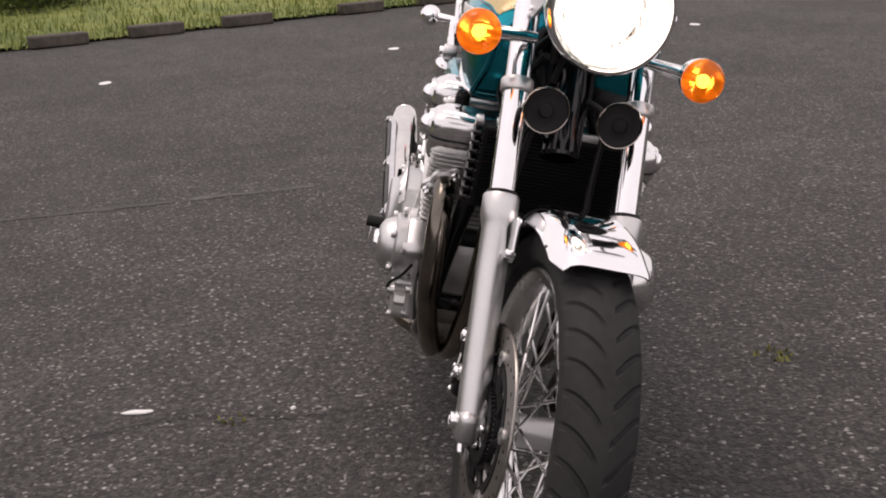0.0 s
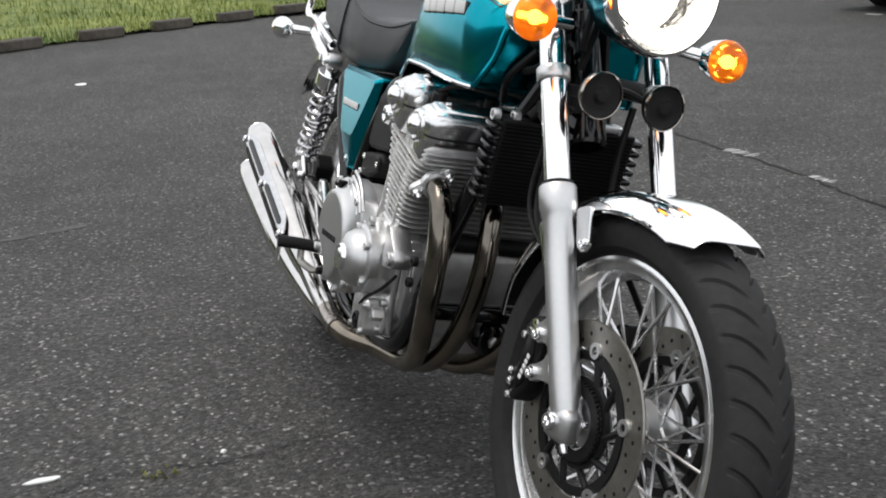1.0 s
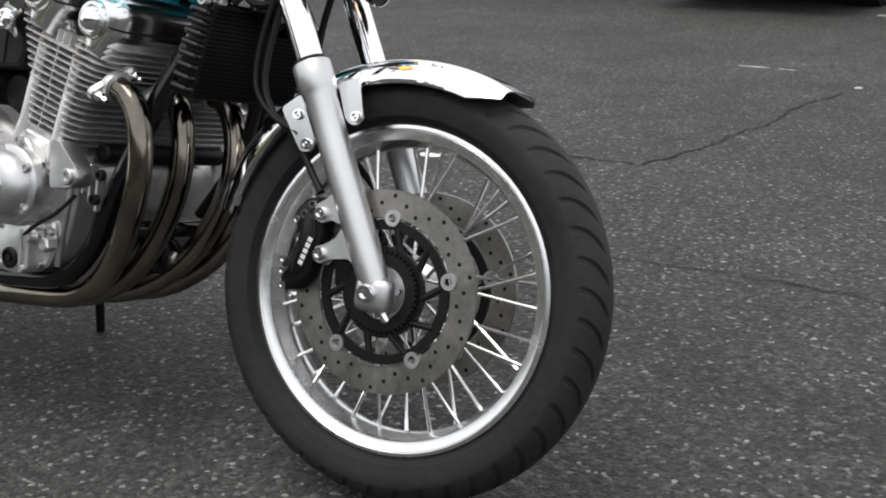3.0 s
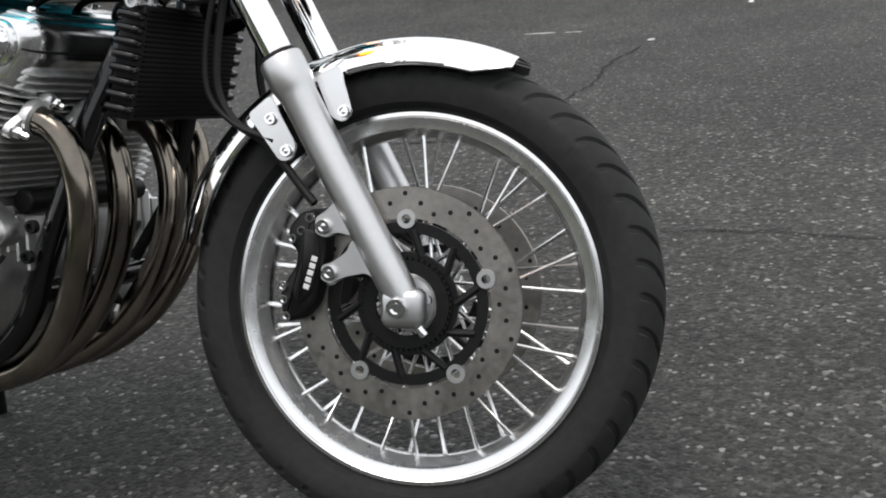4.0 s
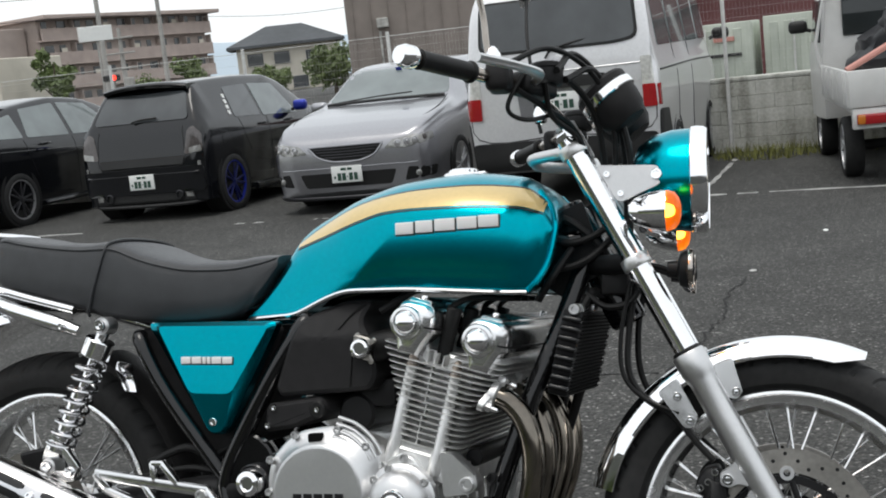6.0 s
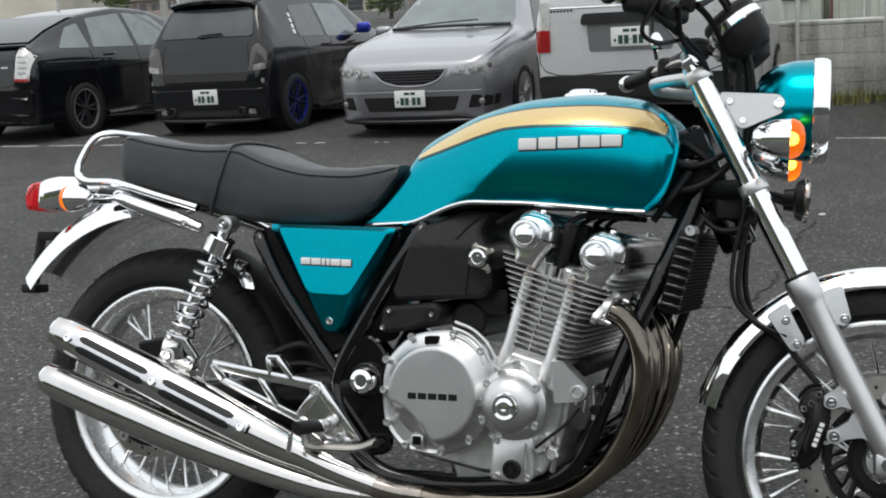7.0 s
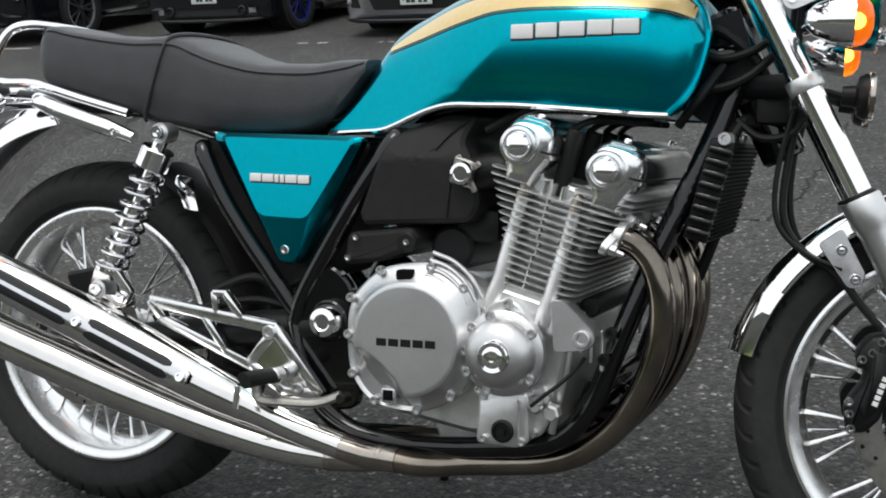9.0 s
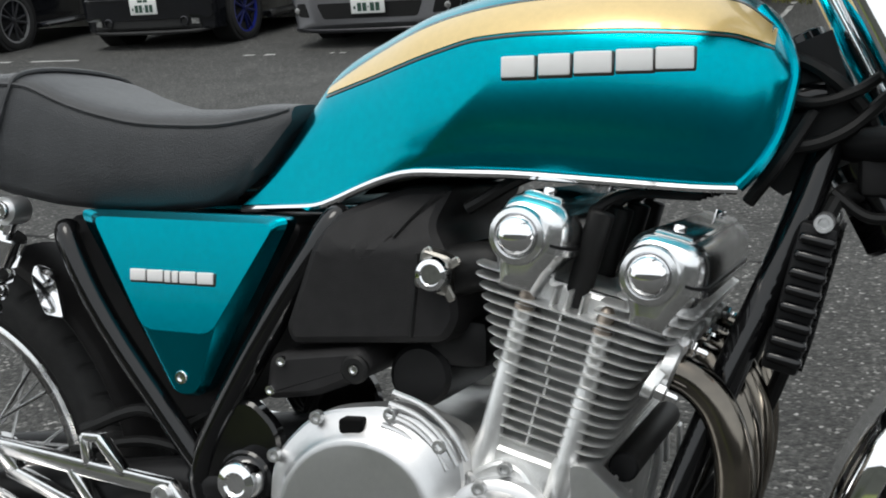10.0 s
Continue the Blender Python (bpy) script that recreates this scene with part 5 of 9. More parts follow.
# airbox and covers behind the cylinders
def airbox_body():
    """A block whose upper part leans in under the tank."""
    o = rounded(ccw([(0.640, 0.706), (0.664, 0.720), (0.731, 0.745), (0.788, 0.745), (0.772, 0.704), (0.798, 0.668), (0.806, 0.604), (0.790, 0.578), (0.607, 0.567), (0.597, 0.586), (0.626, 0.665)]), 0.012, 6)
    rings = [[(x, 0.13, z) for x, z in o]]
    for lift, d in ((-0.016, 0), (-0.005, 0.003), (0.0, 0.010)):
        rings.append([(x, -0.158 - lift + max(0.0, z - 0.677) * 0.55, z) for x, z in (inset_line(o, d) if d else o)])
    last = rings[-1]
    for k in range(1, 9):
        f = 1 - k / 9
        rings.append([(0.69 + (x - 0.69) * f, -0.158 + max(0.0, 0.66 + (z - 0.66) * f - 0.677) * 0.55, 0.66 + (z - 0.66) * f) for x, y, z in last])
    return loft(rings)


part("airbox", airbox_body(), PLASTIC, bike, "black plastic airbox", angle=20)
part("airbox_rib", tube([(0.766, -0.125, 0.734), (0.745, -0.140, 0.712), (0.728, -0.152, 0.690)], 0.0022, 6, 4), HOSE, bike)
part("airbox_seam", tube([(0.758, -0.157, 0.674), (0.756, -0.1585, 0.64), (0.750, -0.1585, 0.585)], 0.0028, 6, 4), HOSE, bike)
part("starter_cover", slab(rounded([(0.578, 0.556), (0.692, 0.570), (0.705, 0.548), (0.690, 0.533), (0.635, 0.511), (0.571, 0.503)], 0.012), [(-0.157, 0.008), (-0.152, 0.002), (-0.146, 0), (0.1, 0)]), PLASTIC, bike, "black plastic starter cover")
for q in ((0.596, 0.549), (0.582, 0.516)):
    bolt(bike, (q[0], -0.156, q[1]), (0, -1, 0), 0.006, 0.006, CHROME, name="cover_bolt")
part("cover_grommet", lathe([(0.016, -0.003), (0.016, 0.003), (0.013, 0.006), (0.007, 0.006), (0.006, 0.003), (0, 0.003)], (0.684, -0.155, 0.545), (0, -1, 0), 24), HOSE, bike)
bolt(bike, (0.684, -0.157, 0.545), (0, -1, 0), 0.006, 0.005, CHROME, name="cover_bolt")
inner = part("inner_mudguard", guard(REAR, 0.345, 0.02, 0.078, 14, 66, 26), PLASTIC, bike, "black inner mudguard")

part("front_bar", rod((0.975, -0.135, 0.458), (0.975, 0.135, 0.458), 0.016, 16), BLACK, frame_bars, "black cross bar behind the header pipes")
# oil cooler
cooler = part("oil_cooler", rbox((1.143, 0, 0.637), (0.036, 0.245, 0.150), 0.004, 2, Matrix.Rotation(radians(14), 3, "Y")), BLACK, bike, "black finned oil cooler")
for k in range(22):
    part("cooler_fin", rbox(Vector((1.143, 0, 0.637)) + Matrix.Rotation(radians(14), 3, "Y") @ Vector((0.0195, 0, -0.068 + k * 0.0065)), (0.004, 0.23, 0.0022), 0, 1, Matrix.Rotation(radians(14), 3, "Y")), DEEP, cooler)
for s in (-1, 1):
    for k in range(8):
        part("cooler_rib", rbox(Vector((1.143, s * 0.128, 0.637)) + Matrix.Rotation(radians(14), 3, "Y") @ Vector((0.002, 0, -0.06 + k * 0.0172)), (0.036, 0.022, 0.0110), 0.0052, 3, Matrix.Rotation(radians(14), 3, "Y")), BLACKGLOSS, cooler)
for y in (-0.125, -0.09):
    bolt(cooler, (1.165, y, 0.712), (0, -1, 0), 0.010, 0.012, ALU)
part("cooler_hose", tube([(1.165, -0.07, 0.715), (1.18, -0.05, 0.74), (1.20, -0.02, 0.735), (1.22, 0.02, 0.725)], 0.009, 10, 5), HOSE, cooler)
part("cooler_hose", tube([(1.13, 0.05, 0.57), (1.09, 0.06, 0.47), (1.02, 0.05, 0.36)], 0.009, 10, 5), HOSE, cooler)
part("cooler_bar", rbox((1.17, 0.03, 0.713), (0.016, 0.12, 0.014), 0.004), ALU, cooler, "aluminium cooler fitting")
# loom and small parts behind the fork
for pts, r in (([(1.12, -0.03, 0.88), (1.16, -0.06, 0.86), (1.20, -0.055, 0.82), (1.215, -0.04, 0.77)], 0.008), ([(1.08, -0.05, 0.86), (1.14, -0.075, 0.83), (1.19, -0.07, 0.84), (1.23, -0.05, 0.87)], 0.006),
               ([(1.06, -0.06, 0.80), (1.13, -0.08, 0.785), (1.18, -0.07, 0.80), (1.225, -0.05, 0.84)], 0.007), ([(1.17, -0.06, 0.74), (1.205, -0.065, 0.715), (1.245, -0.06, 0.72), (1.265, -0.05, 0.745)], 0.006),
               ([(1.09, -0.09, 0.73), (1.12, -0.10, 0.77), (1.15, -0.07, 0.82)], 0.007), ([(0.80, -0.12, 0.72), (0.88, -0.11, 0.76), (0.98, -0.09, 0.755)], 0.007),
               ([(0.30, -0.12, 0.44), (0.38, -0.115, 0.47), (0.44, -0.11, 0.455), (0.50, -0.10, 0.49)], 0.008), ([(0.28, -0.115, 0.41), (0.38, -0.11, 0.43), (0.46, -0.11, 0.42)], 0.007)):
    part("wiring_loom", tube(pts, r, 8, 6), HOSE, bike, "black wiring loom")
part("coil_box", rbox((1.215, -0.03, 0.755), (0.05, 0.05, 0.045), 0.008), PLASTIC, bike, "black box under the yoke", True)
part("reflector_box", rbox((1.07, 0, 0.80), (0.08, 0.12, 0.09), 0.01), BLACK, bike)

# exhaust: four header pipes, two collectors, two silencers on one side
PY = (-0.160, -0.054, 0.054, 0.160)
PIPE_SIDE = ((1.016, 0.571), (1.048, 0.558), (1.072, 0.533), (1.086, 0.496), (1.090, 0.455), (1.085, 0.412), (1.073, 0.370), (1.052, 0.325), (1.022, 0.282), (0.988, 0.250), (0.945, 0.224), (0.890, 0.209), (0.790, 0.200))
PIPE_OUT = ((-0.160, -0.160, -0.161, -0.162, -0.161, -0.160, -0.157, -0.150, -0.140, -0.131, -0.124, -0.122, -0.138),
            (-0.056, -0.060, -0.066, -0.071, -0.073, -0.075, -0.077, -0.080, -0.083, -0.086, -0.090, -0.094, -0.100),
            (0.056, 0.056, 0.054, 0.052, 0.050, 0.046, 0.040, 0.032, 0.022, 0.010, -0.004, -0.020, -0.040),
            (0.160, 0.154, 0.144, 0.134, 0.128, 0.122, 0.115, 0.105, 0.092, 0.078, 0.062, 0.044, 0.012))
PIPE_END = (((0.725, -0.174, 0.199), (0.680, -0.1915, 0.2058)), ((0.64, -0.13, 0.200), (0.53, -0.165, 0.205)), ((0.64, -0.07, 0.200), (0.53, -0.11, 0.205)), ((0.64, -0.02, 0.200), (0.53, -0.06, 0.205)))
for ys, end in zip(PIPE_OUT, PIPE_END):
    part("header_pipe", tube([(x, y, z) for (x, z), y in zip(PIPE_SIDE, ys)] + list(end), 0.0195, 18, 6), PIPE, bike, "heat-tinted steel header pipe")
for y in PY:
    # an oblong flange across the port, one nut high and inward, the other low and outward
    o = -1 if y < 0 else 1
    hi, low = Vector((1.034, y - o * 0.016, 0.590)), Vector((1.012, y + o * 0.029, 0.553))
    ahead = Vector((0.93, 0, -0.36)).normalized()
    along = (low - hi).normalized()
    across = ahead.cross(along).normalized()
    ring = []
    for c_, a0 in ((hi, 90), (low, 270)):
        for q in range(9):
            a = radians(a0 + 180 * q / 8)
            ring.append(c_ + along * 0.0115 * math.cos(a) + across * 0.0115 * math.sin(a) * (1 if q in (0, 8) else 1.0))
    mid = (hi + low) / 2
    wide = [p + (p - mid).dot(across) * across * 0.9 * max(0.0, 1 - abs((p - mid).dot(along)) / 0.03) for p in ring]
    c = part("exhaust_clamp", loft([[p - ahead * 0.006 for p in wide], [p + ahead * 0.004 for p in wide], [mid + (p - mid) * 0.93 + ahead * 0.0055 for p in wide]]), CAST, bike, "aluminium exhaust flange")
    part("pipe_collar", lathe([(0.0195, -0.006), (0.0255, -0.006), (0.0265, 0.0), (0.0255, 0.006), (0.0200, 0.009)], Vector((1.024, y, 0.568)), ahead, 24), CAST, c)
    for p in (hi, low):
        part("flange_nut", lathe([(0.0085, 0.0), (0.0085, 0.009), (0.0060, 0.011), (0.0045, 0.011), (0.0045, 0.020), (0.003, 0.022), (0, 0.022)], p + ahead * 0.005, ahead, 6), CHROME, c)


def silencer(pts, radii, label):
    ob = part("silencer", tube(pts, radii, 32, 5), SMOKED, bike, label)
    a, b = Vector(pts[0]), Vector(pts[1])
    d = (a - b).normalized()
    r = radii[0]
    part("outlet", lathe([(r * 0.98, -0.004), (r * 1.02, 0.0), (r * 0.9, 0.004), (r * 0.62, 0.002), (r * 0.55, -0.02), (0, -0.03)], a, d, 28), CHROME, ob)
    return ob


up_pts = [(-0.138, -0.222, 0.482), (-0.095, -0.221, 0.4655), (0.05, -0.215, 0.4105), (0.20, -0.207, 0.3515), (0.33, -0.199, 0.3000), (0.40, -0.195, 0.2740), (0.44, -0.192, 0.2605), (0.51, -0.190, 0.2360), (0.60, -0.187, 0.2120)]
up = silencer(up_pts, [0.031, 0.037, 0.0415, 0.0425, 0.0375, 0.0315, 0.0275, 0.023, 0.0206], "upper chrome silencer")
lo = silencer([(-0.162, -0.226, 0.382), (-0.115, -0.224, 0.3655), (0.05, -0.213, 0.3135), (0.18, -0.202, 0.2715), (0.275, -0.193, 0.2445), (0.36, -0.185, 0.2220), (0.47, -0.175, 0.1990), (0.56, -0.165, 0.1900)],
              [0.030, 0.036, 0.039, 0.038, 0.0345, 0.031, 0.026, 0.0222], "lower chrome silencer")
part("link_pipe", tube([(0.590, -0.1875, 0.2145), (0.635, -0.190, 0.2075), (0.69, -0.192, 0.2055)], [0.0212, 0.0206, 0.0203], 24, 5), DARKCHROME, bike, "smoked chrome link pipe")
part("link_pipe", tube([(0.55, -0.1665, 0.1905), (0.60, -0.156, 0.1900), (0.64, -0.142, 0.1925)], [0.0228, 0.0214, 0.0205], 24, 5), DARKCHROME, bike, "smoked chrome link pipe")
for p, r, d in (((0.66, -0.1910, 0.2065), 0.0215, (1, 0, -0.05)),):
    part("pipe_collar", lathe([(r - 0.001, -0.004), (r, -0.003), (r, 0.003), (r - 0.001, 0.004)], p, d, 28), DARKCHROME, bike)
# heat shield on the upper silencer, four dark sheets painting its slots' shade
ud = (Vector(up_pts[4]) - Vector(up_pts[1])).normalized()
un = Vector((0, -1, 0))
uu = ud.cross(un).normalized()
uu = uu if uu.z > 0 else -uu


def shield_point(l, a, lift):
    """A place on the shield: l along the silencer, a degrees up from its outer side."""
    p = Vector(up_pts[1]).lerp(Vector(up_pts[4]), l)
    r = 0.0425 + lift
    return p + un * r * math.cos(radians(a)) + uu * r * math.sin(radians(a))


shield_rows = []
for i in range(31):
    l = 0.02 + 0.98 * i / 30
    half = 40 * min(1.0, math.sin(min(1.0, min(i + 0.6, 30.6 - i) / 5) * math.pi / 2) ** 0.7)
    outer = [shield_point(l, -half + 2 * half * j / 10 + 14, 0.006) for j in range(11)]
    inn = [shield_point(l, -half + 2 * half * j / 10 + 14, 0.002) for j in range(11)]
    shield_rows.append(outer + inn[::-1])
shield = part("heat_shield", loft(shield_rows), SHIELD, up, "slotted chrome heat shield")
for l0, l1 in ((0.09, 0.46), (0.55, 0.92)):
    for ac in (1, 27):
        rows = []
        for i in range(17):
            l = l0 + (l1 - l0) * i / 16
            h = 8.6 * min(1.0, math.sin(min(1.0, min(i + 0.35, 16.35 - i) / 1.1) * math.pi / 2))
            rows.append([shield_point(l, ac + a, 0.0072) for a in (-h, -h * 0.5, 0, h * 0.5, h)])
        part("slot", loft(rows, closed=False), SLOT, shield, "dark sheet for the shade in a slot")
for l in (0.035, 0.505, 0.975):
    bolt(shield, shield_point(l, 14, 0.0065), un * math.cos(radians(14)) + uu * math.sin(radians(14)), 0.0085, 0.005)

# footrest hangers, pedals
for s in (-1, 1):
    y = s * 0.168
    h = part("footrest_hanger", slab(rounded([(0.450, 0.398), (0.470, 0.392), (0.535, 0.298), (0.475, 0.294), (0.412, 0.336)], 0.006), [(y - 0.005, 0), (y + 0.005, 0)]), POLISHED, bike, "cast aluminium footrest hanger")
    for a, b, w in (((0.215, 0.424), (0.455, 0.395), 0.0105), ((0.455, 0.396), (0.538, 0.294), 0.0095), ((0.232, 0.396), (0.410, 0.330), 0.0085), ((0.410, 0.332), (0.472, 0.292), 0.0085), ((0.472, 0.291), (0.538, 0.292), 0.009),
                    ((0.322, 0.404), (0.363, 0.348), 0.007), ((0.340, 0.446), (0.345, 0.410), 0.006), ((0.340, 0.446), (0.361, 0.446), 0.006), ((0.361, 0.446), (0.396, 0.404), 0.0065), ((0.215, 0.424), (0.236, 0.396), 0.010), ((0.455, 0.390), (0.410, 0.334), 0.009)):
        p, q = Vector((a[0], y, a[1])), Vector((b[0], y, b[1]))
        d = q - p
        part("hanger_strut", rbox((p + q) / 2, (d.length + w, 0.016, 2 * w), 0.003, 2, Matrix.Rotation(-math.atan2(d.z, d.x), 3, "Y")), POLISHED, h)
    bolt(h, (0.449, y + s * 0.008, 0.388), (0, s, 0), 0.012, 0.006, ALU)
    bolt(h, (0.503, y + s * 0.008, 0.300), (0, s, 0), 0.009, 0.006, ALU)
    peg = part("footrest", tube([(0.470, s * 0.195, 0.322), (0.468, s * 0.235, 0.326), (0.466, s * 0.282, 0.328)], 0.0145, 12, 3, flat=0.7), HOSE, bike, "black rubber footrest")
    part("footrest_root", rod((0.47, s * 0.178, 0.320), (0.47, s * 0.205, 0.322), 0.013, 14), ALU, peg)
    part("pedal", tube([(0.60, s * 0.215, 0.305), (0.56, s * 0.22, 0.290), (0.50, s * 0.225, 0.287), (0.46, s * 0.225, 0.288), (0.452, s * 0.225, 0.31)], 0.0065, 10, 5, flat=1.3), STEEL, bike, "dull steel foot pedal")
    part("pedal_tip", rod((0.605, s * 0.200, 0.300), (0.605, s * 0.228, 0.302), 0.008, 12), HOSE, bike, "rubber pedal tip")
    part("peg_feeler", rod((0.450, s * 0.274, 0.318), (0.445, s * 0.274, 0.280), 0.005, 10), POLISHED, bike)
part("stand", tube([(0.62, 0.15, 0.27), (0.60, 0.22, 0.15), (0.585, 0.262, -0.055)], [0.013, 0.010, 0.008], 12, 4), BLACK, bike, "black side stand")
part("stand_foot", rbox((0.583, 0.268, -0.058), (0.042, 0.034, 0.010), 0.004, 2, Matrix.Rotation(radians(13), 3, "X")), BLACK, bike)

# grab rail, tail
for s in (-1,):
    part("grab_rail", tube([(0.142, -0.135, 0.745), (0.04, -0.135, 0.770), (-0.065, -0.133, 0.796), (-0.148, -0.130, 0.800), (-0.172, -0.127, 0.822), (-0.162, -0.118, 0.862), (-0.142, -0.108, 0.895), (-0.118, -0.09, 0.907), (-0.108, -0.04, 0.909),
                            (-0.108, 0.04, 0.909), (-0.118, 0.09, 0.907), (-0.142, 0.108, 0.895), (-0.162, 0.118, 0.862), (-0.172, 0.127, 0.822), (-0.148, 0.130, 0.800), (-0.065, 0.133, 0.796), (0.04, 0.135, 0.770), (0.142, 0.135, 0.745)], 0.0085, 12, 4), CHROME, bike, "chrome grab rail")
for s in (-1, 1):
    r = part("tail_rail", tube([(-0.09, s * 0.09, 0.772), (-0.06, s * 0.125, 0.766), (0.0, s * 0.138, 0.748), (0.09, s * 0.140, 0.722), (0.155, s * 0.138, 0.702)], [0.012, 0.015, 0.0155, 0.0155, 0.011], 14, 5), CHROME, bike, "chrome tail rail")
    bolt(r, (0.125, s * 0.155, 0.712), (0, s, 0), 0.008, 0.004)
part("rear_mudguard", guard(REAR, 0.404, 0.062, 0.088, 94, 145, 36, power=3.4), CHROME, bike, "chrome rear mudguard")
tail = part("tail_lamp", slab(rounded([(-0.225, 0.815), (-0.305, 0.818), (-0.342, 0.805), (-0.348, 0.742), (-0.30, 0.735), (-0.22, 0.765)], 0.02), [(-0.062, 0.014), (-0.055, 0.004), (-0.04, 0), (0.04, 0), (0.055, 0.004), (0.062, 0.014)]), CHROME, bike, "chrome tail lamp with red lens")
part("tail_lens", slab(rounded([(-0.340, 0.808), (-0.375, 0.800), (-0.388, 0.765), (-0.378, 0.735), (-0.344, 0.738)], 0.014), [(-0.058, 0.012), (-0.05, 0.003), (-0.035, 0), (0.035, 0), (0.05, 0.003), (0.058, 0.012)]), REDLENS, tail, "red tail lens")
part("plate_holder", slab(rounded([(-0.368, 0.688), (-0.378, 0.688), (-0.396, 0.570), (-0.388, 0.566)], 0.003), [(-0.012, 0.001), (-0.010, 0), (0.010, 0), (0.012, 0.001)], rbox((-0.352, 0, 0.680), (0.045, 0.03, 0.022), 0.004)), PLASTIC, bike, "black licence plate holder")
part("mud_flap", rbox((-0.392, 0, 0.556), (0.045, 0.05, 0.022), 0.006), PLASTIC, bike)
part("chain_guard", slab(rounded([(0.02, 0.475), (0.06, 0.49), (0.36, 0.455), (0.36, 0.43)], 0.008), [(0.13, 0), (0.16, 0)]), CHROME, bike)
part("caliper_rear", slab(rounded([(-0.02, 0.455), (0.05, 0.47), (0.09, 0.44), (0.07, 0.40), (0.0, 0.41)], 0.012), [(-0.115, 0.006), (-0.11, 0), (-0.075, 0), (-0.07, 0.006)]), BLACK, bike, "black rear brake caliper")
flap = slab(rounded([(0.212, 0.640), (0.245, 0.632), (0.276, 0.577), (0.246, 0.580), (0.212, 0.622)], 0.006), [(-0.112, 0.001), (-0.110, 0), (-0.106, 0)])
for v in flap.verts:
    v.co.y += (v.co.z - 0.60) * 0.42
part("chrome_flap", flap, CHROME, bike, "chrome bracket by the shock")
# ---------------------------------------------------------------- place
GRASS = mat("grass_soil", (0.10, 0.17, 0.035), rough=0.9, grain=0.45, scale=3.0, bump=0.6, bscale=30, tint=(0.24, 0.27, 0.07))
BLADE = mat("grass_blades", (0.13, 0.22, 0.04), rough=0.7, grain=0.4, scale=6.0, tint=(0.30, 0.33, 0.09))
LEAF = mat("leaves", (0.09, 0.135, 0.04), rough=0.6, grain=0.5, scale=8.0, tint=(0.15, 0.20, 0.06))
BARK = mat("bark", (0.09, 0.07, 0.05), rough=0.9, grain=0.4, scale=20, bump=0.8, bscale=40)
KERB = mat("weathered_kerb_concrete", (0.085, 0.075, 0.062), rough=0.9, grain=0.4, scale=14, bump=0.6, bscale=90)
WALL = mat("stained_concrete", (0.33, 0.325, 0.30), rough=0.85, grain=0.5, scale=4, bump=0.4, bscale=60, tint=(0.56, 0.55, 0.52))


def stained_wall_material():
    """Old block work: blotches, runs of dirt from the coping down and a tone for each block."""
    m = bpy.data.materials.new("weather_stained_blocks")
    m.use_nodes = True
    nt = m.node_tree
    p = nt.nodes["Principled BSDF"]
    geo = nt.nodes.new("ShaderNodeNewGeometry")
    info = nt.nodes.new("ShaderNodeObjectInfo")
    runs = nt.nodes.new("ShaderNodeVectorMath")
    runs.operation = "MULTIPLY"
    runs.inputs[1].default_value = (1.0, 1.0, 0.12)
    nt.links.new(geo.outputs["Position"], runs.inputs[0])
    total = None
    for scale, vector, weight in ((1.6, geo.outputs["Position"], 0.8), (7.0, runs.outputs[0], 0.9), (30.0, geo.outputs["Position"], 0.5)):
        n = nt.nodes.new("ShaderNodeTexNoise")
        n.inputs["Scale"].default_value = scale
        n.inputs["Detail"].default_value = 5
        nt.links.new(vector, n.inputs["Vector"])
        k = nt.nodes.new("ShaderNodeMath")
        k.operation = "MULTIPLY_ADD"
        k.inputs[1].default_value = weight
        nt.links.new(n.outputs["Fac"], k.inputs[0])
        if total:
            nt.links.new(total.outputs[0], k.inputs[2])
        else:
            k.inputs[2].default_value = 0.0
        total = k
    k = nt.nodes.new("ShaderNodeMath")
    k.operation = "MULTIPLY_ADD"
    k.inputs[1].default_value = 0.16
    nt.links.new(info.outputs["Random"], k.inputs[0])
    nt.links.new(total.outputs[0], k.inputs[2])
    r = nt.nodes.new("ShaderNodeMapRange")
    r.inputs["From Min"].default_value, r.inputs["From Max"].default_value = 0.85, 1.55
    nt.links.new(k.outputs[0], r.inputs["Value"])
    ramp = nt.nodes.new("ShaderNodeValToRGB")
    els = ramp.color_ramp.elements
    els[0].color = (0.20, 0.195, 0.165, 1)
    els[1].color = (0.70, 0.70, 0.66, 1)
    e = els.new(0.45)
    e.color = (0.44, 0.44, 0.40, 1)
    nt.links.new(r.outputs[0], ramp.inputs[0])
    nt.links.new(ramp.outputs[0], p.inputs["Base Color"])
    p.inputs["Roughness"].default_value = 0.9
    b = nt.nodes.new("ShaderNodeBump")
    b.inputs["Strength"].default_value = 0.5
    b.inputs["Distance"].default_value = 0.004
    nt.links.new(total.outputs[0], b.inputs["Height"])
    nt.links.new(b.outputs[0], p.inputs["Normal"])
    return m


BLOCKWALL = stained_wall_material()
LINE = mat("worn_white_paint", (0.34, 0.34, 0.325), rough=0.75, grain=0.45, scale=30, bump=0.3, bscale=150, tint=(0.58, 0.58, 0.56))
GHOST = mat("ghost_of_white_paint", (0.055, 0.055, 0.053), rough=0.85, grain=0.5, scale=25, tint=(0.10, 0.10, 0.097))
# flat near-black strips paint the shade inside the cracks
CRACK = mat("crack_shadow", (0.012, 0.012, 0.012), rough=0.95, grain=0.3, scale=40)
MOSS = mat("weeds", (0.16, 0.165, 0.045), rough=0.8, grain=0.5, scale=30)
CARBLACK = mat("black_car_paint", (0.006, 0.0065, 0.008), rough=0.09, spec=0.5, coat=0.25, grain=0.3, scale=4)
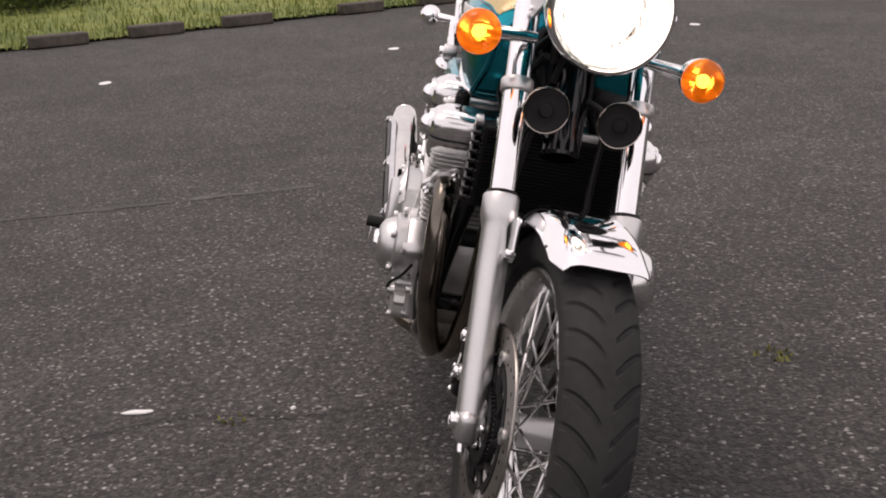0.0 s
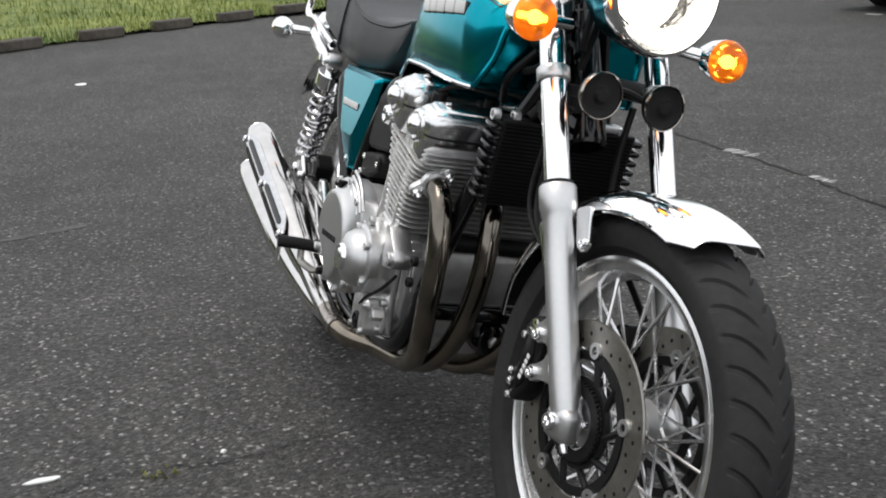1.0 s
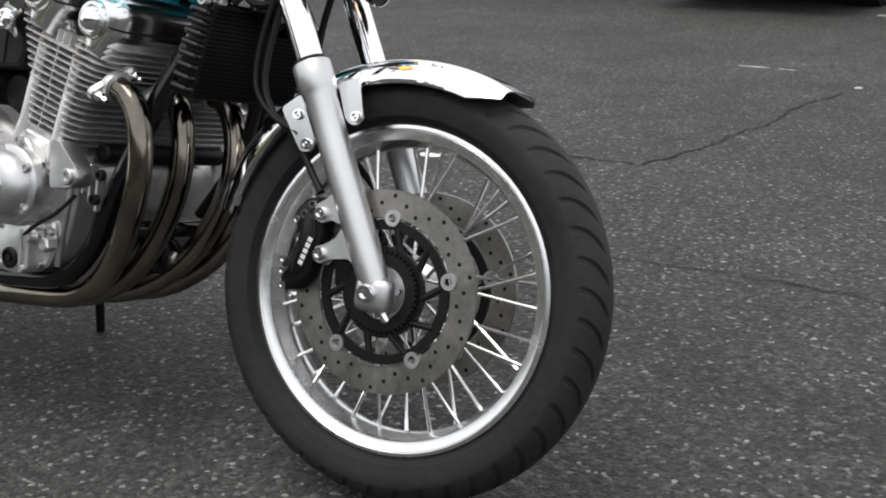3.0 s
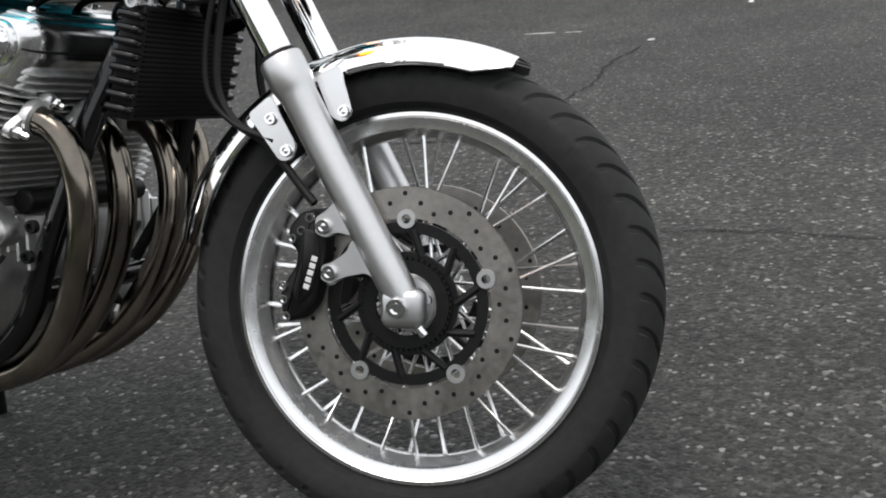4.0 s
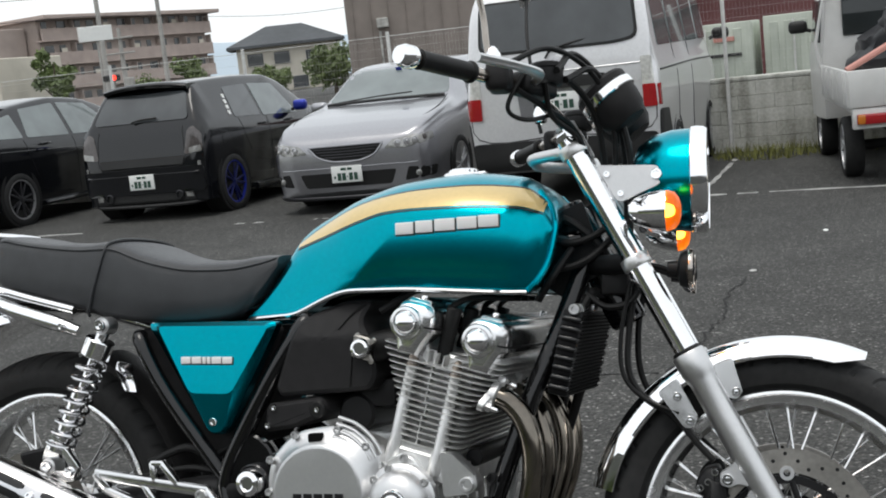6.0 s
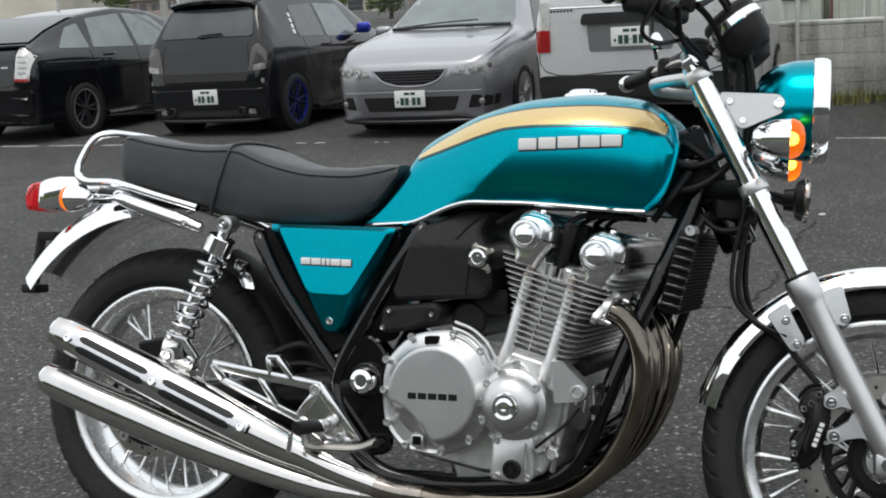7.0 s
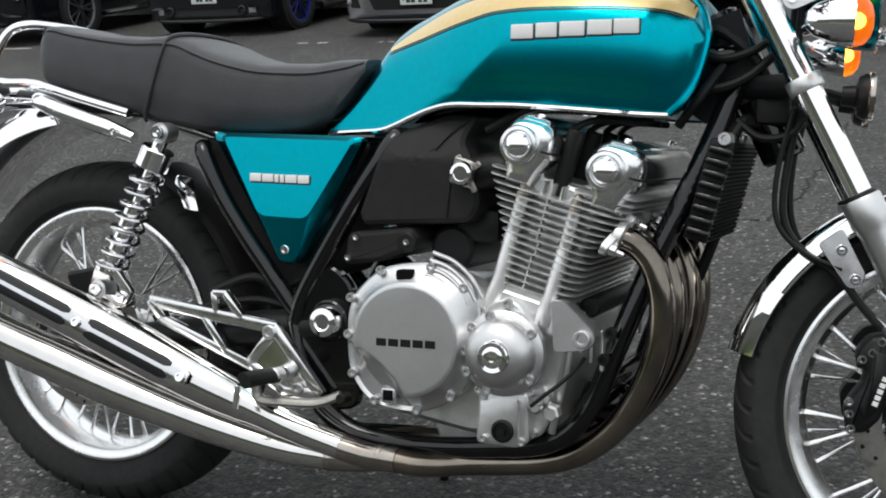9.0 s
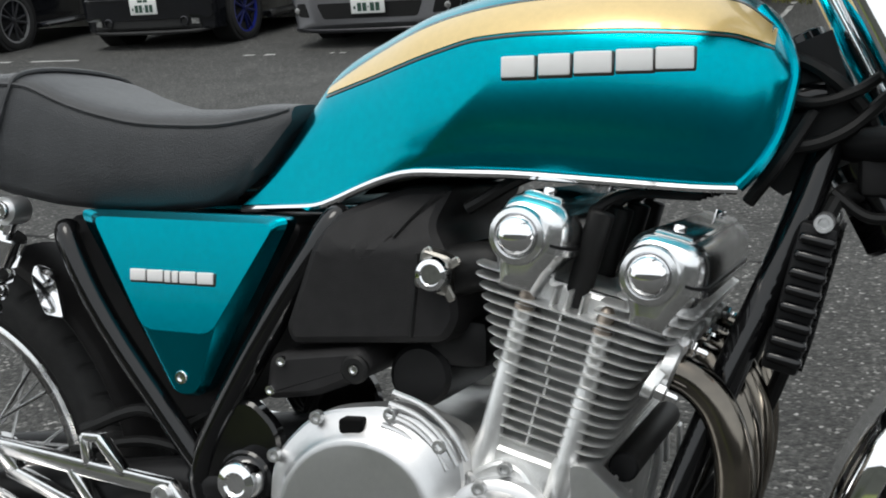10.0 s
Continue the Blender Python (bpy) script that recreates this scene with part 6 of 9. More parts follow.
CARSILVER = mat("grey_silver_car_paint", (0.33, 0.33, 0.35), rough=0.28, metal=0.7, coat=0.8, grain=0.06, scale=300)
VANSILVER = mat("silver_van_paint", (0.74, 0.74, 0.75), rough=0.34, metal=0.45, coat=0.8, grain=0.06, scale=300)
TRUCKWHITE = mat("white_truck_paint", (0.60, 0.60, 0.585), rough=0.4, coat=0.4, grain=0.08, scale=6)
CARGLASS = mat("tinted_car_glass", (0.022, 0.026, 0.027), rough=0.04, spec=0.6, grain=0.3, scale=2)
# pale tone stands for sky mirrored in the car windows that face the bike
SKYGLASS = mat("sky_pale_car_glass", (0.16, 0.185, 0.185), rough=0.06, spec=0.6, coat=0.4, grain=0.25, scale=3)
SMOKEGLASS = mat("smoked_car_glass", (0.06, 0.066, 0.07), rough=0.06, spec=0.6, coat=0.3, grain=0.3, scale=3)
CARTRIM = mat("black_car_trim", (0.015, 0.015, 0.015), rough=0.55, grain=0.2, scale=30)
# near-black that stands for the shade inside openings and gaps of the cars
GAPSHADE = mat("gap_shade", (0.006, 0.006, 0.006), rough=0.9, grain=0.2, scale=20)
PLATE = mat("white_plate", (0.74, 0.75, 0.73), rough=0.45, grain=0.05, scale=60)
PLATEY = mat("yellow_plate", (0.72, 0.52, 0.05), rough=0.45, grain=0.05, scale=60)
PLATEINK = mat("dark_green_ink", (0.02, 0.06, 0.04), rough=0.5)
CARRED = mat("red_car_lens", (0.32, 0.012, 0.015), rough=0.15, coat=0.5, grain=0.15, scale=60)
CLEARLENS = mat("clear_car_lens", (0.62, 0.62, 0.59), rough=0.12, coat=0.6, metal=0.15, grain=0.25, scale=40)
HEADGLASS = mat("headlamp_lens", (0.30, 0.30, 0.29), rough=0.08, coat=0.8, metal=0.3, grain=0.3, scale=40)
SMOKELENS = mat("smoked_car_lens", (0.08, 0.07, 0.068), rough=0.12, coat=0.6, grain=0.3, scale=30)
BLUERIM = mat("blue_anodised_rim", (0.015, 0.03, 0.34), rough=0.3, metal=0.5, coat=0.5, grain=0.1, scale=60)
DARKBLUE = mat("dark_blue_spokes", (0.01, 0.015, 0.10), rough=0.35, metal=0.5, grain=0.1, scale=60)
DARKRIM = mat("dark_grey_rim", (0.05, 0.05, 0.055), rough=0.3, metal=0.6, grain=0.1, scale=60)
SILVERRIM = mat("silver_rim", (0.45, 0.45, 0.46), rough=0.35, metal=0.7, grain=0.1, scale=60)
BEIGE = mat("beige_render", (0.40, 0.335, 0.30), rough=0.9, grain=0.15, scale=0.6)
TAN = mat("tan_balcony", (0.42, 0.345, 0.31), rough=0.9, grain=0.15, scale=0.8)
BROWNWALL = mat("brown_siding", (0.22, 0.19, 0.17), rough=0.85, grain=0.15, scale=1.2)
CREAM = mat("cream_house_wall", (0.58, 0.54, 0.46), rough=0.9, grain=0.12, scale=0.8)
ROOFTILE = mat("dark_roof_tiles", (0.045, 0.05, 0.055), rough=0.6, grain=0.3, scale=2)
WINDARK = mat("far_window_glass", (0.075, 0.08, 0.085), rough=0.1, spec=0.6, grain=0.3, scale=2)
CONTAINER = mat("pale_container_steel", (0.47, 0.505, 0.435), rough=0.6, grain=0.22, scale=1.5)
REDROOF = mat("dark_red_shed", (0.14, 0.05, 0.05), rough=0.7, grain=0.2, scale=1)
POLE = mat("grey_pole_concrete", (0.36, 0.35, 0.33), rough=0.85, grain=0.15, scale=4)
# blue-grey carries the distance haze, not the hills' own green
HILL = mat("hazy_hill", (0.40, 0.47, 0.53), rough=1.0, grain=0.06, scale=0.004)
WIRE = mat("dark_wire", (0.05, 0.05, 0.055), rough=0.6)
SIGNRED = mat("faded_red_sign", (0.50, 0.24, 0.20), rough=0.6)
WHITEPOST = mat("white_fence_paint", (0.58, 0.58, 0.56), rough=0.6, grain=0.15, scale=20)
TARP = mat("black_tarpaulin", (0.012, 0.012, 0.014), rough=0.4, grain=0.3, scale=10, bump=0.8, bscale=20)
SCREENWALL = mat("plain_grey_wall", (0.11, 0.11, 0.105), rough=0.9, grain=0.2, scale=0.8)

DROP = 0.234


def ground_z(y):
    """The lot falls gently towards the parked cars."""
    t = min(1.0, max(0.0, (y - 1.0) / 7.4))
    return -DROP * t * t * (3 - 2 * t)


def build_ground():
    xs = [-400, -120, -40, -14, -7, -3, 0, 3, 7, 14, 40, 120, 400]
    ys = [-400, -120, -40, -14, -5, -2, 0.0] + [1.0 + 0.37 * i for i in range(21)] + [9.5, 12, 40, 120, 400]
    return loft([[(x, y, ground_z(y)) for x in xs] for y in ys], closed=False)


tagged(part("ground", build_ground(), ASPHALT), "dark worn asphalt of a parking lot", "ground", kind="structure")


def ribbon(pts, w, lift=0.004, jag=0.0, seed=1, bm=None, gaps=0.0):
    """A thin strip along the ground through pts, with uneven edges."""
    rng = random.Random(seed)
    line = curve_points([(p[0], p[1], 0) for p in pts], 10)
    bm = bm or bmesh.new()
    prev = None
    for i, p in enumerate(line):
        q = line[min(i + 1, len(line) - 1)] - line[max(i - 1, 0)]
        n = Vector((-q.y, q.x, 0)).normalized()
        ww = w * (1 + rng.uniform(-0.5, 0.5) * (1 if jag else 0))
        c = p + n * rng.uniform(-jag, jag)
        z = ground_z(c.y) + lift
        a, b = c + n * ww / 2, c - n * ww / 2
        cur = (bm.verts.new((a.x, a.y, z)), bm.verts.new((b.x, b.y, z)))
        if prev and rng.random() >= gaps:
            bm.faces.new((prev[0], prev[1], cur[1], cur[0]))
        prev = cur
    return bm


def marking(pts, w, label, gaps=0.0, seed=3, material=None, name="painted_line", jag=0.004):
    return tagged(part(name, ribbon(pts, w, 0.002 if material else 0.004, jag, seed, gaps=gaps), material or LINE), label, "road marking", kind="structure")


marking([(0.22, 8.28), (1.1, 8.25), (2.1, 8.15), (3.6, 8.05), (5.5, 7.95)], 0.075, "worn white painted parking line", 0.14, 5)
marking([(0.30, 8.3), (0.36, 9.4), (0.40, 11.0)], 0.045, "worn white painted bay line", 0.12, 8)
marking([(-4.6, 8.45), (-3.6, 8.42), (-3.2, 8.40)], 0.07, "worn white painted parking line", 0.45, 9)
marking([(-8.5, 8.5), (-7.2, 8.5), (-6.0, 8.46)], 0.08, "worn white painted parking line", 0.35, 11)
marking([(-1.62, -0.55), (-1.5, -1.02), (-1.34, -1.64), (-1.2, -2.3)], 0.05, "nearly worn away white line", 0.2, 12, GHOST, jag=0.008)
for k, (pts, w) in enumerate((([(0.96, 2.1), (1.02, 2.5), (1.03, 2.8), (1.06, 3.1), (1.03, 3.5), (1.08, 4.1)], 0.010),
                              ([(-2.2, 2.2), (-1.6, 2.16), (-1.0, 2.12), (-0.38, 2.02), (0.35, 2.06), (0.93, 2.1)], 0.012),
                              ([(1.3, 1.15), (1.8, 1.18), (2.4, 1.1), (3.1, 1.16)], 0.005),
                              ([(0.74, -0.95), (0.71, -0.85), (0.67, -0.76), (0.66, -0.61), (0.69, -0.45), (0.66, -0.31), (0.65, -0.18), (0.68, 0.05)], 0.0035))):
    tagged(part("crack", ribbon(pts, w, 0.003, 0.012, 20 + k), CRACK), "dark crack running through the asphalt", "crack", kind="structure")


def chip(x, y, w, h, material, label, seed, thick=0.004):
    """A small flat scrap lying on the ground."""
    rng = random.Random(seed)
    pts = [(x + w * math.cos(a) * rng.uniform(0.7, 1.0), y + h * math.sin(a) * rng.uniform(0.7, 1.0)) for a in (2 * math.pi * i / 9 for i in range(9))]
    z = ground_z(y)
    bm = loft([[(px, py, z + 0.001) for px, py in pts], [(px, py, z + thick) for px, py in pts], [(x + (px - x) * 0.8, y + (py - y) * 0.8, z + thick * 1.4) for px, py in pts]])
    return tagged(part("litter", bm, material), label, "litter")


chip(0.613, -0.815, 0.013, 0.042, PLATE, "scrap of pale plastic lying on the asphalt", 1)
chip(0.638, -0.46, 0.008, 0.007, PLATE, "tiny pale chip lying on the asphalt", 2)
chip(1.09, 4.28, 0.022, 0.03, LINE, "pale chip lying on the asphalt", 3)
for k, (x, y, w, h) in enumerate(((-1.48, 2.17, 0.10, 0.06), (-0.85, 2.12, 0.07, 0.04))):
    tagged(part("pale_patch", ribbon([(x - w, y + 0.01), (x, y), (x + w, y + 0.015)], h, 0.0045, 0.012, 40 + k, gaps=0.15), LINE), "pale worn patch beside the crack", "patch", kind="structure")
chip(1.42, 5.83, 0.02, 0.04, PLATE, "pale chip lying on the asphalt", 4)
# near y 2, sky mirrored by wet asphalt is painted as white chips
for k, (x, y, w, h) in enumerate(((0.42, 4.80, 0.10, 0.02), (0.60, 4.78, 0.06, 0.015), (0.225, 2.222, 0.045, 0.040), (0.275, 2.262, 0.055, 0.045), (0.325, 2.312, 0.05, 0.042), (0.29, 2.08, 0.04, 0.028), (0.30, 1.86, 0.05, 0.032), (0.15, 2.28, 0.03, 0.03), (0.335, 1.90, 0.03, 0.02))):
    o = chip(x, y, w, h, LINE if y > 4 else PLATE, "pale patch of wear and painted wet sheen", 80 + k, 0.002)
    o.name = "pale_patch"
    tagged(o, "pale patch of wear and painted wet sheen", "patch", kind="structure")
for k, (x, y) in enumerate(((-6.39, -0.33), (-5.21, -2.33), (-7.2, 2.26))):
    chip(x, y, 0.10, 0.05, PLATE, "pale scrap lying on the asphalt", 60 + k, 0.003)


def tuft(x, y, r, n, h, seed, material, name, label, category="weed", z0=None):
    rng = random.Random(seed)
    bm = bmesh.new()
    for _ in range(n):
        a, q = rng.uniform(0, 6.283), r * rng.random() ** 0.5
        px, py = x + q * math.cos(a), y + q * math.sin(a)
        z = ground_z(py) if z0 is None else z0
        b, hh = rng.uniform(0, 6.283), h * rng.uniform(0.4, 1.0)
        lean = rng.uniform(0.1, 0.7) * hh
        w = 0.006
        v = [bm.verts.new((px - w * math.sin(b), py + w * math.cos(b), z)), bm.verts.new((px + w * math.sin(b), py - w * math.cos(b), z)),
             bm.verts.new((px + lean * math.cos(b), py + lean * math.sin(b), z + hh))]
        bm.faces.new(v)
    return tagged(part(name, bm, material), label, category, kind="stuff")


tuft(0.48, 0.67, 0.05, 30, 0.018, 71, MOSS, "weed_tuft", "small green weeds growing in an asphalt crack")
tuft(0.68, -0.60, 0.04, 14, 0.012, 72, MOSS, "weed_tuft", "small green weeds growing in an asphalt crack")
tuft(0.75, 11.30, 0.62, 620, 0.15, 73, MOSS, "weed_tuft", "weeds growing at the foot of the wall")
tuft(2.2, 11.55, 0.75, 520, 0.10, 74, MOSS, "weed_tuft", "weeds growing at the foot of the wall")

# ---------------------------------------------------------------- kerb, grass and shrubs
KA, KB = Vector((-7.97, -3.42, 0)), Vector((-12.10, 2.18, 0))
KD = (KB - KA).normalized()
KN = Vector((KD.y, -KD.x, 0))
if KN.x > 0:
    KN = -KN


def kerb_stone():
    bm = rbox((0, 0, 0.058), (0.54, 0.17, 0.115), 0.02, 3)
    for v in bm.verts:
        v.co += Vector((noise.noise(v.co * 9), noise.noise(v.co * 9 + Vector((3, 1, 2))), noise.noise(v.co * 7 + Vector((9, 4, 2))))) * 0.012
    return bm


stone0 = None
for k, l in enumerate([-7.0, -6.0, -5.0, -4.05, -3.0, -2.0, -1.0, 0.0, 0.97, 1.97, 3.37, 4.45] + [5.5 + 1.06 * i for i in range(11)]):
    p = KA + KD * l + KN * 0.05
    m = Matrix.Translation(p) @ Matrix.Rotation(math.atan2(KD.y, KD.x) + radians((k * 37 % 7) - 3), 4, "Z")
    if stone0 is None:
        stone0 = part("kerb_stone", kerb_stone(), KERB)
        tagged(stone0, "dark weathered concrete kerb stone at the grass edge", "kerb stone", "kerb stones along the grass")
        stone0.matrix_world = m
    else:
        copy_thing(stone0, m)

# lawn sheet, rising a little away from the kerb
lawn_rows = []
for i in range(26):
    d = 0.12 + 60 * (i / 25) ** 2
    row = []
    for j in range(61):
        l = -40 + 80 * j / 60
        p = KA + KD * l + KN * d
        row.append((p.x, p.y, 0.03 + min(0.9, d * 0.035) + 0.05 * noise.noise(Vector((p.x * 0.5, p.y * 0.5, 0)))))
    lawn_rows.append(row)
tagged(part("lawn", loft(lawn_rows, closed=False), GRASS), "rough green grass bank behind the kerb", "grass", kind="structure")
rng = random.Random(5)
verts, faces = [], []
for _ in range(26000):
    d, l = 0.05 + 9.0 * rng.random() ** 1.6, rng.uniform(-9, 14)
    p = KA + KD * l + KN * d
    z = 0.02 + min(0.9, d * 0.035) + 0.05 * noise.noise(Vector((p.x * 0.5, p.y * 0.5, 0)))
    b, h = rng.uniform(0, 6.283), rng.uniform(0.04, 0.14)
    w, lean = 0.010, rng.uniform(0.0, 0.09)
    n = len(verts)
    verts += [(p.x - w * math.sin(b), p.y + w * math.cos(b), z), (p.x + w * math.sin(b), p.y - w * math.cos(b), z), (p.x + lean * math.cos(b), p.y + lean * math.sin(b), z + h)]
    faces.append((n, n + 1, n + 2))
gm = bpy.data.meshes.new("grass")
gm.from_pydata(verts, [], faces)
gm.materials.append(BLADE)
tagged(new("grass", gm), "rough green grass growing behind the kerb", "grass", kind="stuff")


def leaf_cloud(clumps, per, size, seed):
    """Many small leaves round clump centres (x, y, z, radius)."""
    rng = random.Random(seed)
    vs, fs = [], []
    for cx, cy, cz, r in clumps:
        for _ in range(per):
            d = Vector((rng.gauss(0, 1), rng.gauss(0, 1), rng.gauss(0, 0.8))).normalized() * r * rng.uniform(0.35, 1.08)
            c = Vector((cx, cy, cz)) + d
            u = Vector((rng.gauss(0, 1), rng.gauss(0, 1), rng.gauss(0, 1))).normalized()
            v = u.orthogonal().normalized()
            s = size * rng.uniform(0.6, 1.3)
            n = len(vs)
            vs += [tuple(c - u * s), tuple(c + v * s * 0.5), tuple(c + u * s), tuple(c - v * s * 0.5)]
            fs.append((n, n + 1, n + 2, n + 3))
    me = bpy.data.meshes.new("leaves")
    me.from_pydata(vs, [], fs)
    me.materials.append(LEAF)
    return me


def shrub(x, y, z, r, h, seed, label="dense green shrub on the grass bank"):
    rng = random.Random(seed)
    root = part("shrub", tube([(x, y, z), (x + 0.05, y, z + h * 0.5)], [0.05, 0.02], 8, 3), BARK)
    tagged(root, label, "shrub")
    clumps = [(x + rng.uniform(-r, r) * 0.7, y + rng.uniform(-r, r) * 0.7, z + h * rng.uniform(0.2, 0.85), r * rng.uniform(0.35, 0.6)) for _ in range(9)]
    for _ in range(4):
        c = rng.choice(clumps)
        part("limb", tube([(x, y, z + 0.05), (c[0], c[1], c[2])], [0.03, 0.012], 6, 2), BARK, root)
    o = new("foliage", leaf_cloud(clumps, 260, 0.05, seed))
    o.parent = root
    return root


for k, (l, d, r, h) in enumerate(((-1.0, 2.2, 0.9, 0.9), (-2.6, 2.4, 1.0, 1.0), (-4.4, 2.6, 1.2, 1.2), (0.8, 3.4, 0.8, 0.7), (-6.3, 2.6, 1.2, 1.3), (-3.0, 5.0, 1.5, 1.6))):
    p = KA + KD * l + KN * d
    shrub(p.x, p.y, 0.1, r, h, 80 + k)

# ---------------------------------------------------------------- parked vehicles
def station_body(xs, low, belt, top, wb, wt, steps=72):
    """Half ring points of a car body for stations along x."""
    rows = []
    grid = np.unique(np.concatenate([np.linspace(xs[0], xs[-1], steps), np.array(xs)]))
    for x in grid:
        l, b, t, w, v = (0.35 * interp(x, xs, q) + 0.65 * smooth(x, xs, q) for q in (low, belt, top, wb, wt))
        b = min(b, t - 0.02)
        half = [(0.0, l), (w * 0.88, l), (w * 0.965, l + 0.05), (w * 0.985, l + 0.35 * (b - l)), (w, l + 0.62 * (b - l)), (w * 0.99, l + 0.86 * (b - l)), (w * 0.955, b),
                (w * 0.955 + (v - w * 0.955) * 0.5, b + (t - b) * 0.46), (v, b + (t - b) * 0.86), (v * 0.88, b + (t - b) * 0.965), (v * 0.45, t - 0.004), (0.0, t)]
        rows.append((x, [(p.x, p.y) for p in curve_points([(y, z, 0) for y, z in half], 3)]))
    return rows


def car_body(rows):
    return loft([[(x, -y, z) for y, z in h] + [(x, y, z) for y, z in reversed(h[1:-1])] for x, h in rows])


def ring_width(h, z):
    """Half width of a section at a height; negative outside its heights, the more the farther."""
    if z <= h[0][1]:
        return z - h[0][1] - 0.001
    if z >= h[-1][1]:
        return h[-1][1] - z - 0.001
    best = 0.0
    for (y0, z0), (y1, z1) in zip(h, h[1:]):
        if min(z0, z1) <= z <= max(z0, z1) and abs(z1 - z0) > 1e-9:
            best = max(best, y0 + (y1 - y0) * (z - z0) / (z1 - z0))
    return best


def between(h0, h1, f):
    return [(a[0] + (b[0] - a[0]) * f, a[1] + (b[1] - a[1]) * f) for a, b in zip(h0, h1)]


def end_x(rows, y, z, face):
    """Where the nose (face 1) or the tail (face -1) of the body stands at a place seen from its end."""
    seq = rows if face < 0 else rows[::-1]
    last = None
    for x, h in seq:
        if ring_width(h, z) >= abs(y):
            if last is None:
                return x
            lo_, hi_ = 0.0, 1.0
            for _ in range(9):
                f = (lo_ + hi_) / 2
                if ring_width(between(last[1], h, f), z) >= abs(y):
                    hi_ = f
                else:
                    lo_ = f
            return last[0] + (x - last[0]) * hi_
        last = (x, h)
    return end_x(rows, y * 0.985, z, face) if abs(y) > 0.02 else seq[-1][0]


def side_y(rows, x, z):
    for (x0, h0), (x1, h1) in zip(rows, rows[1:]):
        if x0 <= x <= x1:
            return max(0.0, ring_width(between(h0, h1, (x - x0) / (x1 - x0)), z))
    return 0.0


def fill_rings(line, k):
    """Rings from an outline in to its middle."""
    c = Vector((sum(p[0] for p in line) / len(line), sum(p[1] for p in line) / len(line)))
    return [[c + (Vector(p) - c) * (1 - i / k) for p in line] for i in range(k)] + [[c + (Vector(p) - c) * 0.02 for p in line]]


def finer(line, step=0.06):
    out = []
    for i, p in enumerate(line):
        a, b = Vector(p), Vector(line[(i + 1) % len(line)])
        n = max(1, int((b - a).length / step))
        out += [tuple(a.lerp(b, j / n)) for j in range(n)]
    return out


def end_panel(rows, outline, face, lift=0.008, r=0.02, depth=0.015):
    """A panel that hugs the nose or the tail: its outline in y and z, standing proud by lift, with an edge."""
    line = finer(rounded(ccw(outline), r))
    rings = []
    for n, ring in enumerate(fill_rings(line, 6)):
        rings.append([(end_x(rows, p[0], p[1], face) + face * lift, p[0], p[1]) for p in ring])
    rim_ring = [(x - face * (lift + depth), y, z) for x, y, z in rings[0]]
    return loft([rim_ring] + rings)


def side_panel(rows, outline, side, lift=0.008, r=0.03, depth=0.015):
    """A panel that hugs the flank: its outline in x and z."""
    line = finer(rounded(ccw(outline), r), 0.09)
    rings = [[(p[0], side * (side_y(rows, p[0], p[1]) + lift), p[1]) for p in ring] for ring in fill_rings(line, 5)]
    rim_ring = [(x, y - side * (lift + depth), z) for x, y, z in rings[0]]
    return loft([rim_ring] + rings)


def flank_line(rows, pts, side, r=0.004):
    """A shut line along the flank."""
    return tube([(p.x, side * (side_y(rows, p.x, p.y) + 0.0005), p.y) for p in curve_points([(a, b, 0) for a, b in pts], 5)], r, 6, 1)


def end_line(rows, pts, face, r=0.004):
    """A shut line across the nose or the tail."""
    return tube([(end_x(rows, p.x, p.y, face) + face * 0.0005, p.x, p.y) for p in curve_points([(a, b, 0) for a, b in pts], 5)], r, 6, 1)


def car_wheel(parent, x, y, r, w, side, rim_material, arms, lip=None, arch=True):
    """Wheel in its arch: tyre with rounded shoulders, dished rim with spokes."""
    ax = (0, side, 0)
    if arch:
        # no opening is cut: a near-black dish paints the arch's shade
        part("wheel_arch", lathe([(0, -0.25), (r + 0.050, -0.25), (r + 0.050, -0.004), (r + 0.042, 0.002), (0, -0.05)], (x, y, r + 0.02), ax, 40), GAPSHADE, parent, "near-black dish in place of the shaded wheel arch")
    rim_r = r * 0.74
    wh = part("wheel", lathe([(rim_r, 0.0), (rim_r + 0.012, 0.012), (r - 0.035, 0.016), (r - 0.012, 0.006), (r, -0.02), (r, -w + 0.03), (r - 0.02, -w), (rim_r, -w + 0.01)], (x, y, r), ax, 48), RUBBER, parent, "black tyre with alloy rim")
    b = lathe([(rim_r + 0.004, 0.006), (rim_r - 0.012, 0.004), (rim_r - 0.022, -0.05), (rim_r - 0.03, -0.11)], (x, y, r), ax, 48)
    part("rim_lip", b, lip or rim_material, wh)
    sp = lathe([(0, 0.0), (0.03, -0.002), (0.045, -0.012), (0.05, -0.03)], (x, y, r), ax, 24)
    part("rim", sp, rim_material, wh)
    for k in range(arms):
        # split spokes in pairs
        a = 2 * math.pi * (k // 2 + (0.16 if k % 2 else -0.16)) / (arms / 2)
        d = Vector((math.cos(a), 0, math.sin(a)))
        part("rim_spoke", tube([Vector((x, y - side * 0.016, r)) + d * 0.035, Vector((x, y - side * 0.010, r)) + d * (rim_r - 0.014)], [0.016, 0.013], 8, 2, flat=0.8), rim_material, wh)
    # near-black disc darkens the space behind the spokes
    part("brake_drum", lathe([(0, -0.07), (rim_r * 0.72, -0.07), (rim_r * 0.72, -0.1)], (x, y, r), ax, 24), GAPSHADE, wh)
    return wh


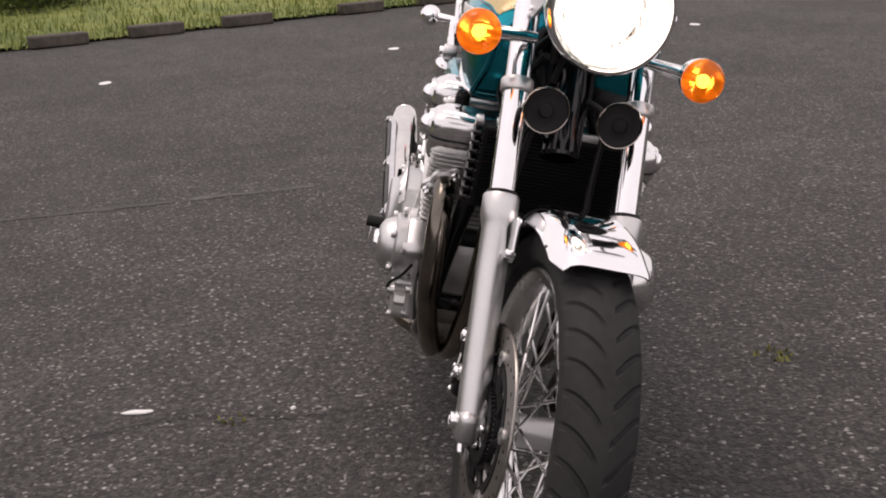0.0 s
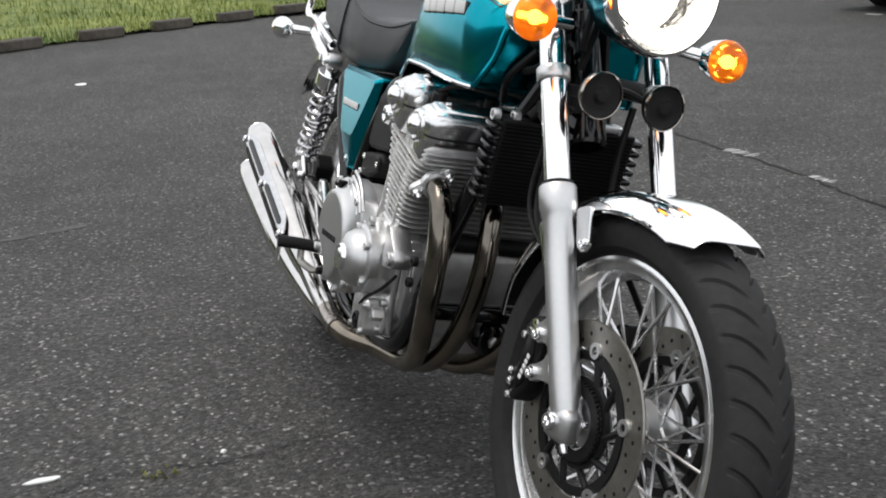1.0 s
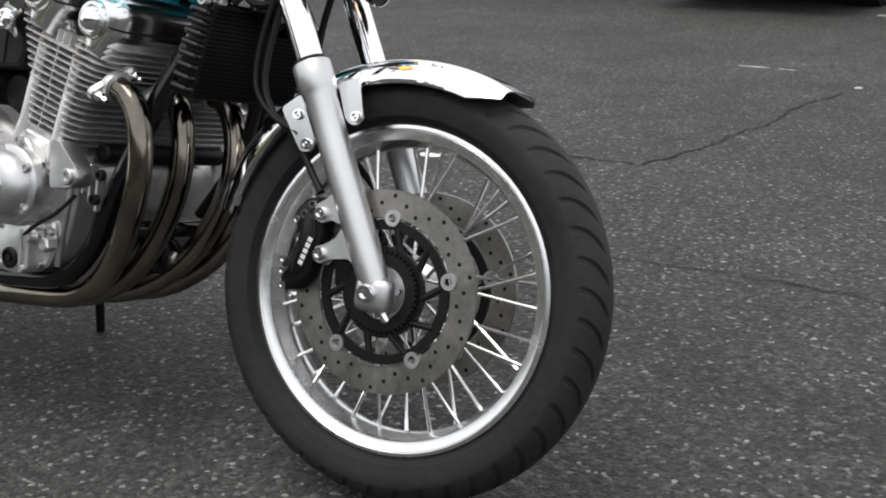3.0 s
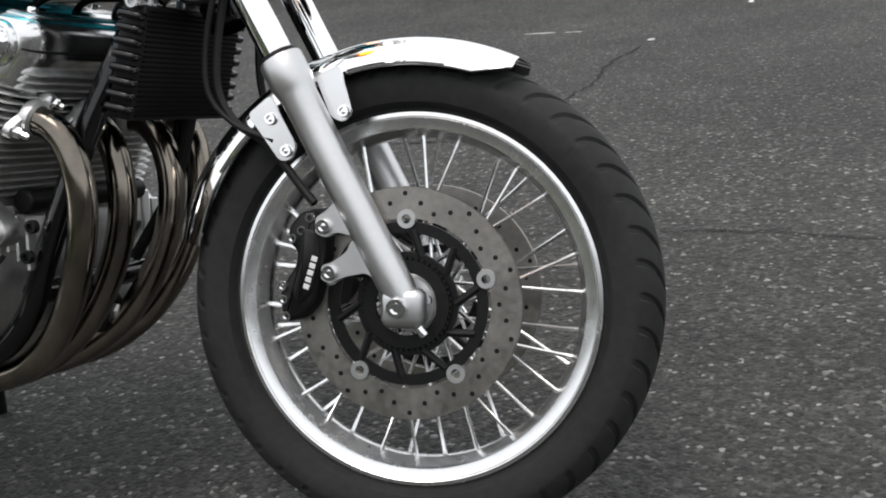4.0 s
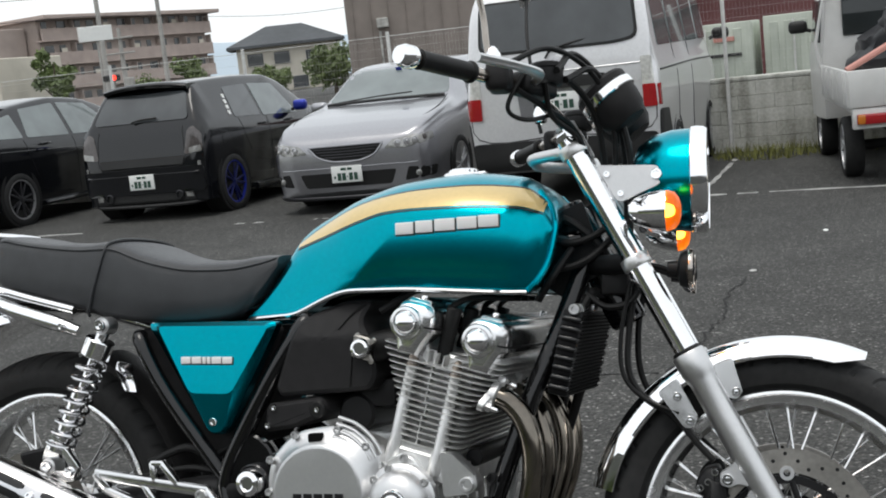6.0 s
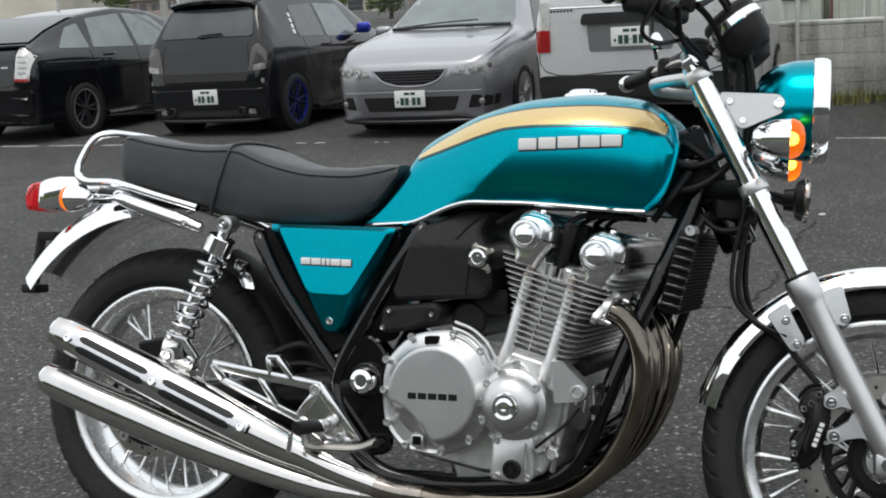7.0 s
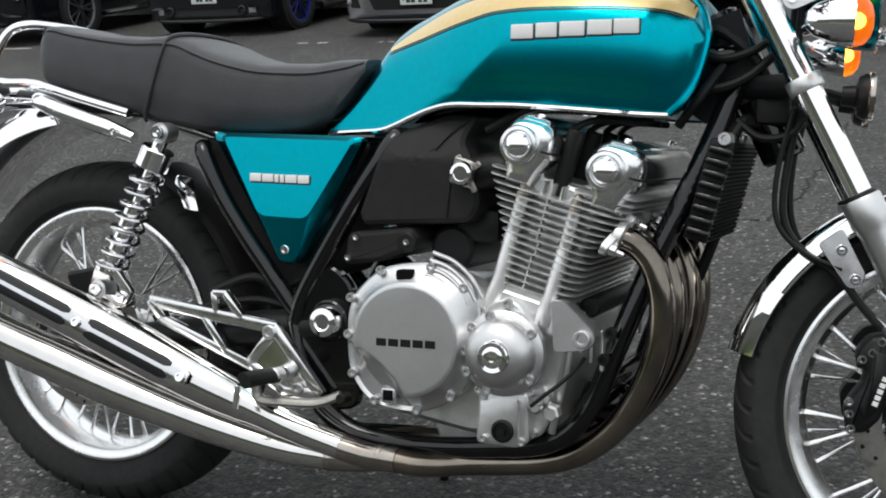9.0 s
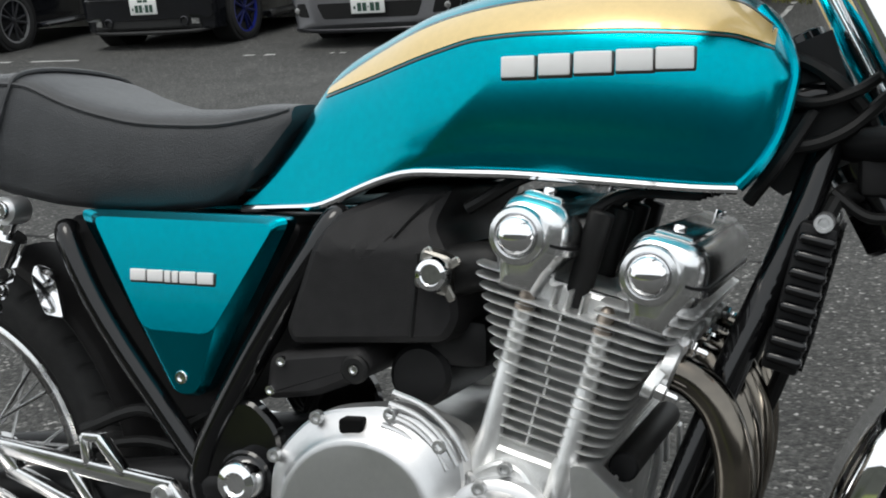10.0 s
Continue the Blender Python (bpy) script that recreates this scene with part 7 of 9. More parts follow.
def number_plate(parent, x, y0, z, face, material=None, w=0.33, h=0.165, ink=None):
    """A plate with its characters as plain bars. face: +1 looks ahead, -1 behind."""
    pl = part("number_plate", rbox((x, y0, z), (0.012, w, h), 0.006, 2), material or PLATE, parent, "number plate with dark bars")
    for dy, dz, bw, bh in ((-0.128, -0.028, 0.020, 0.026), (-0.080, -0.024, 0.040, 0.074), (-0.030, -0.024, 0.040, 0.074), (0.006, -0.024, 0.016, 0.010), (0.045, -0.024, 0.040, 0.074), (0.097, -0.024, 0.040, 0.074), (-0.030, 0.052, 0.058, 0.026), (0.036, 0.052, 0.050, 0.026)):
        part("plate_bar", rbox((x + face * 0.0066, y0 - dy * -face, z + dz), (0.0015, bw, bh), 0, 1), ink or PLATEINK, pl)
    return pl


def put(root, x, y, heading):
    root.matrix_world = pose(x, y, ground_z(y), 0, 0, heading)


def mirror_pod(parent, x, y, z, side, material):
    pod = part("door_mirror", rbox((x, y + side * 0.11, z), (0.11, 0.19, 0.13), 0.045, 4), material, parent, "door mirror")
    part("mirror_arm", tube([(x, y - side * 0.02, z - 0.05), (x, y + side * 0.05, z - 0.03)], 0.02, 8, 2), CARTRIM, pod)


def silver_sedan(x, y, heading):
    root = new("sedan_car")
    tagged(root, "silver-grey four-door sedan parked nose out", "car", "parked vehicles")
    xs = (-2.33, -2.28, -1.9, -1.55, -1.0, -0.4, 0.2, 0.50, 1.12, 1.40, 1.75, 2.02, 2.20, 2.30, 2.345)
    rows = station_body(xs, (0.42, 0.25, 0.2, 0.19, 0.18, 0.18, 0.18, 0.18, 0.18, 0.18, 0.17, 0.165, 0.165, 0.175, 0.22),
                        (0.80, 0.90, 0.93, 0.94, 0.94, 0.93, 0.92, 0.91, 0.90, 0.88, 0.84, 0.79, 0.73, 0.67, 0.60),
                        (0.86, 0.98, 1.04, 1.07, 1.39, 1.44, 1.43, 1.385, 1.03, 0.985, 0.93, 0.87, 0.80, 0.735, 0.665),
                        (0.78, 0.84, 0.88, 0.89, 0.89, 0.89, 0.89, 0.89, 0.89, 0.89, 0.89, 0.88, 0.835, 0.755, 0.60),
                        (0.66, 0.72, 0.70, 0.66, 0.60, 0.60, 0.61, 0.62, 0.75, 0.79, 0.80, 0.79, 0.73, 0.63, 0.46))
    part("car_body", car_body(rows), CARSILVER, root, "silver-grey car body", angle=40)
    part("windscreen", end_panel([r_ for r_ in rows if r_[0] > -0.5 and r_[0] < 1.3], [(-0.70, 1.055), (0.70, 1.055), (0.56, 1.37), (-0.56, 1.37)], 1, 0.006, 0.05), SKYGLASS, root, "windscreen painted pale for mirrored sky")
    part("cowl", tube([(1.13, -0.68, 1.035), (1.17, 0, 1.045), (1.13, 0.68, 1.035)], 0.016, 8, 5), CARTRIM, root, "black cowl under the windscreen")
    part("wiper", tube([(1.13, -0.55, 1.05), (1.10, -0.1, 1.082), (1.09, 0.3, 1.095)], 0.008, 6, 3), CARTRIM, root)
    for s in (-1, 1):
        part("side_window", side_panel(rows, [(-1.18, 0.97), (-0.42, 0.965), (-0.42, 1.32), (-0.82, 1.32)], s, 0.006), CARGLASS, root, "tinted side window")
        part("side_window", side_panel(rows, [(-0.34, 0.965), (0.78, 0.945), (0.32, 1.315), (-0.34, 1.32)], s, 0.006), CARGLASS, root, "tinted side window")
        mirror_pod(root, 0.72, s * 0.86, 1.0, s, CARSILVER)
        hl = part("headlamp", end_panel(rows, [(s * 0.415, 0.610), (s * 0.50, 0.690), (s * 0.70, 0.722), (s * 0.845, 0.728), (s * 0.858, 0.660), (s * 0.80, 0.628), (s * 0.62, 0.598)], 1, 0.007, 0.016), HEADGLASS, root, "clear wedge-shaped headlamp")
        for q, (py, pz, pr) in enumerate(((0.555, 0.650, 0.036), (0.645, 0.662, 0.034), (0.725, 0.672, 0.032), (0.800, 0.684, 0.026))):
            part("projector", lathe([(pr, 0), (pr, 0.010), (pr * 0.72, 0.013), (pr * 0.6, 0.007), (pr * 0.3, 0.010), (0, 0.012)], (end_x(rows, s * py, pz, 1) + 0.005, s * py, pz), (0.9, s * 0.35, 0.1), 20), SILVERRIM if q < 3 else SMOKELENS, hl, "round lamp behind the lens")
        pk = part("fog_pocket", end_panel(rows, [(s * 0.60, 0.285), (s * 0.845, 0.300), (s * 0.86, 0.400), (s * 0.64, 0.415)], 1, 0.004, 0.02), GAPSHADE, root, "black fog lamp pocket")
        part("fog_lamp", lathe([(0.030, -0.01), (0.030, 0.004), (0.022, 0.008), (0, 0.010)], (end_x(rows, s * 0.735, 0.345, 1) + 0.004, s * 0.735, 0.345), (1, s * 0.3, 0), 20), HEADGLASS, pk, "round fog lamp")
        for wx in (1.40, -1.28):
            car_wheel(root, wx, s * 0.885, 0.315, 0.21, s, SILVERRIM, 10)
        part("bonnet_seam", tube([(1.16, s * 0.72, 1.040), (1.6, s * 0.77, 0.955), (1.95, s * 0.72, 0.880), (2.20, s * 0.50, 0.790)], 0.005, 6, 5), CARTRIM, root)
        part("door_seam", flank_line(rows, ((0.82, 0.30), (0.86, 0.60), (0.80, 0.93)), s), CARTRIM, root)
        part("door_seam", flank_line(rows, ((-0.38, 0.25), (-0.38, 0.60), (-0.38, 0.95)), s), CARTRIM, root)
    grille = part("grille", end_panel(rows, [(-0.385, 0.668), (0.385, 0.668), (0.30, 0.575), (0.14, 0.525), (-0.14, 0.525), (-0.30, 0.575)], 1, 0.003, 0.02), GAPSHADE, root, "black slatted grille")
    part("grille_brow", end_line(rows, ((-0.40, 0.672), (0.0, 0.672), (0.40, 0.672)), 1, 0.012), CARSILVER, grille)
    part("grille_frame", end_line(rows, ((-0.40, 0.665), (-0.30, 0.565), (-0.13, 0.515), (0.13, 0.515), (0.30, 0.565), (0.40, 0.665)), 1, 0.009), CARSILVER, grille)
    for k in range(4):
        w = 0.36 - 0.045 * k
        part("grille_slat", end_line(rows, ((-w, 0.645 - 0.028 * k), (0, 0.640 - 0.028 * k), (w, 0.645 - 0.028 * k)), 1, 0.006), DARKRIM, grille)
    part("lower_intake", end_panel(rows, [(-0.52, 0.405), (0.52, 0.405), (0.46, 0.265), (-0.46, 0.265)], 1, 0.003, 0.03), GAPSHADE, root, "black lower intake")
    part("bumper_crease", end_line(rows, ((-0.80, 0.455), (-0.4, 0.455), (0, 0.455), (0.4, 0.455), (0.80, 0.455)), 1, 0.006), CARSILVER, root)
    part("front_lip", tube([(2.02, -0.86, 0.175), (2.20, -0.80, 0.165), (2.30, -0.62, 0.160), (2.355, -0.3, 0.158), (2.355, 0.3, 0.158), (2.30, 0.62, 0.160), (2.20, 0.80, 0.165), (2.02, 0.86, 0.175)], 0.024, 10, 5, flat=0.8), DARKRIM, root, "dark front lip")
    number_plate(root, 2.375, 0, 0.390, 1)
    part("sticker", rbox((0.62, 0.0, 1.345), (0.004, 0.07, 0.05), 0, 1, Matrix.Rotation(radians(30), 3, "Y")), BLUERIM, root, "small blue sticker")
    put(root, x, y, heading)
    return root


def black_hatchback(x, y, heading):
    root = new("hatchback_car")
    tagged(root, "black hatchback with blue wheel rims and roof spoiler", "car", "parked vehicles")
    xs = (-1.92, -1.905, -1.87, -1.82, -1.72, -1.56, -1.40, -0.6, 0.1, 0.45, 1.05, 1.45, 1.75, 1.88)
    rows = station_body(xs, (0.22, 0.19, 0.18, 0.18, 0.18, 0.18, 0.18, 0.18, 0.18, 0.18, 0.18, 0.18, 0.2, 0.3),
                        (0.56, 0.62, 0.86, 0.96, 0.99, 0.99, 0.99, 0.97, 0.95, 0.94, 0.90, 0.84, 0.74, 0.60),
                        (0.60, 0.68, 0.93, 1.06, 1.24, 1.445, 1.485, 1.50, 1.48, 1.38, 1.02, 0.93, 0.82, 0.66),
                        (0.66, 0.74, 0.81, 0.84, 0.855, 0.855, 0.855, 0.850, 0.845, 0.845, 0.84, 0.82, 0.74, 0.6),
                        (0.52, 0.60, 0.70, 0.70, 0.66, 0.60, 0.57, 0.585, 0.60, 0.62, 0.72, 0.74, 0.68, 0.52))
    part("car_body", car_body(rows), CARBLACK, root, "gloss black car body", angle=40)
    part("rear_screen", end_panel([r_ for r_ in rows if r_[0] < -1.2], [(-0.63, 1.075), (0.63, 1.075), (0.535, 1.375), (-0.535, 1.375)], -1, 0.012, 0.06), SMOKEGLASS, root, "grey tinted rear window")
    part("wiper", tube([(-1.845, 0.10, 1.085), (-1.835, -0.02, 1.105), (-1.83, -0.22, 1.112)], 0.011, 6, 3), CARTRIM, root, "rear wiper")
    sp = []
    for yy in np.linspace(-0.56, 0.56, 21):
        drop = 0.045 * (abs(yy) / 0.56) ** 2.2
        back = 0.06 * (abs(yy) / 0.56) ** 2
        sp.append([(-1.44, yy, 1.487 - drop), (-1.58, yy, 1.497 - drop), (-1.70 + back, yy, 1.490 - drop), (-1.72 + back, yy, 1.470 - drop), (-1.70 + back, yy, 1.435 - drop), (-1.58, yy, 1.425 - drop)])
    part("roof_spoiler", loft(sp), CARBLACK, root, "black roof spoiler", angle=50)
    for s in (-1, 1):
        part("side_window", side_panel(rows, [(-0.40, 0.985), (0.50, 0.955), (0.18, 1.345), (-0.40, 1.375)], s, 0.006), SKYGLASS if s < 0 else CARGLASS, root, "side window")
        part("side_window", side_panel(rows, [(-1.08, 1.02), (-0.47, 0.995), (-0.47, 1.375), (-1.00, 1.365)], s, 0.006), SMOKEGLASS, root, "side window")
        for k in range(4):
            part("window_sticker", side_panel(rows, [(-1.10 - 0.022 * k, 1.285 - 0.062 * k), (-1.055 - 0.022 * k, 1.285 - 0.062 * k), (-1.065 - 0.022 * k, 1.240 - 0.062 * k), (-1.11 - 0.022 * k, 1.240 - 0.062 * k)], s, 0.009, 0.006), PLATE, root, "pale window sticker")
        mirror_pod(root, 0.36, s * 0.83, 1.04, s, BLUERIM)
        tl_ = part("tail_lamp", end_panel(rows, [(s * 0.575, 0.700), (s * 0.625, 0.955), (s * 0.70, 1.000), (s * 0.800, 0.90), (s * 0.800, 0.715)], -1, 0.007, 0.03), SMOKELENS, root, "smoked tail lamp")
        part("lamp_corner", end_panel(rows, [(s * 0.64, 0.705), (s * 0.64, 0.765), (s * 0.785, 0.785), (s * 0.790, 0.720)], -1, 0.010, 0.012), HEADGLASS, tl_, "clear lens corner")
        part("exhaust_tip", lathe([(0.045, 0), (0.05, 0.01), (0.05, 0.12), (0.042, 0.125), (0.036, 0.02), (0, 0.02)], (-1.83, s * 0.47, 0.275), (-1, 0, 0), 20), DARKRIM, root, "round exhaust tip")
        part("corner_trim", rbox((-1.935, s * 0.60, 0.280), (0.012, 0.085, 0.075), 0.005, 2, Matrix.Rotation(s * radians(-12), 3, "Z")), HEADGLASS, root, "bright trim beside the exhaust")
        part("bumper_reflector", end_panel(rows, [(s * 0.735, 0.545), (s * 0.765, 0.545), (s * 0.765, 0.62), (s * 0.735, 0.62)], -1, 0.012, 0.006), HEADGLASS, root, "pale bumper reflector")
        for wx in (1.06, -1.34):
            car_wheel(root, wx, s * 0.850, 0.315, 0.20, s, DARKBLUE, 10, BLUERIM)
        part("side_skirt", tube([(-0.85, s * 0.845, 0.20), (0.0, s * 0.86, 0.19), (0.85, s * 0.845, 0.20)], 0.04, 8, 4), CARBLACK, root)
        part("door_handle", tube([(-0.58, s * 0.853, 0.90), (-0.50, s * 0.875, 0.905), (-0.42, s * 0.853, 0.90)], 0.014, 8, 4), CARBLACK, root)
        part("door_handle", tube([(0.12, s * 0.850, 0.89), (0.20, s * 0.872, 0.895), (0.28, s * 0.850, 0.89)], 0.014, 8, 4), CARBLACK, root)
        part("door_seam", flank_line(rows, ((-0.34, 0.24), (-0.34, 0.60), (-0.34, 0.97)), s), CARTRIM, root)
        part("door_seam", flank_line(rows, ((-0.86, 0.62), (-0.96, 0.80), (-1.02, 1.0)), s), CARTRIM, root)
        part("fuel_lid" if s < 0 else "flank_badge", side_panel(rows, [(-1.50, 0.72), (-1.38, 0.72), (-1.38, 0.86), (-1.50, 0.86)], s, 0.003, 0.05), CARBLACK, root)
    part("gate_recess", end_panel(rows, [(-0.54, 0.600), (0.54, 0.600), (0.57, 0.690), (-0.57, 0.690)], -1, 0.003, 0.02), CARTRIM, root, "black recess under the tailgate")
    part("gate_seam", end_line(rows, ((-0.56, 1.0), (-0.575, 0.80), (-0.53, 0.595), (0.0, 0.585), (0.53, 0.595), (0.575, 0.80), (0.56, 1.0)), -1, 0.004), GAPSHADE, root)
    part("bumper", end_panel(rows, [(-0.79, 0.30), (0.79, 0.30), (0.80, 0.575), (-0.80, 0.575)], -1, 0.030, 0.05), CARBLACK, root, "black rear bumper")
    part("bumper_fold", end_line(rows, ((-0.74, 0.500), (-0.4, 0.500), (0, 0.500), (0.4, 0.500), (0.74, 0.500)), -1, 0.034), CARBLACK, root)
    part("diffuser", end_panel(rows, [(-0.66, 0.20), (0.66, 0.20), (0.64, 0.315), (-0.64, 0.315)], -1, 0.012, 0.02), CARTRIM, root, "black rear diffuser")
    part("lip_line", tube([(-1.84, -0.74, 0.19), (-1.93, -0.55, 0.175), (-1.945, 0, 0.17), (-1.93, 0.55, 0.175), (-1.84, 0.74, 0.19)], 0.020, 8, 5), CARTRIM, root)
    number_plate(root, -1.958, 0.0, 0.435, -1)
    put(root, x, y, heading)
    root.scale.y = 0.945
    return root


def black_fastback(x, y, heading):
    root = new("fastback_car")
    tagged(root, "black hybrid fastback car with clear tail lamps", "car", "parked vehicles")
    xs = (-2.23, -2.21, -2.16, -2.08, -1.98, -1.55, -0.9, -0.2, 0.4, 0.8, 1.5, 1.9, 2.15, 2.23)
    rows = station_body(xs, (0.30, 0.24, 0.21, 0.20, 0.2, 0.19, 0.18, 0.18, 0.18, 0.18, 0.18, 0.18, 0.22, 0.32),
                        (0.62, 0.72, 0.90, 0.99, 1.0, 1.0, 0.98, 0.95, 0.92, 0.91, 0.86, 0.78, 0.68, 0.58),
                        (0.66, 0.78, 1.00, 1.095, 1.12, 1.27, 1.43, 1.49, 1.44, 1.32, 0.96, 0.84, 0.74, 0.62),
                        (0.70, 0.77, 0.83, 0.86, 0.87, 0.8725, 0.8725, 0.8725, 0.8725, 0.87, 0.86, 0.82, 0.72, 0.6),
                        (0.56, 0.64, 0.73, 0.72, 0.69, 0.62, 0.60, 0.60, 0.60, 0.62, 0.74, 0.74, 0.64, 0.5))
    part("car_body", car_body(rows), CARBLACK, root, "gloss black car body", angle=40)
    part("rear_screen", loft([[(px - 0.012, py * k, pz + 0.008) for px, pz, k in ((-1.93, 1.135, 0.64), (-1.6, 1.252, 0.59), (-1.2, 1.36, 0.56), (-0.98, 1.41, 0.55))] for py in np.linspace(-1, 1, 9)], closed=False), CARGLASS, root, "dark rear window")
    for s in (-1, 1):
        part("side_window", side_panel(rows, [(-1.62, 1.045), (-1.10, 1.02), (-1.06, 1.315), (-1.28, 1.275)], s, 0.006), SKYGLASS if s < 0 else CARGLASS, root, "side window")
        part("side_window", side_panel(rows, [(-1.02, 1.02), (-0.22, 0.985), (-0.22, 1.40), (-0.86, 1.365)], s, 0.006), SKYGLASS if s < 0 else CARGLASS, root, "side window")
        part("side_window", side_panel(rows, [(-0.14, 0.985), (0.92, 0.95), (0.44, 1.35), (-0.14, 1.40)], s, 0.006), SKYGLASS if s < 0 else CARGLASS, root, "side window")
        mirror_pod(root, 0.75, s * 0.85, 1.0, s, CARBLACK)
        lamp_ = part("tail_lamp", end_panel(rows, [(s * 0.615, 0.715), (s * 0.640, 1.085), (s * 0.705, 1.085), (s * 0.835, 0.985), (s * 0.790, 0.705)], -1, 0.010, 0.02), CLEARLENS, root, "large clear tail lamp")
        for k in range(4):
            part("lamp_bar", end_panel(rows, [(s * 0.655, 0.795 + 0.06 * k), (s * 0.655, 0.825 + 0.06 * k), (s * 0.765, 0.825 + 0.06 * k), (s * 0.765, 0.795 + 0.06 * k)], -1, 0.014, 0.006, 0.004), SILVERRIM, lamp_, "grey bar inside the lens")
        part("lamp_red", end_panel(rows, [(s * 0.620, 0.715), (s * 0.622, 0.750), (s * 0.792, 0.742), (s * 0.788, 0.708)], -1, 0.014, 0.006, 0.004), CARRED, lamp_, "red foot of the lens")
        for wx in (1.35, -1.35):
            car_wheel(root, wx, s * 0.868, 0.315, 0.20, s, DARKRIM, 10, SILVERRIM)
        part("side_sill", tube([(-0.95, s * 0.87, 0.22), (0.0, s * 0.885, 0.21), (0.95, s * 0.87, 0.22)], 0.03, 8, 4), CARBLACK, root)
        part("door_handle", tube([(-0.86, s * 0.872, 0.925), (-0.77, s * 0.895, 0.93), (-0.68, s * 0.872, 0.925)], 0.014, 8, 4), CARBLACK, root)
        part("door_seam", flank_line(rows, ((-0.18, 0.24), (-0.18, 0.60), (-0.18, 0.97)), s), GAPSHADE, root)
        part("door_seam", flank_line(rows, ((-0.98, 0.55), (-1.08, 0.80), (-1.12, 1.0)), s), GAPSHADE, root)
        part("flank_crease", flank_line(rows, ((-1.95, 0.90), (-1.2, 0.87), (-0.4, 0.83), (0.6, 0.78)), s, 0.007), CARBLACK, root)
    part("rear_spoiler", rbox((-2.06, 0, 1.105), (0.13, 1.34, 0.035), 0.015, 3), CARBLACK, root, "black tail spoiler")
    part("low_screen", end_panel(rows, [(-0.60, 0.945), (0.60, 0.945), (0.61, 1.055), (-0.61, 1.055)], -1, 0.006, 0.02), CARGLASS, root, "dark lower rear window")
    part("gate_seam", end_line(rows, ((-0.60, 0.92), (-0.60, 0.68), (0.0, 0.66), (0.60, 0.68), (0.60, 0.92)), -1, 0.004), GAPSHADE, root)
    part("bumper", end_panel(rows, [(-0.80, 0.33), (0.80, 0.33), (0.82, 0.62), (-0.82, 0.62)], -1, 0.030, 0.06), CARBLACK, root, "black rear bumper")
    part("bumper_fold", end_line(rows, ((-0.76, 0.50), (-0.55, 0.52), (-0.40, 0.40), (0.40, 0.40), (0.55, 0.52), (0.76, 0.50)), -1, 0.036), CARBLACK, root)
    part("badge", end_panel(rows, [(-0.52, 0.865), (-0.42, 0.865), (-0.42, 0.885), (-0.52, 0.885)], -1, 0.008, 0.004, 0.004), SILVERRIM, root)
    number_plate(root, -2.250, 0.02, 0.755, -1)
    put(root, x, y, heading)
    return root


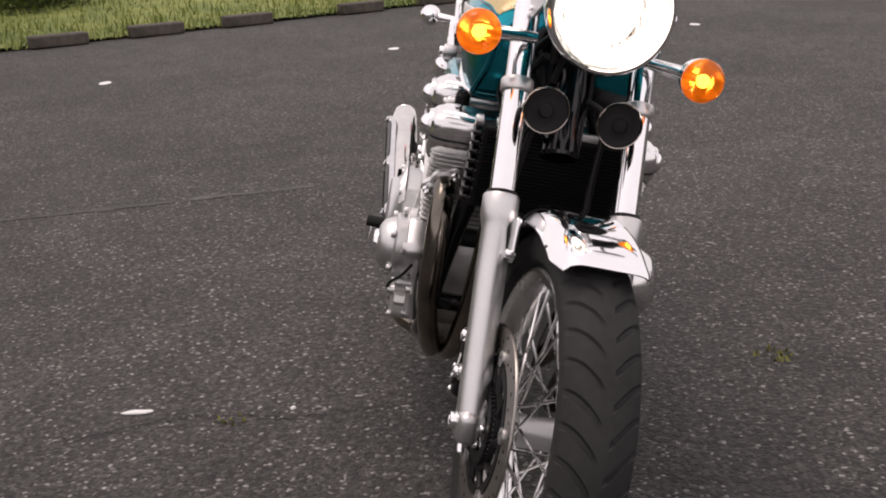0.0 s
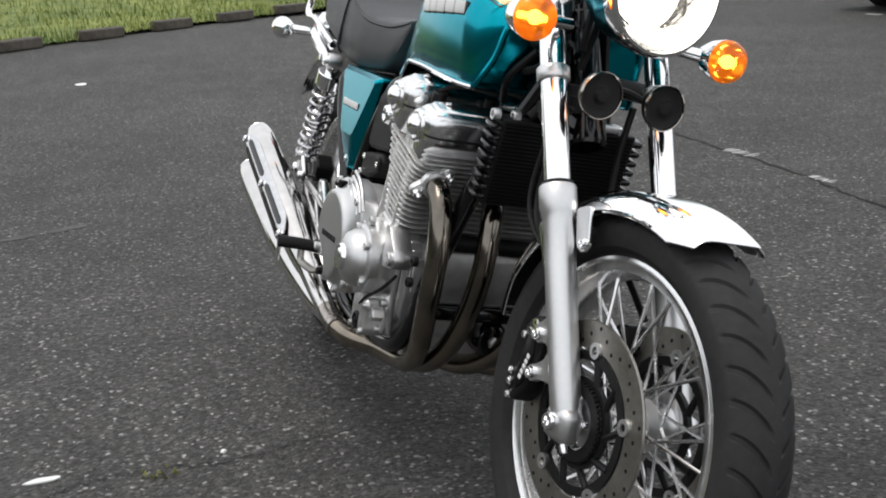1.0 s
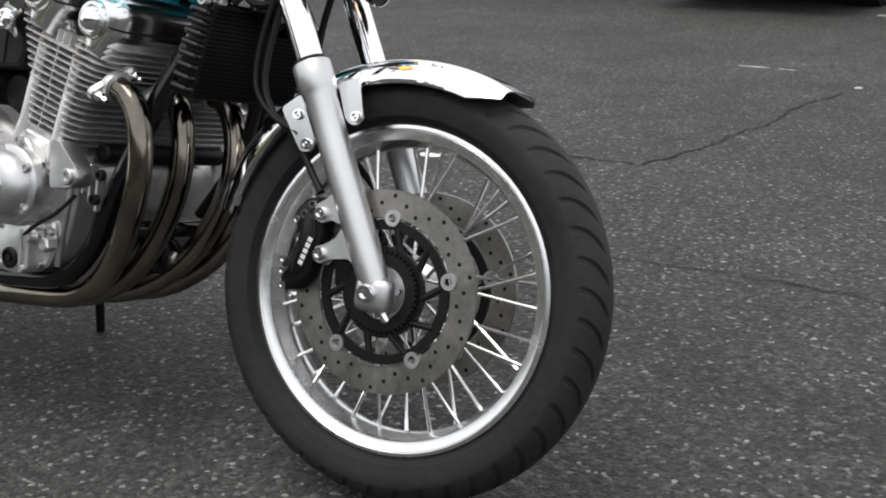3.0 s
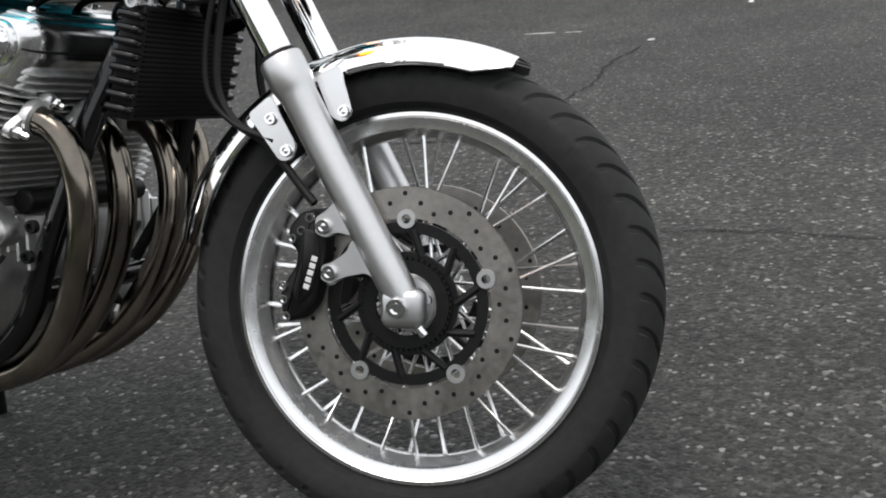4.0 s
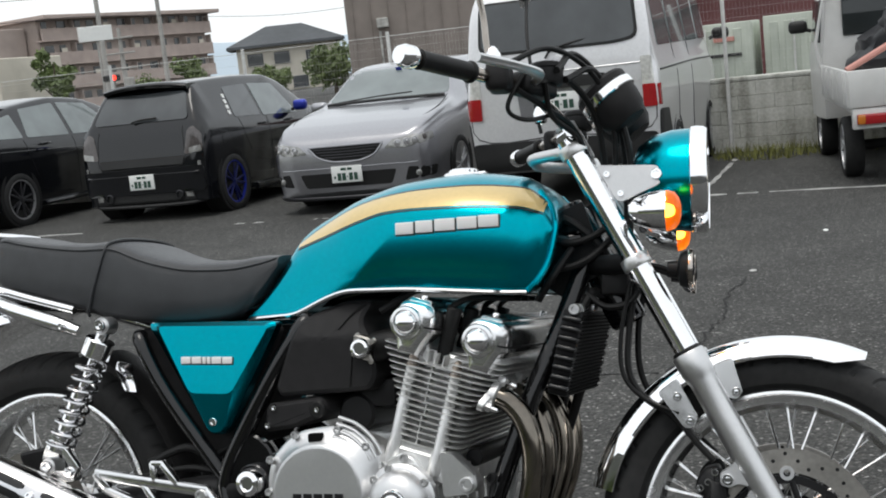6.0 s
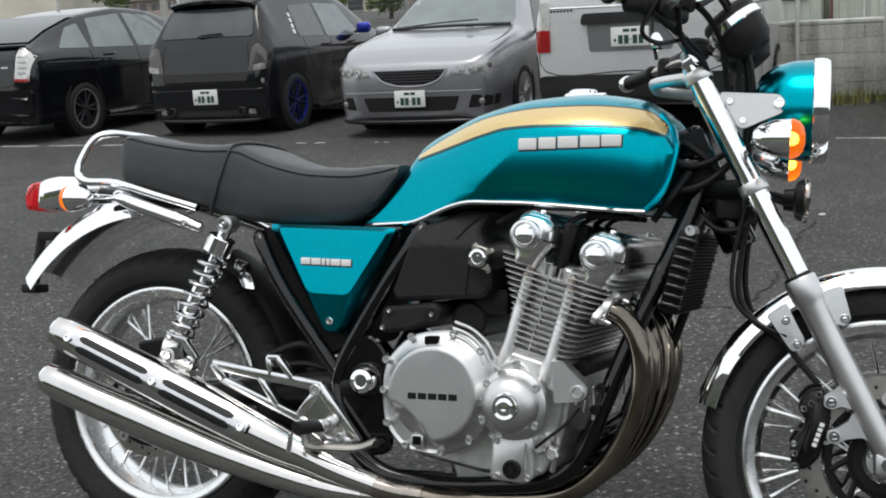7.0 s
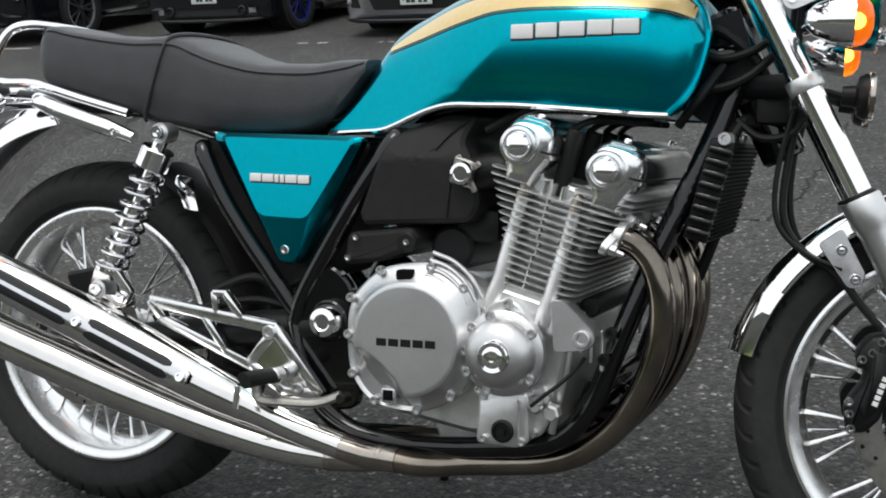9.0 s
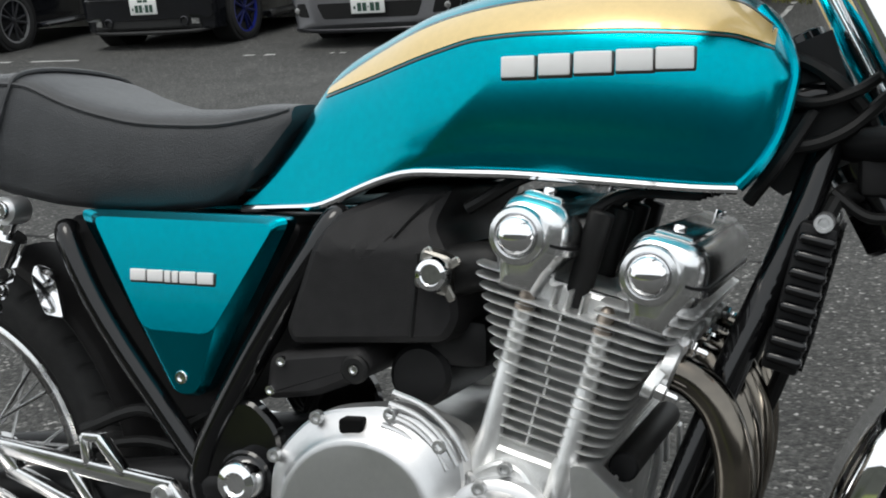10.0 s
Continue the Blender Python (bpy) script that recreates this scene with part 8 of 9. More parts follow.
def silver_van(x, y, heading):
    root = new("van")
    tagged(root, "silver high-sided van seen from its rear doors", "van", "parked vehicles")
    xs = (-2.37, -2.36, -2.33, -2.28, -2.20, -2.0, -1.0, 0.5, 1.5, 1.95, 2.25, 2.34)
    rows = station_body(xs, (0.50, 0.42, 0.36, 0.34, 0.33, 0.32, 0.30, 0.30, 0.30, 0.30, 0.32, 0.40),
                        (1.02, 1.10, 1.20, 1.24, 1.25, 1.25, 1.25, 1.24, 1.20, 1.10, 0.95, 0.80),
                        (1.12, 1.26, 1.48, 1.80, 1.94, 1.985, 1.99, 1.98, 1.93, 1.45, 1.05, 0.86),
                        (0.80, 0.825, 0.845, 0.85, 0.85, 0.85, 0.85, 0.85, 0.85, 0.84, 0.80, 0.72),
                        (0.765, 0.785, 0.785, 0.76, 0.735, 0.72, 0.715, 0.715, 0.72, 0.74, 0.74, 0.66))
    part("car_body", car_body(rows), VANSILVER, root, "silver van body", angle=40)
    rear = [r_ for r_ in rows if r_[0] < -1.5]
    part("screen_frame", end_panel(rear, [(-0.70, 1.405), (-0.5, 1.375), (0.5, 1.375), (0.70, 1.405), (0.675, 1.83), (-0.675, 1.83)], -1, 0.010, 0.08), CARTRIM, root, "black window seal")
    part("rear_screen", end_panel(rear, [(-0.675, 1.425), (-0.48, 1.398), (0.48, 1.398), (0.675, 1.425), (0.65, 1.81), (-0.65, 1.81)], -1, 0.016, 0.07), SMOKEGLASS, root, "grey reflecting rear window")
    part("wiper", tube([(-2.385, 0.10, 1.31), (-2.37, 0.02, 1.385), (-2.335, -0.32, 1.455)], 0.010, 6, 3), CARTRIM, root, "rear wiper")
    part("emblem", lathe([(0.050, 0), (0.050, 0.006), (0.042, 0.010), (0, 0.010)], (-2.372, 0.0, 1.275), (-1, 0, 0.15), 24), SILVERRIM, root, "round chrome emblem")
    for s in (-1, 1):
        for a, b in ((-2.02, -1.25), (-1.15, -0.2), (-0.1, 0.75), (0.85, 1.55)):
            part("side_window", side_panel(rows, [(a, 1.32), (b, 1.32), (b - 0.02, 1.80), (a + 0.02, 1.80)], s, 0.006, 0.06), SKYGLASS if s < 0 else CARGLASS, root, "side window")
        mirror_pod(root, 1.62, s * 0.86, 1.35, s, CARTRIM)
        lm = part("tail_lamp", end_panel(rows, [(s * 0.715, 0.835), (s * 0.822, 0.835), (s * 0.795, 1.25), (s * 0.705, 1.25)], -1, 0.010, 0.02), CLEARLENS, root, "upright tail lamp")
        part("red_section", end_panel(rows, [(s * 0.711, 0.825), (s * 0.826, 0.825), (s * 0.818, 1.015), (s * 0.709, 1.015)], -1, 0.016, 0.015), CARRED, lm, "red lens")
        part("red_side", side_panel(rows, [(-2.35, 0.83), (-2.28, 0.83), (-2.28, 1.01), (-2.35, 1.01)], s, 0.006, 0.012), CARRED, lm)
        for wx in (1.25, -1.33):
            car_wheel(root, wx, s * 0.838, 0.315, 0.19, s, SILVERRIM, 8)
        part("bumper_wrap", side_panel(rows, [(-2.34, 0.34), (-1.72, 0.34), (-1.72, 0.52), (-1.95, 0.78), (-2.34, 0.80)], s, 0.012, 0.03), CARTRIM, root, "black bumper corner")
        part("belt_line", flank_line(rows, ((-2.2, 1.12), (0, 1.12), (1.6, 1.10)), s, 0.010), CARTRIM, root)
        part("door_seam", flank_line(rows, ((-0.15, 0.40), (-0.15, 0.90), (-0.15, 1.82)), s), CARTRIM, root)
        part("door_seam", flank_line(rows, ((-1.20, 0.50), (-1.20, 0.90), (-1.20, 1.82)), s), CARTRIM, root)
    part("bumper", end_panel(rows, [(-0.80, 0.36), (0.80, 0.36), (0.815, 0.62), (-0.815, 0.62)], -1, 0.050, 0.05), CARTRIM, root, "black rear bumper")
    part("plate_garnish", end_panel(rows, [(-0.43, 1.050), (0.43, 1.050), (0.41, 1.145), (-0.41, 1.145)], -1, 0.030, 0.03), CARTRIM, root, "black garnish over the plate")
    # stands proud of the body; darker grey paints the shade of a recess
    part("plate_recess", end_panel(rows, [(-0.36, 0.815), (0.36, 0.815), (0.38, 1.05), (-0.38, 1.05)], -1, 0.004, 0.03), CARSILVER, root, "darker plate panel, shade of its recess painted")
    number_plate(root, -2.388, 0.0, 0.935, -1)
    part("seam", end_line(rows, ((-0.76, 1.16), (-0.76, 0.66), (0, 0.645), (0.76, 0.66), (0.76, 1.16)), -1, 0.005), CARTRIM, root)
    part("gate_crease", end_line(rows, ((-0.72, 1.20), (-0.3, 1.195), (0.3, 1.195), (0.72, 1.20)), -1, 0.008), VANSILVER, root)
    for k in range(7):
        part("lettering_bar", end_panel(rows, [(0.70 - k * 0.030, 1.165), (0.682 - k * 0.030, 1.165), (0.682 - k * 0.030, 1.185), (0.70 - k * 0.030, 1.185)], -1, 0.006, 0.002, 0.003), DARKRIM, root, "small dark lettering")
    put(root, x, y, heading)
    return root


def kei_truck(x, y, heading):
    root = new("pickup_truck")
    tagged(root, "small white pickup truck with loaded cargo bed", "truck", "parked vehicles")
    cab = loft([[(px, -0.70 * f, z) for px, z, f in ring] + [(px, 0.70 * f, z) for px, z, f in reversed(ring)] for ring in
                ([(0.35, 0.42, 1.0), (0.35, 1.0, 1.0), (0.40, 1.72, 0.90), (0.45, 1.76, 0.86)], [(0.9, 0.40, 1.02), (0.9, 1.0, 1.02), (0.9, 1.73, 0.9), (0.9, 1.77, 0.86)], [(1.45, 0.40, 1.02), (1.55, 1.0, 1.02), (1.35, 1.66, 0.9), (1.28, 1.72, 0.86)], [(1.66, 0.42, 0.98), (1.68, 0.95, 0.98), (1.45, 1.55, 0.88), (1.40, 1.6, 0.84)])])
    part("cab", cab, TRUCKWHITE, root, "white cab")
    part("rear_window", rbox((0.375, 0, 1.38), (0.03, 1.0, 0.36), 0.04, 3, Matrix.Rotation(radians(4), 3, "Y")), CARGLASS, root, "dark cab rear window")
    for s in (-1, 1):
        part("side_window", rbox((0.95, s * 0.675, 1.36), (0.72, 0.03, 0.42), 0.05, 3, Matrix.Rotation(s * radians(6), 3, "X")), CARGLASS, root, "side window")
        mirror_pod(root, 1.35, s * 0.72, 1.32, s, CARTRIM)
        side = part("bed_side", rbox((-0.70, s * 0.72, 0.80), (1.94, 0.03, 0.30), 0.01, 2), TRUCKWHITE, root, "white bed side board")
        for k in range(5):
            part("side_rib", rbox((-1.50 + k * 0.4, s * 0.737, 0.80), (0.05, 0.02, 0.26), 0.008, 2), TRUCKWHITE, side)
        for wx in (1.0, -0.9):
            car_wheel(root, wx, s * 0.69, 0.265, 0.145, s, SILVERRIM, 8, arch=False)
        part("tail_lamp", rbox((-1.71, s * 0.54, 0.555), (0.05, 0.26, 0.085), 0.012, 2), CARRED, root, "red tail lamp")
        part("lamp_amber", rbox((-1.715, s * 0.635, 0.555), (0.05, 0.06, 0.08), 0.01, 2), AMBERCAR, root)
    part("tailgate", rbox((-1.69, 0, 0.80), (0.035, 1.44, 0.30), 0.01, 2), TRUCKWHITE, root, "white tailgate")
    part("rear_panel", rbox((-1.66, 0, 0.56), (0.08, 1.40, 0.17), 0.015, 2), TRUCKWHITE, root, "white lamp panel")
    part("bed_floor", rbox((-0.70, 0, 0.64), (1.94, 1.42, 0.05), 0.008, 2), TRUCKWHITE, root)
    part("chassis", rbox((-0.2, 0, 0.45), (2.9, 0.7, 0.14), 0.02, 2), CARTRIM, root, "dark chassis rails")
    part("rear_axle", rod((-0.9, -0.55, 0.27), (-0.9, 0.55, 0.27), 0.045, 14), CARTRIM, root)
    number_plate(root, -1.705, -0.15, 0.53, -1, PLATEY, ink=PINLINE)
    part("guard_frame", tube([(0.28, -0.68, 0.65), (0.28, -0.68, 1.55), (0.28, 0.68, 1.55), (0.28, 0.68, 0.65)], 0.018, 8, 2), TRUCKWHITE, root)
    put(root, x, y, heading)
    return root


AMBERCAR = mat("amber_car_lens", (0.50, 0.16, 0.02), rough=0.15, coat=0.5)
silver_sedan(-3.12, 8.72 + 2.36, -90)
black_hatchback(-5.725, 9.10 + 1.95, 90)
black_fastback(-8.52, 8.62 + 2.23, 90)
silver_van(-0.74, 8.0 + 2.38, 90)
kei_truck(2.10, 8.2 + 1.71, 97)

# load on the truck's bed
def bundle(x, y, z, r, seed, material, name, label, squash=(1, 1, 1)):
    bm = bmesh.new()
    bmesh.ops.create_icosphere(bm, subdivisions=4, radius=r)
    for v in bm.verts:
        n = noise.noise(v.co * 4 / r * 0.5 + Vector((seed, 0, 0))) * 0.22 + noise.noise(v.co * 9 / r * 0.5 + Vector((seed, 5, 0))) * 0.08
        v.co = Vector((v.co.x * squash[0], v.co.y * squash[1], v.co.z * squash[2])) * (1 + n)
    bmesh.ops.translate(bm, vec=(x, y, z), verts=bm.verts)
    return tagged(part(name, bm, material), label, "cargo")


tz = ground_z(10)
bundle(2.15, 9.85, tz + 0.98, 0.46, 3, TARP, "wrapped_load", "black wrapped load on the truck bed", (1.2, 1.3, 0.8))
bundle(2.35, 9.35, tz + 1.28, 0.34, 7, TARP, "wrapped_load", "black wrapped load on the truck bed", (1.3, 1.2, 0.7))
tagged(part("cargo_pole", tube([(1.58, 8.75, tz + 0.93), (2.6, 9.2, tz + 1.45)], 0.028, 10, 2), SIGNRED), "faded red pole leaning on the truck load", "pole")

# ---------------------------------------------------------------- wall and fence behind the cars
WY = 11.75
gz = ground_z(12)
wall_bm = rbox((-6.0, WY + 0.1, gz + 0.39), (44.0, 0.18, 0.80), 0.015, 2)
retain = tagged(part("wall_north", wall_bm, BLOCKWALL), "stained low concrete block wall behind the cars", "wall", kind="structure")
rng = random.Random(31)
kinds = []
for row in range(5):
    for k in range(30):
        m = Matrix.Translation((-4.4 + 0.40 * k + (0.2 if row % 2 else 0), WY - 0.002 + rng.uniform(-0.003, 0.003), gz + 0.08 + 0.157 * row))
        if len(kinds) < 3:
            b = part("block", rbox((0, 0, 0), (0.3990 - 0.001 * len(kinds), 0.03, 0.1555 - 0.001 * len(kinds)), 0.004, 1), BLOCKWALL, retain)
            b.matrix_basis = m
            kinds.append(b)
        else:
            again(kinds[rng.randrange(3)], "block", m, retain)
coping = part("coping", rbox((-6.0, WY + 0.1, gz + 0.815), (44.0, 0.24, 0.05), 0.012, 2), BLOCKWALL, retain)
fence = tagged(part("fence", tube([(-26, WY + 0.1, gz + 1.75), (14, WY + 0.1, gz + 1.75)], 0.004, 8, 1), WHITEPOST), "white wire mesh fence on the wall", "fence", kind="structure")
post0 = None
for k in range(20):
    m = Matrix.Translation((-25.7 + 2.0 * k, WY - 0.03, 0))
    if post0 is None:
        post0 = part("post", rod((0, 0, gz), (0, 0, gz + 1.80), 0.022, 10), WHITEPOST, fence)
        post0.matrix_basis = m
    else:
        again(post0, "post", m, fence)
wires = bmesh.new()
for k in range(9):
    z = gz + 0.90 + 0.1 * k
    tube([(-26, WY + 0.1, z), (14, WY + 0.1, z)], 0.0012, 4, 1, wires)
for k in range(500):
    x = -12 + 0.04 * k
    tube([(x, WY + 0.1, gz + 0.84), (x, WY + 0.1, gz + 1.74)], 0.0007, 3, 1, wires)
tagged(part("wire_mesh", wires, WHITEPOST, fence), "fine white wire mesh", kind="stuff")

# ---------------------------------------------------------------- beyond the fence
EYE = Vector((1.62, -2.0, 1.17))


def away(dx, dy, d):
    return EYE + Vector((dx, dy, 0)).normalized() * d


def container(x, y, w, h, label):
    root = part("container", rbox((x, y, 0.0 + h / 2 - 0.3), (w, 2.4, h), 0.03, 2), CONTAINER)
    tagged(root, label, "container", "containers beyond the fence")
    for k in range(int(w / 0.28)):
        part("corrugation", rbox((x - w / 2 + 0.2 + 0.28 * k, y - 1.21, h / 2 - 0.3), (0.16, 0.022, h - 0.25), 0.01, 1), CONTAINER, root)
    part("door_gap", rbox((x - w * 0.1, y - 1.24, h / 2 - 0.3), (0.04, 0.06, h - 0.1), 0.01, 1), BROWNWALL, root)
    for dx in (-0.32, -0.16, 0.06, 0.20):
        part("lock_bar", rod((x + w * dx, y - 1.27, -0.2), (x + w * dx, y - 1.27, h - 0.4), 0.022, 8), WHITEPOST, root, "galvanised lock bar")
    part("door_label", rbox((x + w * 0.32, y - 1.25, h * 0.60), (0.40, 0.03, 0.09), 0.005, 1), SIGNRED, root, "faded red label")
    part("marking_bar", rbox((x + w * 0.28, y - 1.25, 0.62), (0.9, 0.03, 0.06), 0.005, 1), CARTRIM, root, "dark marking bar")
    return root


container(-1.7, 23.5, 3.0, 1.55, "pale grey-green storage container beyond the fence")
container(1.6, 23.8, 3.2, 1.60, "pale grey-green storage container beyond the fence")
container(5.2, 23.6, 3.4, 1.60, "pale grey-green storage container beyond the fence")
shed = part("shed", rbox((-1.0, 34.0, 1.0), (12.0, 6.0, 3.0), 0.05, 2), REDROOF)
tagged(shed, "dark red low shed beyond the containers", "shed")
part("shed_roof", slab([(-7.3, 2.45), (5.3, 2.45), (4.6, 3.2), (-6.6, 3.2)], [(30.6, 0), (37.4, 0)]), REDROOF, shed)

# brown windowless building
b0, b1 = away(-0.393, 0.92, 62), away(-0.262, 0.959, 62)
brown = part("brown_building", rbox((0, 5, 3.8), ((b1 - b0).length, 10, 9.4), 0.05, 1), BROWNWALL)
tagged(brown, "plain brown building with vertical siding", "building")
brown.matrix_world = Matrix.Translation((b0 + b1) / 2 - Vector((0, 0, 1.17))) @ Matrix.Rotation(math.atan2((b1 - b0).y, (b1 - b0).x), 4, "Z")
bw = (b1 - b0).length
for k in range(int(bw / 0.9)):
    part("siding_batten", rbox((-bw / 2 + 0.4 + 0.9 * k, -0.02, 3.8), (0.05, 0.05, 9.3), 0.01, 1), BROWNWALL, brown)
part("vent", rbox((-bw * 0.28, -0.2, 3.3), (0.6, 0.4, 0.5), 0.05, 1), WALL, brown, "grey wall vent")
part("downpipe", rod((-bw * 0.30, -0.12, -0.5), (-bw * 0.30, -0.12, 2.9), 0.07, 8), WALL, brown)

# apartment block of four storeys with balconies
a0, a1 = away(-0.604, 0.797, 155), away(-0.496, 0.868, 175)
apt = part("apartment_building", rbox((0, 6, 5.6), ((a1 - a0).length, 12, 13.0), 0.1, 1), BEIGE)
tagged(apt, "beige four-storey apartment block with long balconies", "building")
apt.matrix_world = Matrix.Translation((a0 + a1) / 2 - Vector((0, 0, 2.1))) @ Matrix.Rotation(math.atan2((a1 - a0).y, (a1 - a0).x), 4, "Z")
aw = (a1 - a0).length
part("roof_slab", rbox((0, 5, 12.25), (aw + 1.6, 15, 0.5), 0.05, 1), TAN, apt, "overhanging roof slab")
for st in range(4):
    z = 0.6 + 2.95 * st
    part("balcony", rbox((0, -0.9, z + 0.72), (aw + 0.4, 0.25, 1.55), 0.03, 1), TAN, apt, "pinkish brown balcony parapet")
    part("balcony_slab", rbox((0, -0.4, z), (aw + 0.4, 1.4, 0.2), 0.03, 1), TAN, apt)
    for k in range(12):
        x = -aw / 2 + aw * (k + 0.5) / 12
        wide = (1.15, 0.8, 1.35, 0.9)[(k * 5 + st * 3) % 4]
        part("window", rbox((x + 0.2 * ((k + st) % 3 - 1), -0.03, z + 1.95), (wide, 0.12, 0.95), 0.02, 1), WINDARK, apt, "dark balcony window")
        if k % 2:
            part("partition", rbox((x + aw / 24, -0.45, z + 1.4), (0.1, 1.0, 2.4), 0.01, 1), BEIGE, apt)
        if (k + 2 * st) % 5 == 0:
            part("laundry", rbox((x - 0.5, -0.7, z + 1.75), (0.9, 0.06, 0.5), 0.02, 1), CREAM, apt, "pale washing on the balcony")
part("apartment_wing", rbox((-aw / 2 - 5.0, 8, 5.2), (9.5, 12, 12.2), 0.1, 1), BEIGE, apt)
low0 = away(-0.635, 0.772, 90)
tagged(part("low_building", rbox((low0.x, low0.y, 1.6), (7, 7, 5.6), 0.05, 1), CREAM), "pale low building beside the apartments", "building")

# house with hipped dark roof
h0, h1 = away(-0.478, 0.877, 118), away(-0.400, 0.916, 118)
house = part("house", rbox((0, 4.5, 1.6), ((h1 - h0).length * 0.94, 8.5, 6.0), 0.05, 1), CREAM)
tagged(house, "cream two-storey house with hipped dark roof", "house")
house.matrix_world = Matrix.Translation((h0 + h1) / 2 - Vector((0, 0, 1.55))) @ Matrix.Rotation(math.atan2((h1 - h0).y, (h1 - h0).x), 4, "Z")
hw = (h1 - h0).length / 2
roof = loft([[(-hw - 0.6, -0.9, 4.5), (hw + 0.6, -0.9, 4.5), (hw + 0.6, 9.9, 4.5), (-hw - 0.6, 9.9, 4.5)], [(-hw - 0.55, -0.85, 4.75), (hw + 0.55, -0.85, 4.75), (hw + 0.55, 9.85, 4.75), (-hw - 0.55, 9.85, 4.75)], [(-hw * 0.35, 3.6, 6.6), (hw * 0.35, 3.6, 6.6), (hw * 0.35, 5.4, 6.6), (-hw * 0.35, 5.4, 6.6)]])
part("roof", roof, ROOFTILE, house, "dark tiled hipped roof")
for x, z in ((-hw * 0.6, 3.4), (-hw * 0.1, 3.4), (hw * 0.5, 3.3), (-hw * 0.5, 0.9), (hw * 0.2, 0.9)):
    w_ = part("window", rbox((x, 0.22, z), (1.5, 0.15, 1.1), 0.02, 1), WINDARK, house, "dark window")
    part("window_frame", rbox((x, 0.20, z - 0.6), (1.7, 0.2, 0.1), 0.01, 1), WALL, w_)


def tree(x, y, z0, h, r, seed, label="leafy green tree beyond the fence"):
    rng = random.Random(seed)
    root = part("tree", tube([(x, y, z0), (x + 0.1, y, z0 + h * 0.3), (x, y + 0.1, z0 + h * 0.75)], [0.16, 0.12, 0.04], 8, 3), BARK)
    tagged(root, label, "tree")
    clumps = [(x + rng.uniform(-r, r) * 0.75, y + rng.uniform(-r, r) * 0.75, z0 + h * rng.uniform(0.35, 0.95), r * rng.uniform(0.3, 0.55)) for _ in range(14)]
    for _ in range(6):
        c = rng.choice(clumps)
        part("limb", tube([(x, y, z0 + h * 0.3), (c[0], c[1], c[2])], [0.07, 0.02], 6, 2), BARK, root)
    o = new("crown", leaf_cloud(clumps, 170, 0.17, seed))
    o.parent = root
    return root


for k, (dx, dy, d, h, r) in enumerate(((-0.597, 0.80, 85, 5.4, 1.15), (-0.509, 0.86, 90, 3.7, 1.2), (-0.452, 0.887, 80, 2.1, 1.3), (-0.405, 0.91, 75, 3.2, 1.45), (-0.545, 0.84, 120, 2.6, 1.6))):
    p = away(dx, dy, d)
    tree(p.x, p.y, -0.4, h, r, 200 + k)


def pole(dx, dy, d, h, label="grey concrete utility pole with crossarms"):
    p = away(dx, dy, d)
    root = part("utility_pole", lathe([(0, -0.5), (0.17, -0.5), (0.10, h), (0, h)], (p.x, p.y, 0), (0, 0, 1), 12), POLE)
    tagged(root, label, "utility pole", "utility poles")
    for k in range(3):
        part("crossarm", rbox((p.x, p.y - 0.12, h - 0.5 - 0.8 * k), (1.8, 0.1, 0.1), 0.02, 1), POLE, root)
    part("transformer", rod((p.x + 0.35, p.y - 0.2, h - 3.4), (p.x + 0.35, p.y - 0.2, h - 2.6), 0.26, 12), POLE, root)
    return p


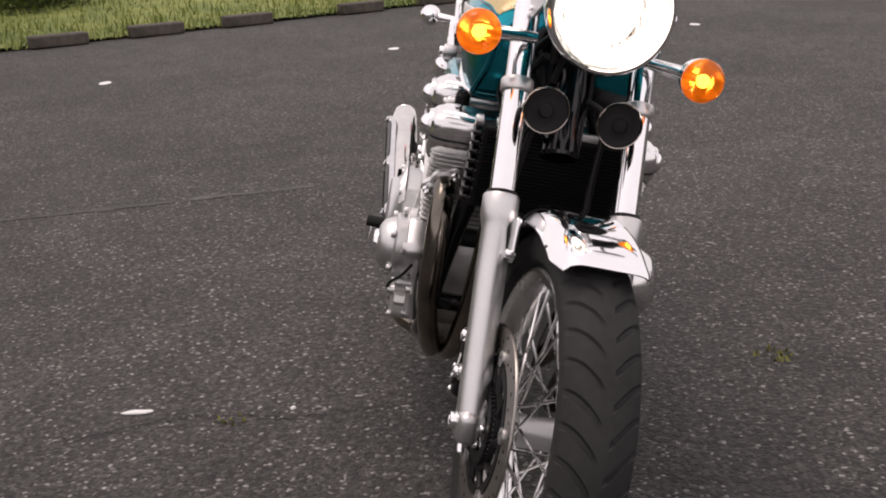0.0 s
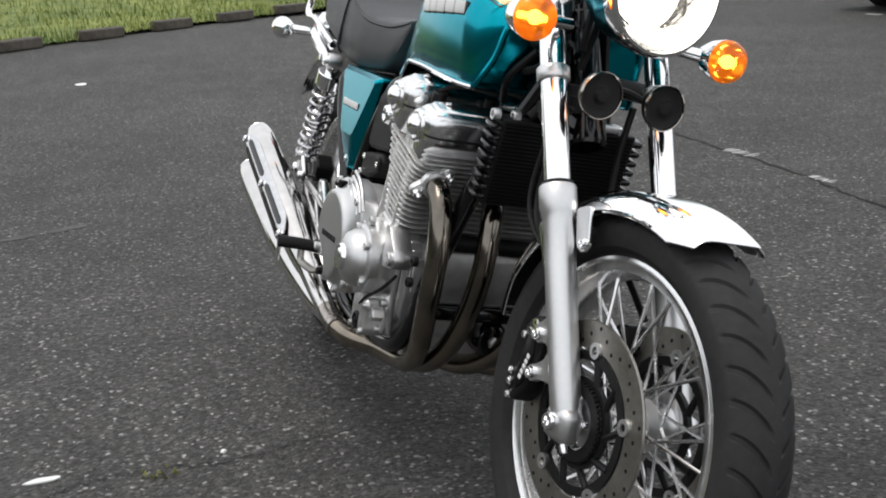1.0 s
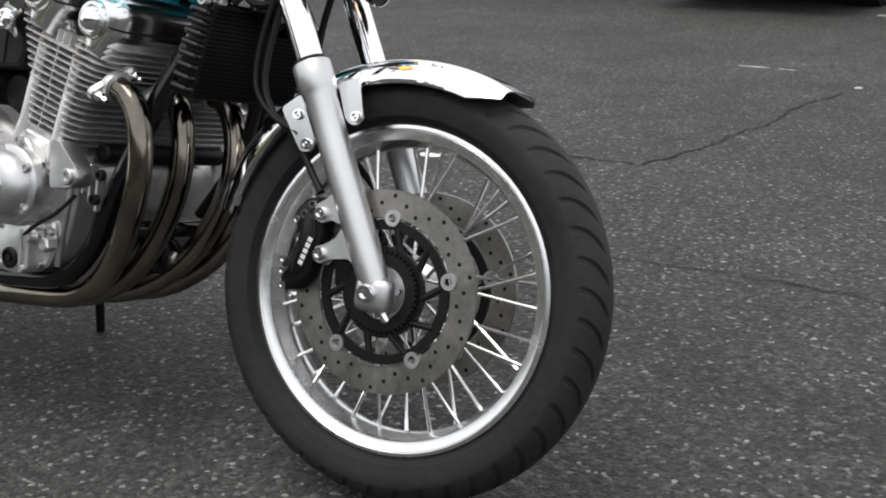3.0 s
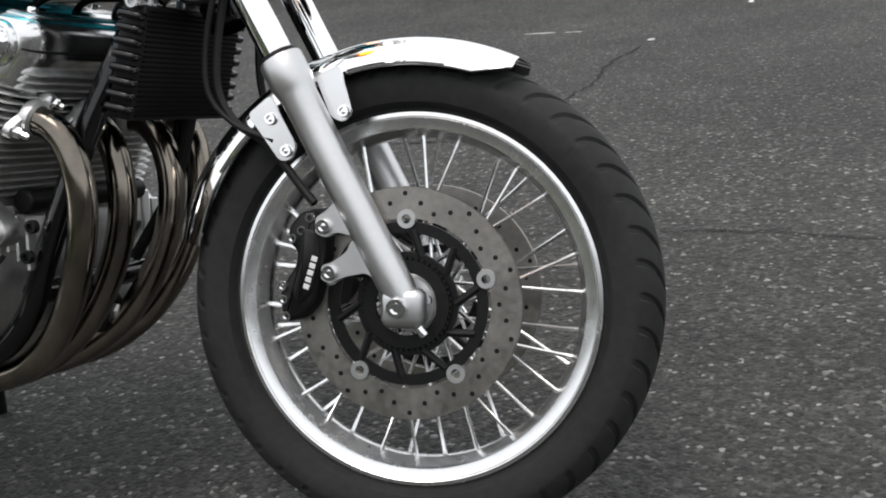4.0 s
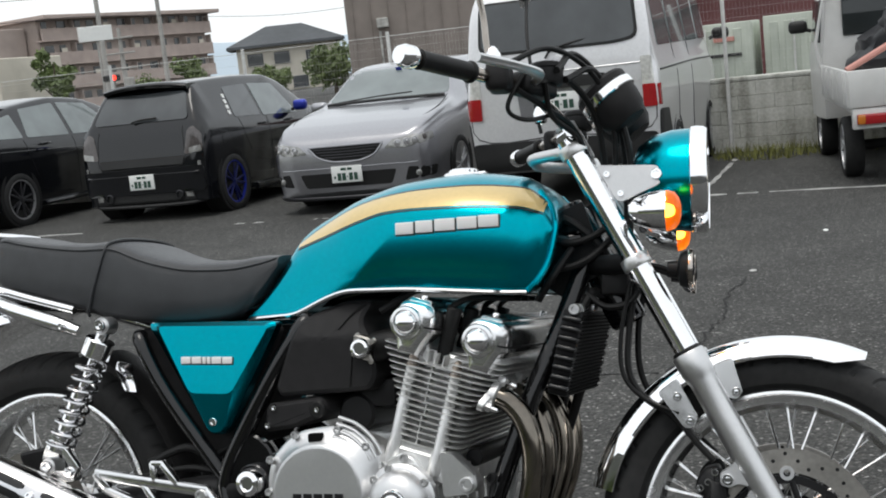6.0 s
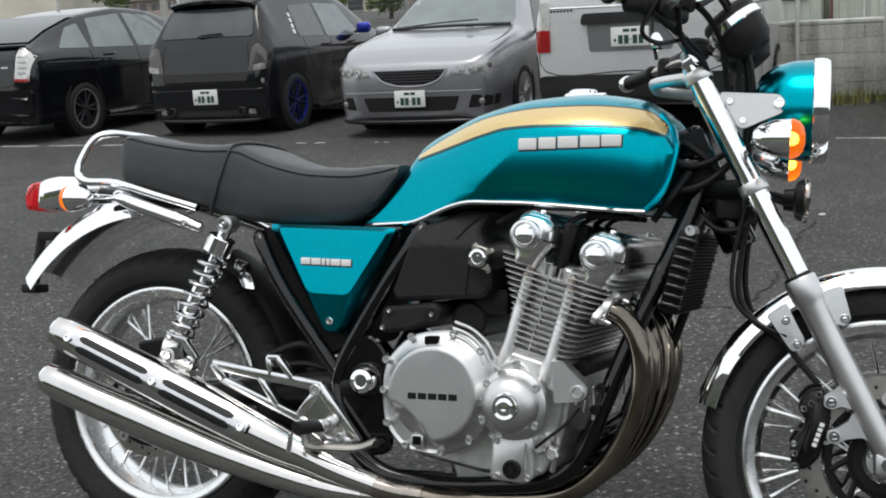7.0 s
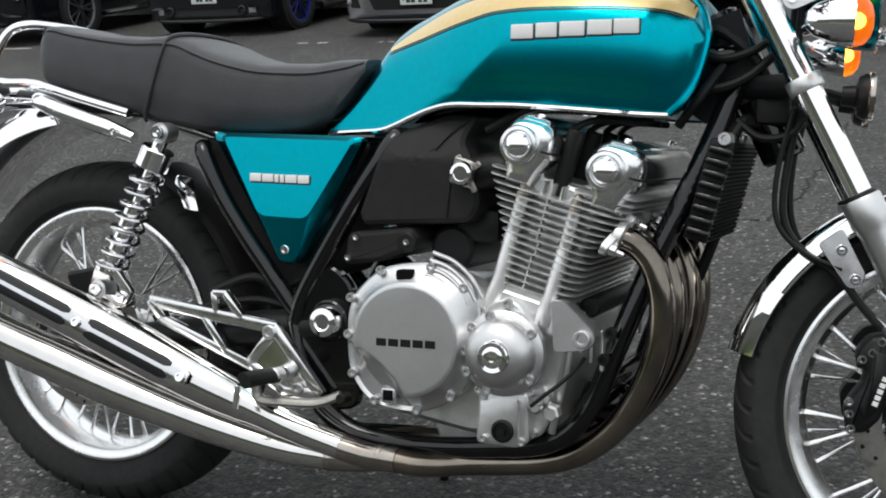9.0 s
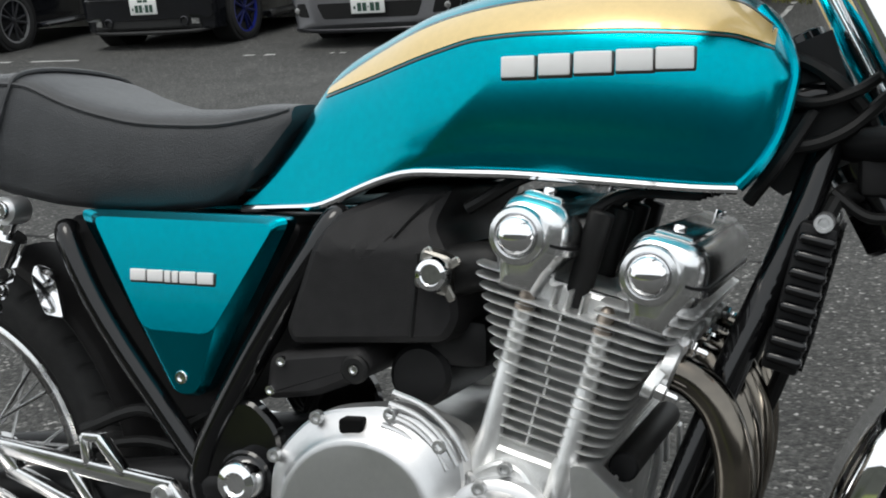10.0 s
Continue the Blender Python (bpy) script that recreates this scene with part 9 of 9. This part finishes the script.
p1 = pole(-0.566, 0.826, 70, 11.5)
p2 = pole(-0.553, 0.832, 66, 4.6)
pole(-0.526, 0.851, 75, 11.0)
p4 = away(-0.72, 0.69, 60)
p5 = away(-0.33, 0.94, 90)
for k in range(5):
    z = 6.2 + 1.1 * k
    a, b, c = Vector((p4.x, p4.y, z)), Vector((p1.x, p1.y, z - 0.6)), Vector((p5.x, p5.y, z - 0.2))
    line = [a, (a + b) / 2 - Vector((0, 0, 0.5)), b, (b + c) / 2 - Vector((0, 0, 0.7)), c]
    tagged(part("overhead_wire", tube(line, 0.016, 5, 8), WIRE), "thin dark overhead wire", "wire", "overhead wires")
sg = away(-0.567, 0.82, 64)
sign = tagged(part("road_sign", rbox((sg.x, sg.y, 4.35), (1.7, 0.1, 0.76), 0.02, 1, Matrix.Rotation(radians(35), 3, "Z")), PLATE), "white road sign on a pole by the street", "sign")
part("sign_post", rod((sg.x, sg.y + 0.1, -0.4), (sg.x, sg.y + 0.1, 4.6), 0.06, 8), POLE, sign)
tl = away(-0.562, 0.826, 62)
light_ = tagged(part("traffic_light", rbox((tl.x, tl.y, 2.0), (0.9, 0.3, 0.32), 0.08, 3), CARTRIM), "traffic light showing red by the street", "traffic light")
part("red_light", rod((tl.x + 0.24, tl.y - 0.15, 2.0), (tl.x + 0.25, tl.y - 0.22, 2.0), 0.13, 14), mat("lit_red", (0.8, 0.02, 0.01), emit=(1.0, 0.04, 0.02), power=3.0), light_, "lit red signal")
part("signal_post", rod((tl.x, tl.y + 0.2, -0.4), (tl.x, tl.y + 0.2, 2.2), 0.06, 8), POLE, light_)

# far hills, the haze before them mixed into their pale colour
ridge = []
for i in range(81):
    a = radians(60 + 110 * i / 80)
    d = 3200
    e = 95 + 55 * math.exp(-((i - 50) / 7.0) ** 2) + 26 * noise.noise(Vector((i * 0.16, 0, 0))) + 8 * noise.noise(Vector((i * 0.7, 3, 0)))
    ridge.append([(d * math.cos(a), d * math.sin(a), -20), (d * math.cos(a) * 1.03, d * math.sin(a) * 1.03, e * 0.7), (d * math.cos(a) * 1.08, d * math.sin(a) * 1.08, e)])
tagged(part("hills", loft(ridge, closed=False), HILL), "wooded hills far away, blue-grey from painted haze", "hills", kind="structure")

# unseen walls added behind the camera's way, to darken low reflections on the bike
for name, c, s in (("wall_south", (4, -22, 3.2), (70, 0.3, 7.4)), ("wall_east", (26, -3, 1.2), (0.3, 34, 3.0))):
    tagged(part(name, rbox(c, s, 0.02, 1), SCREENWALL), "plain grey wall added unseen to darken low reflections", "wall", kind="structure")
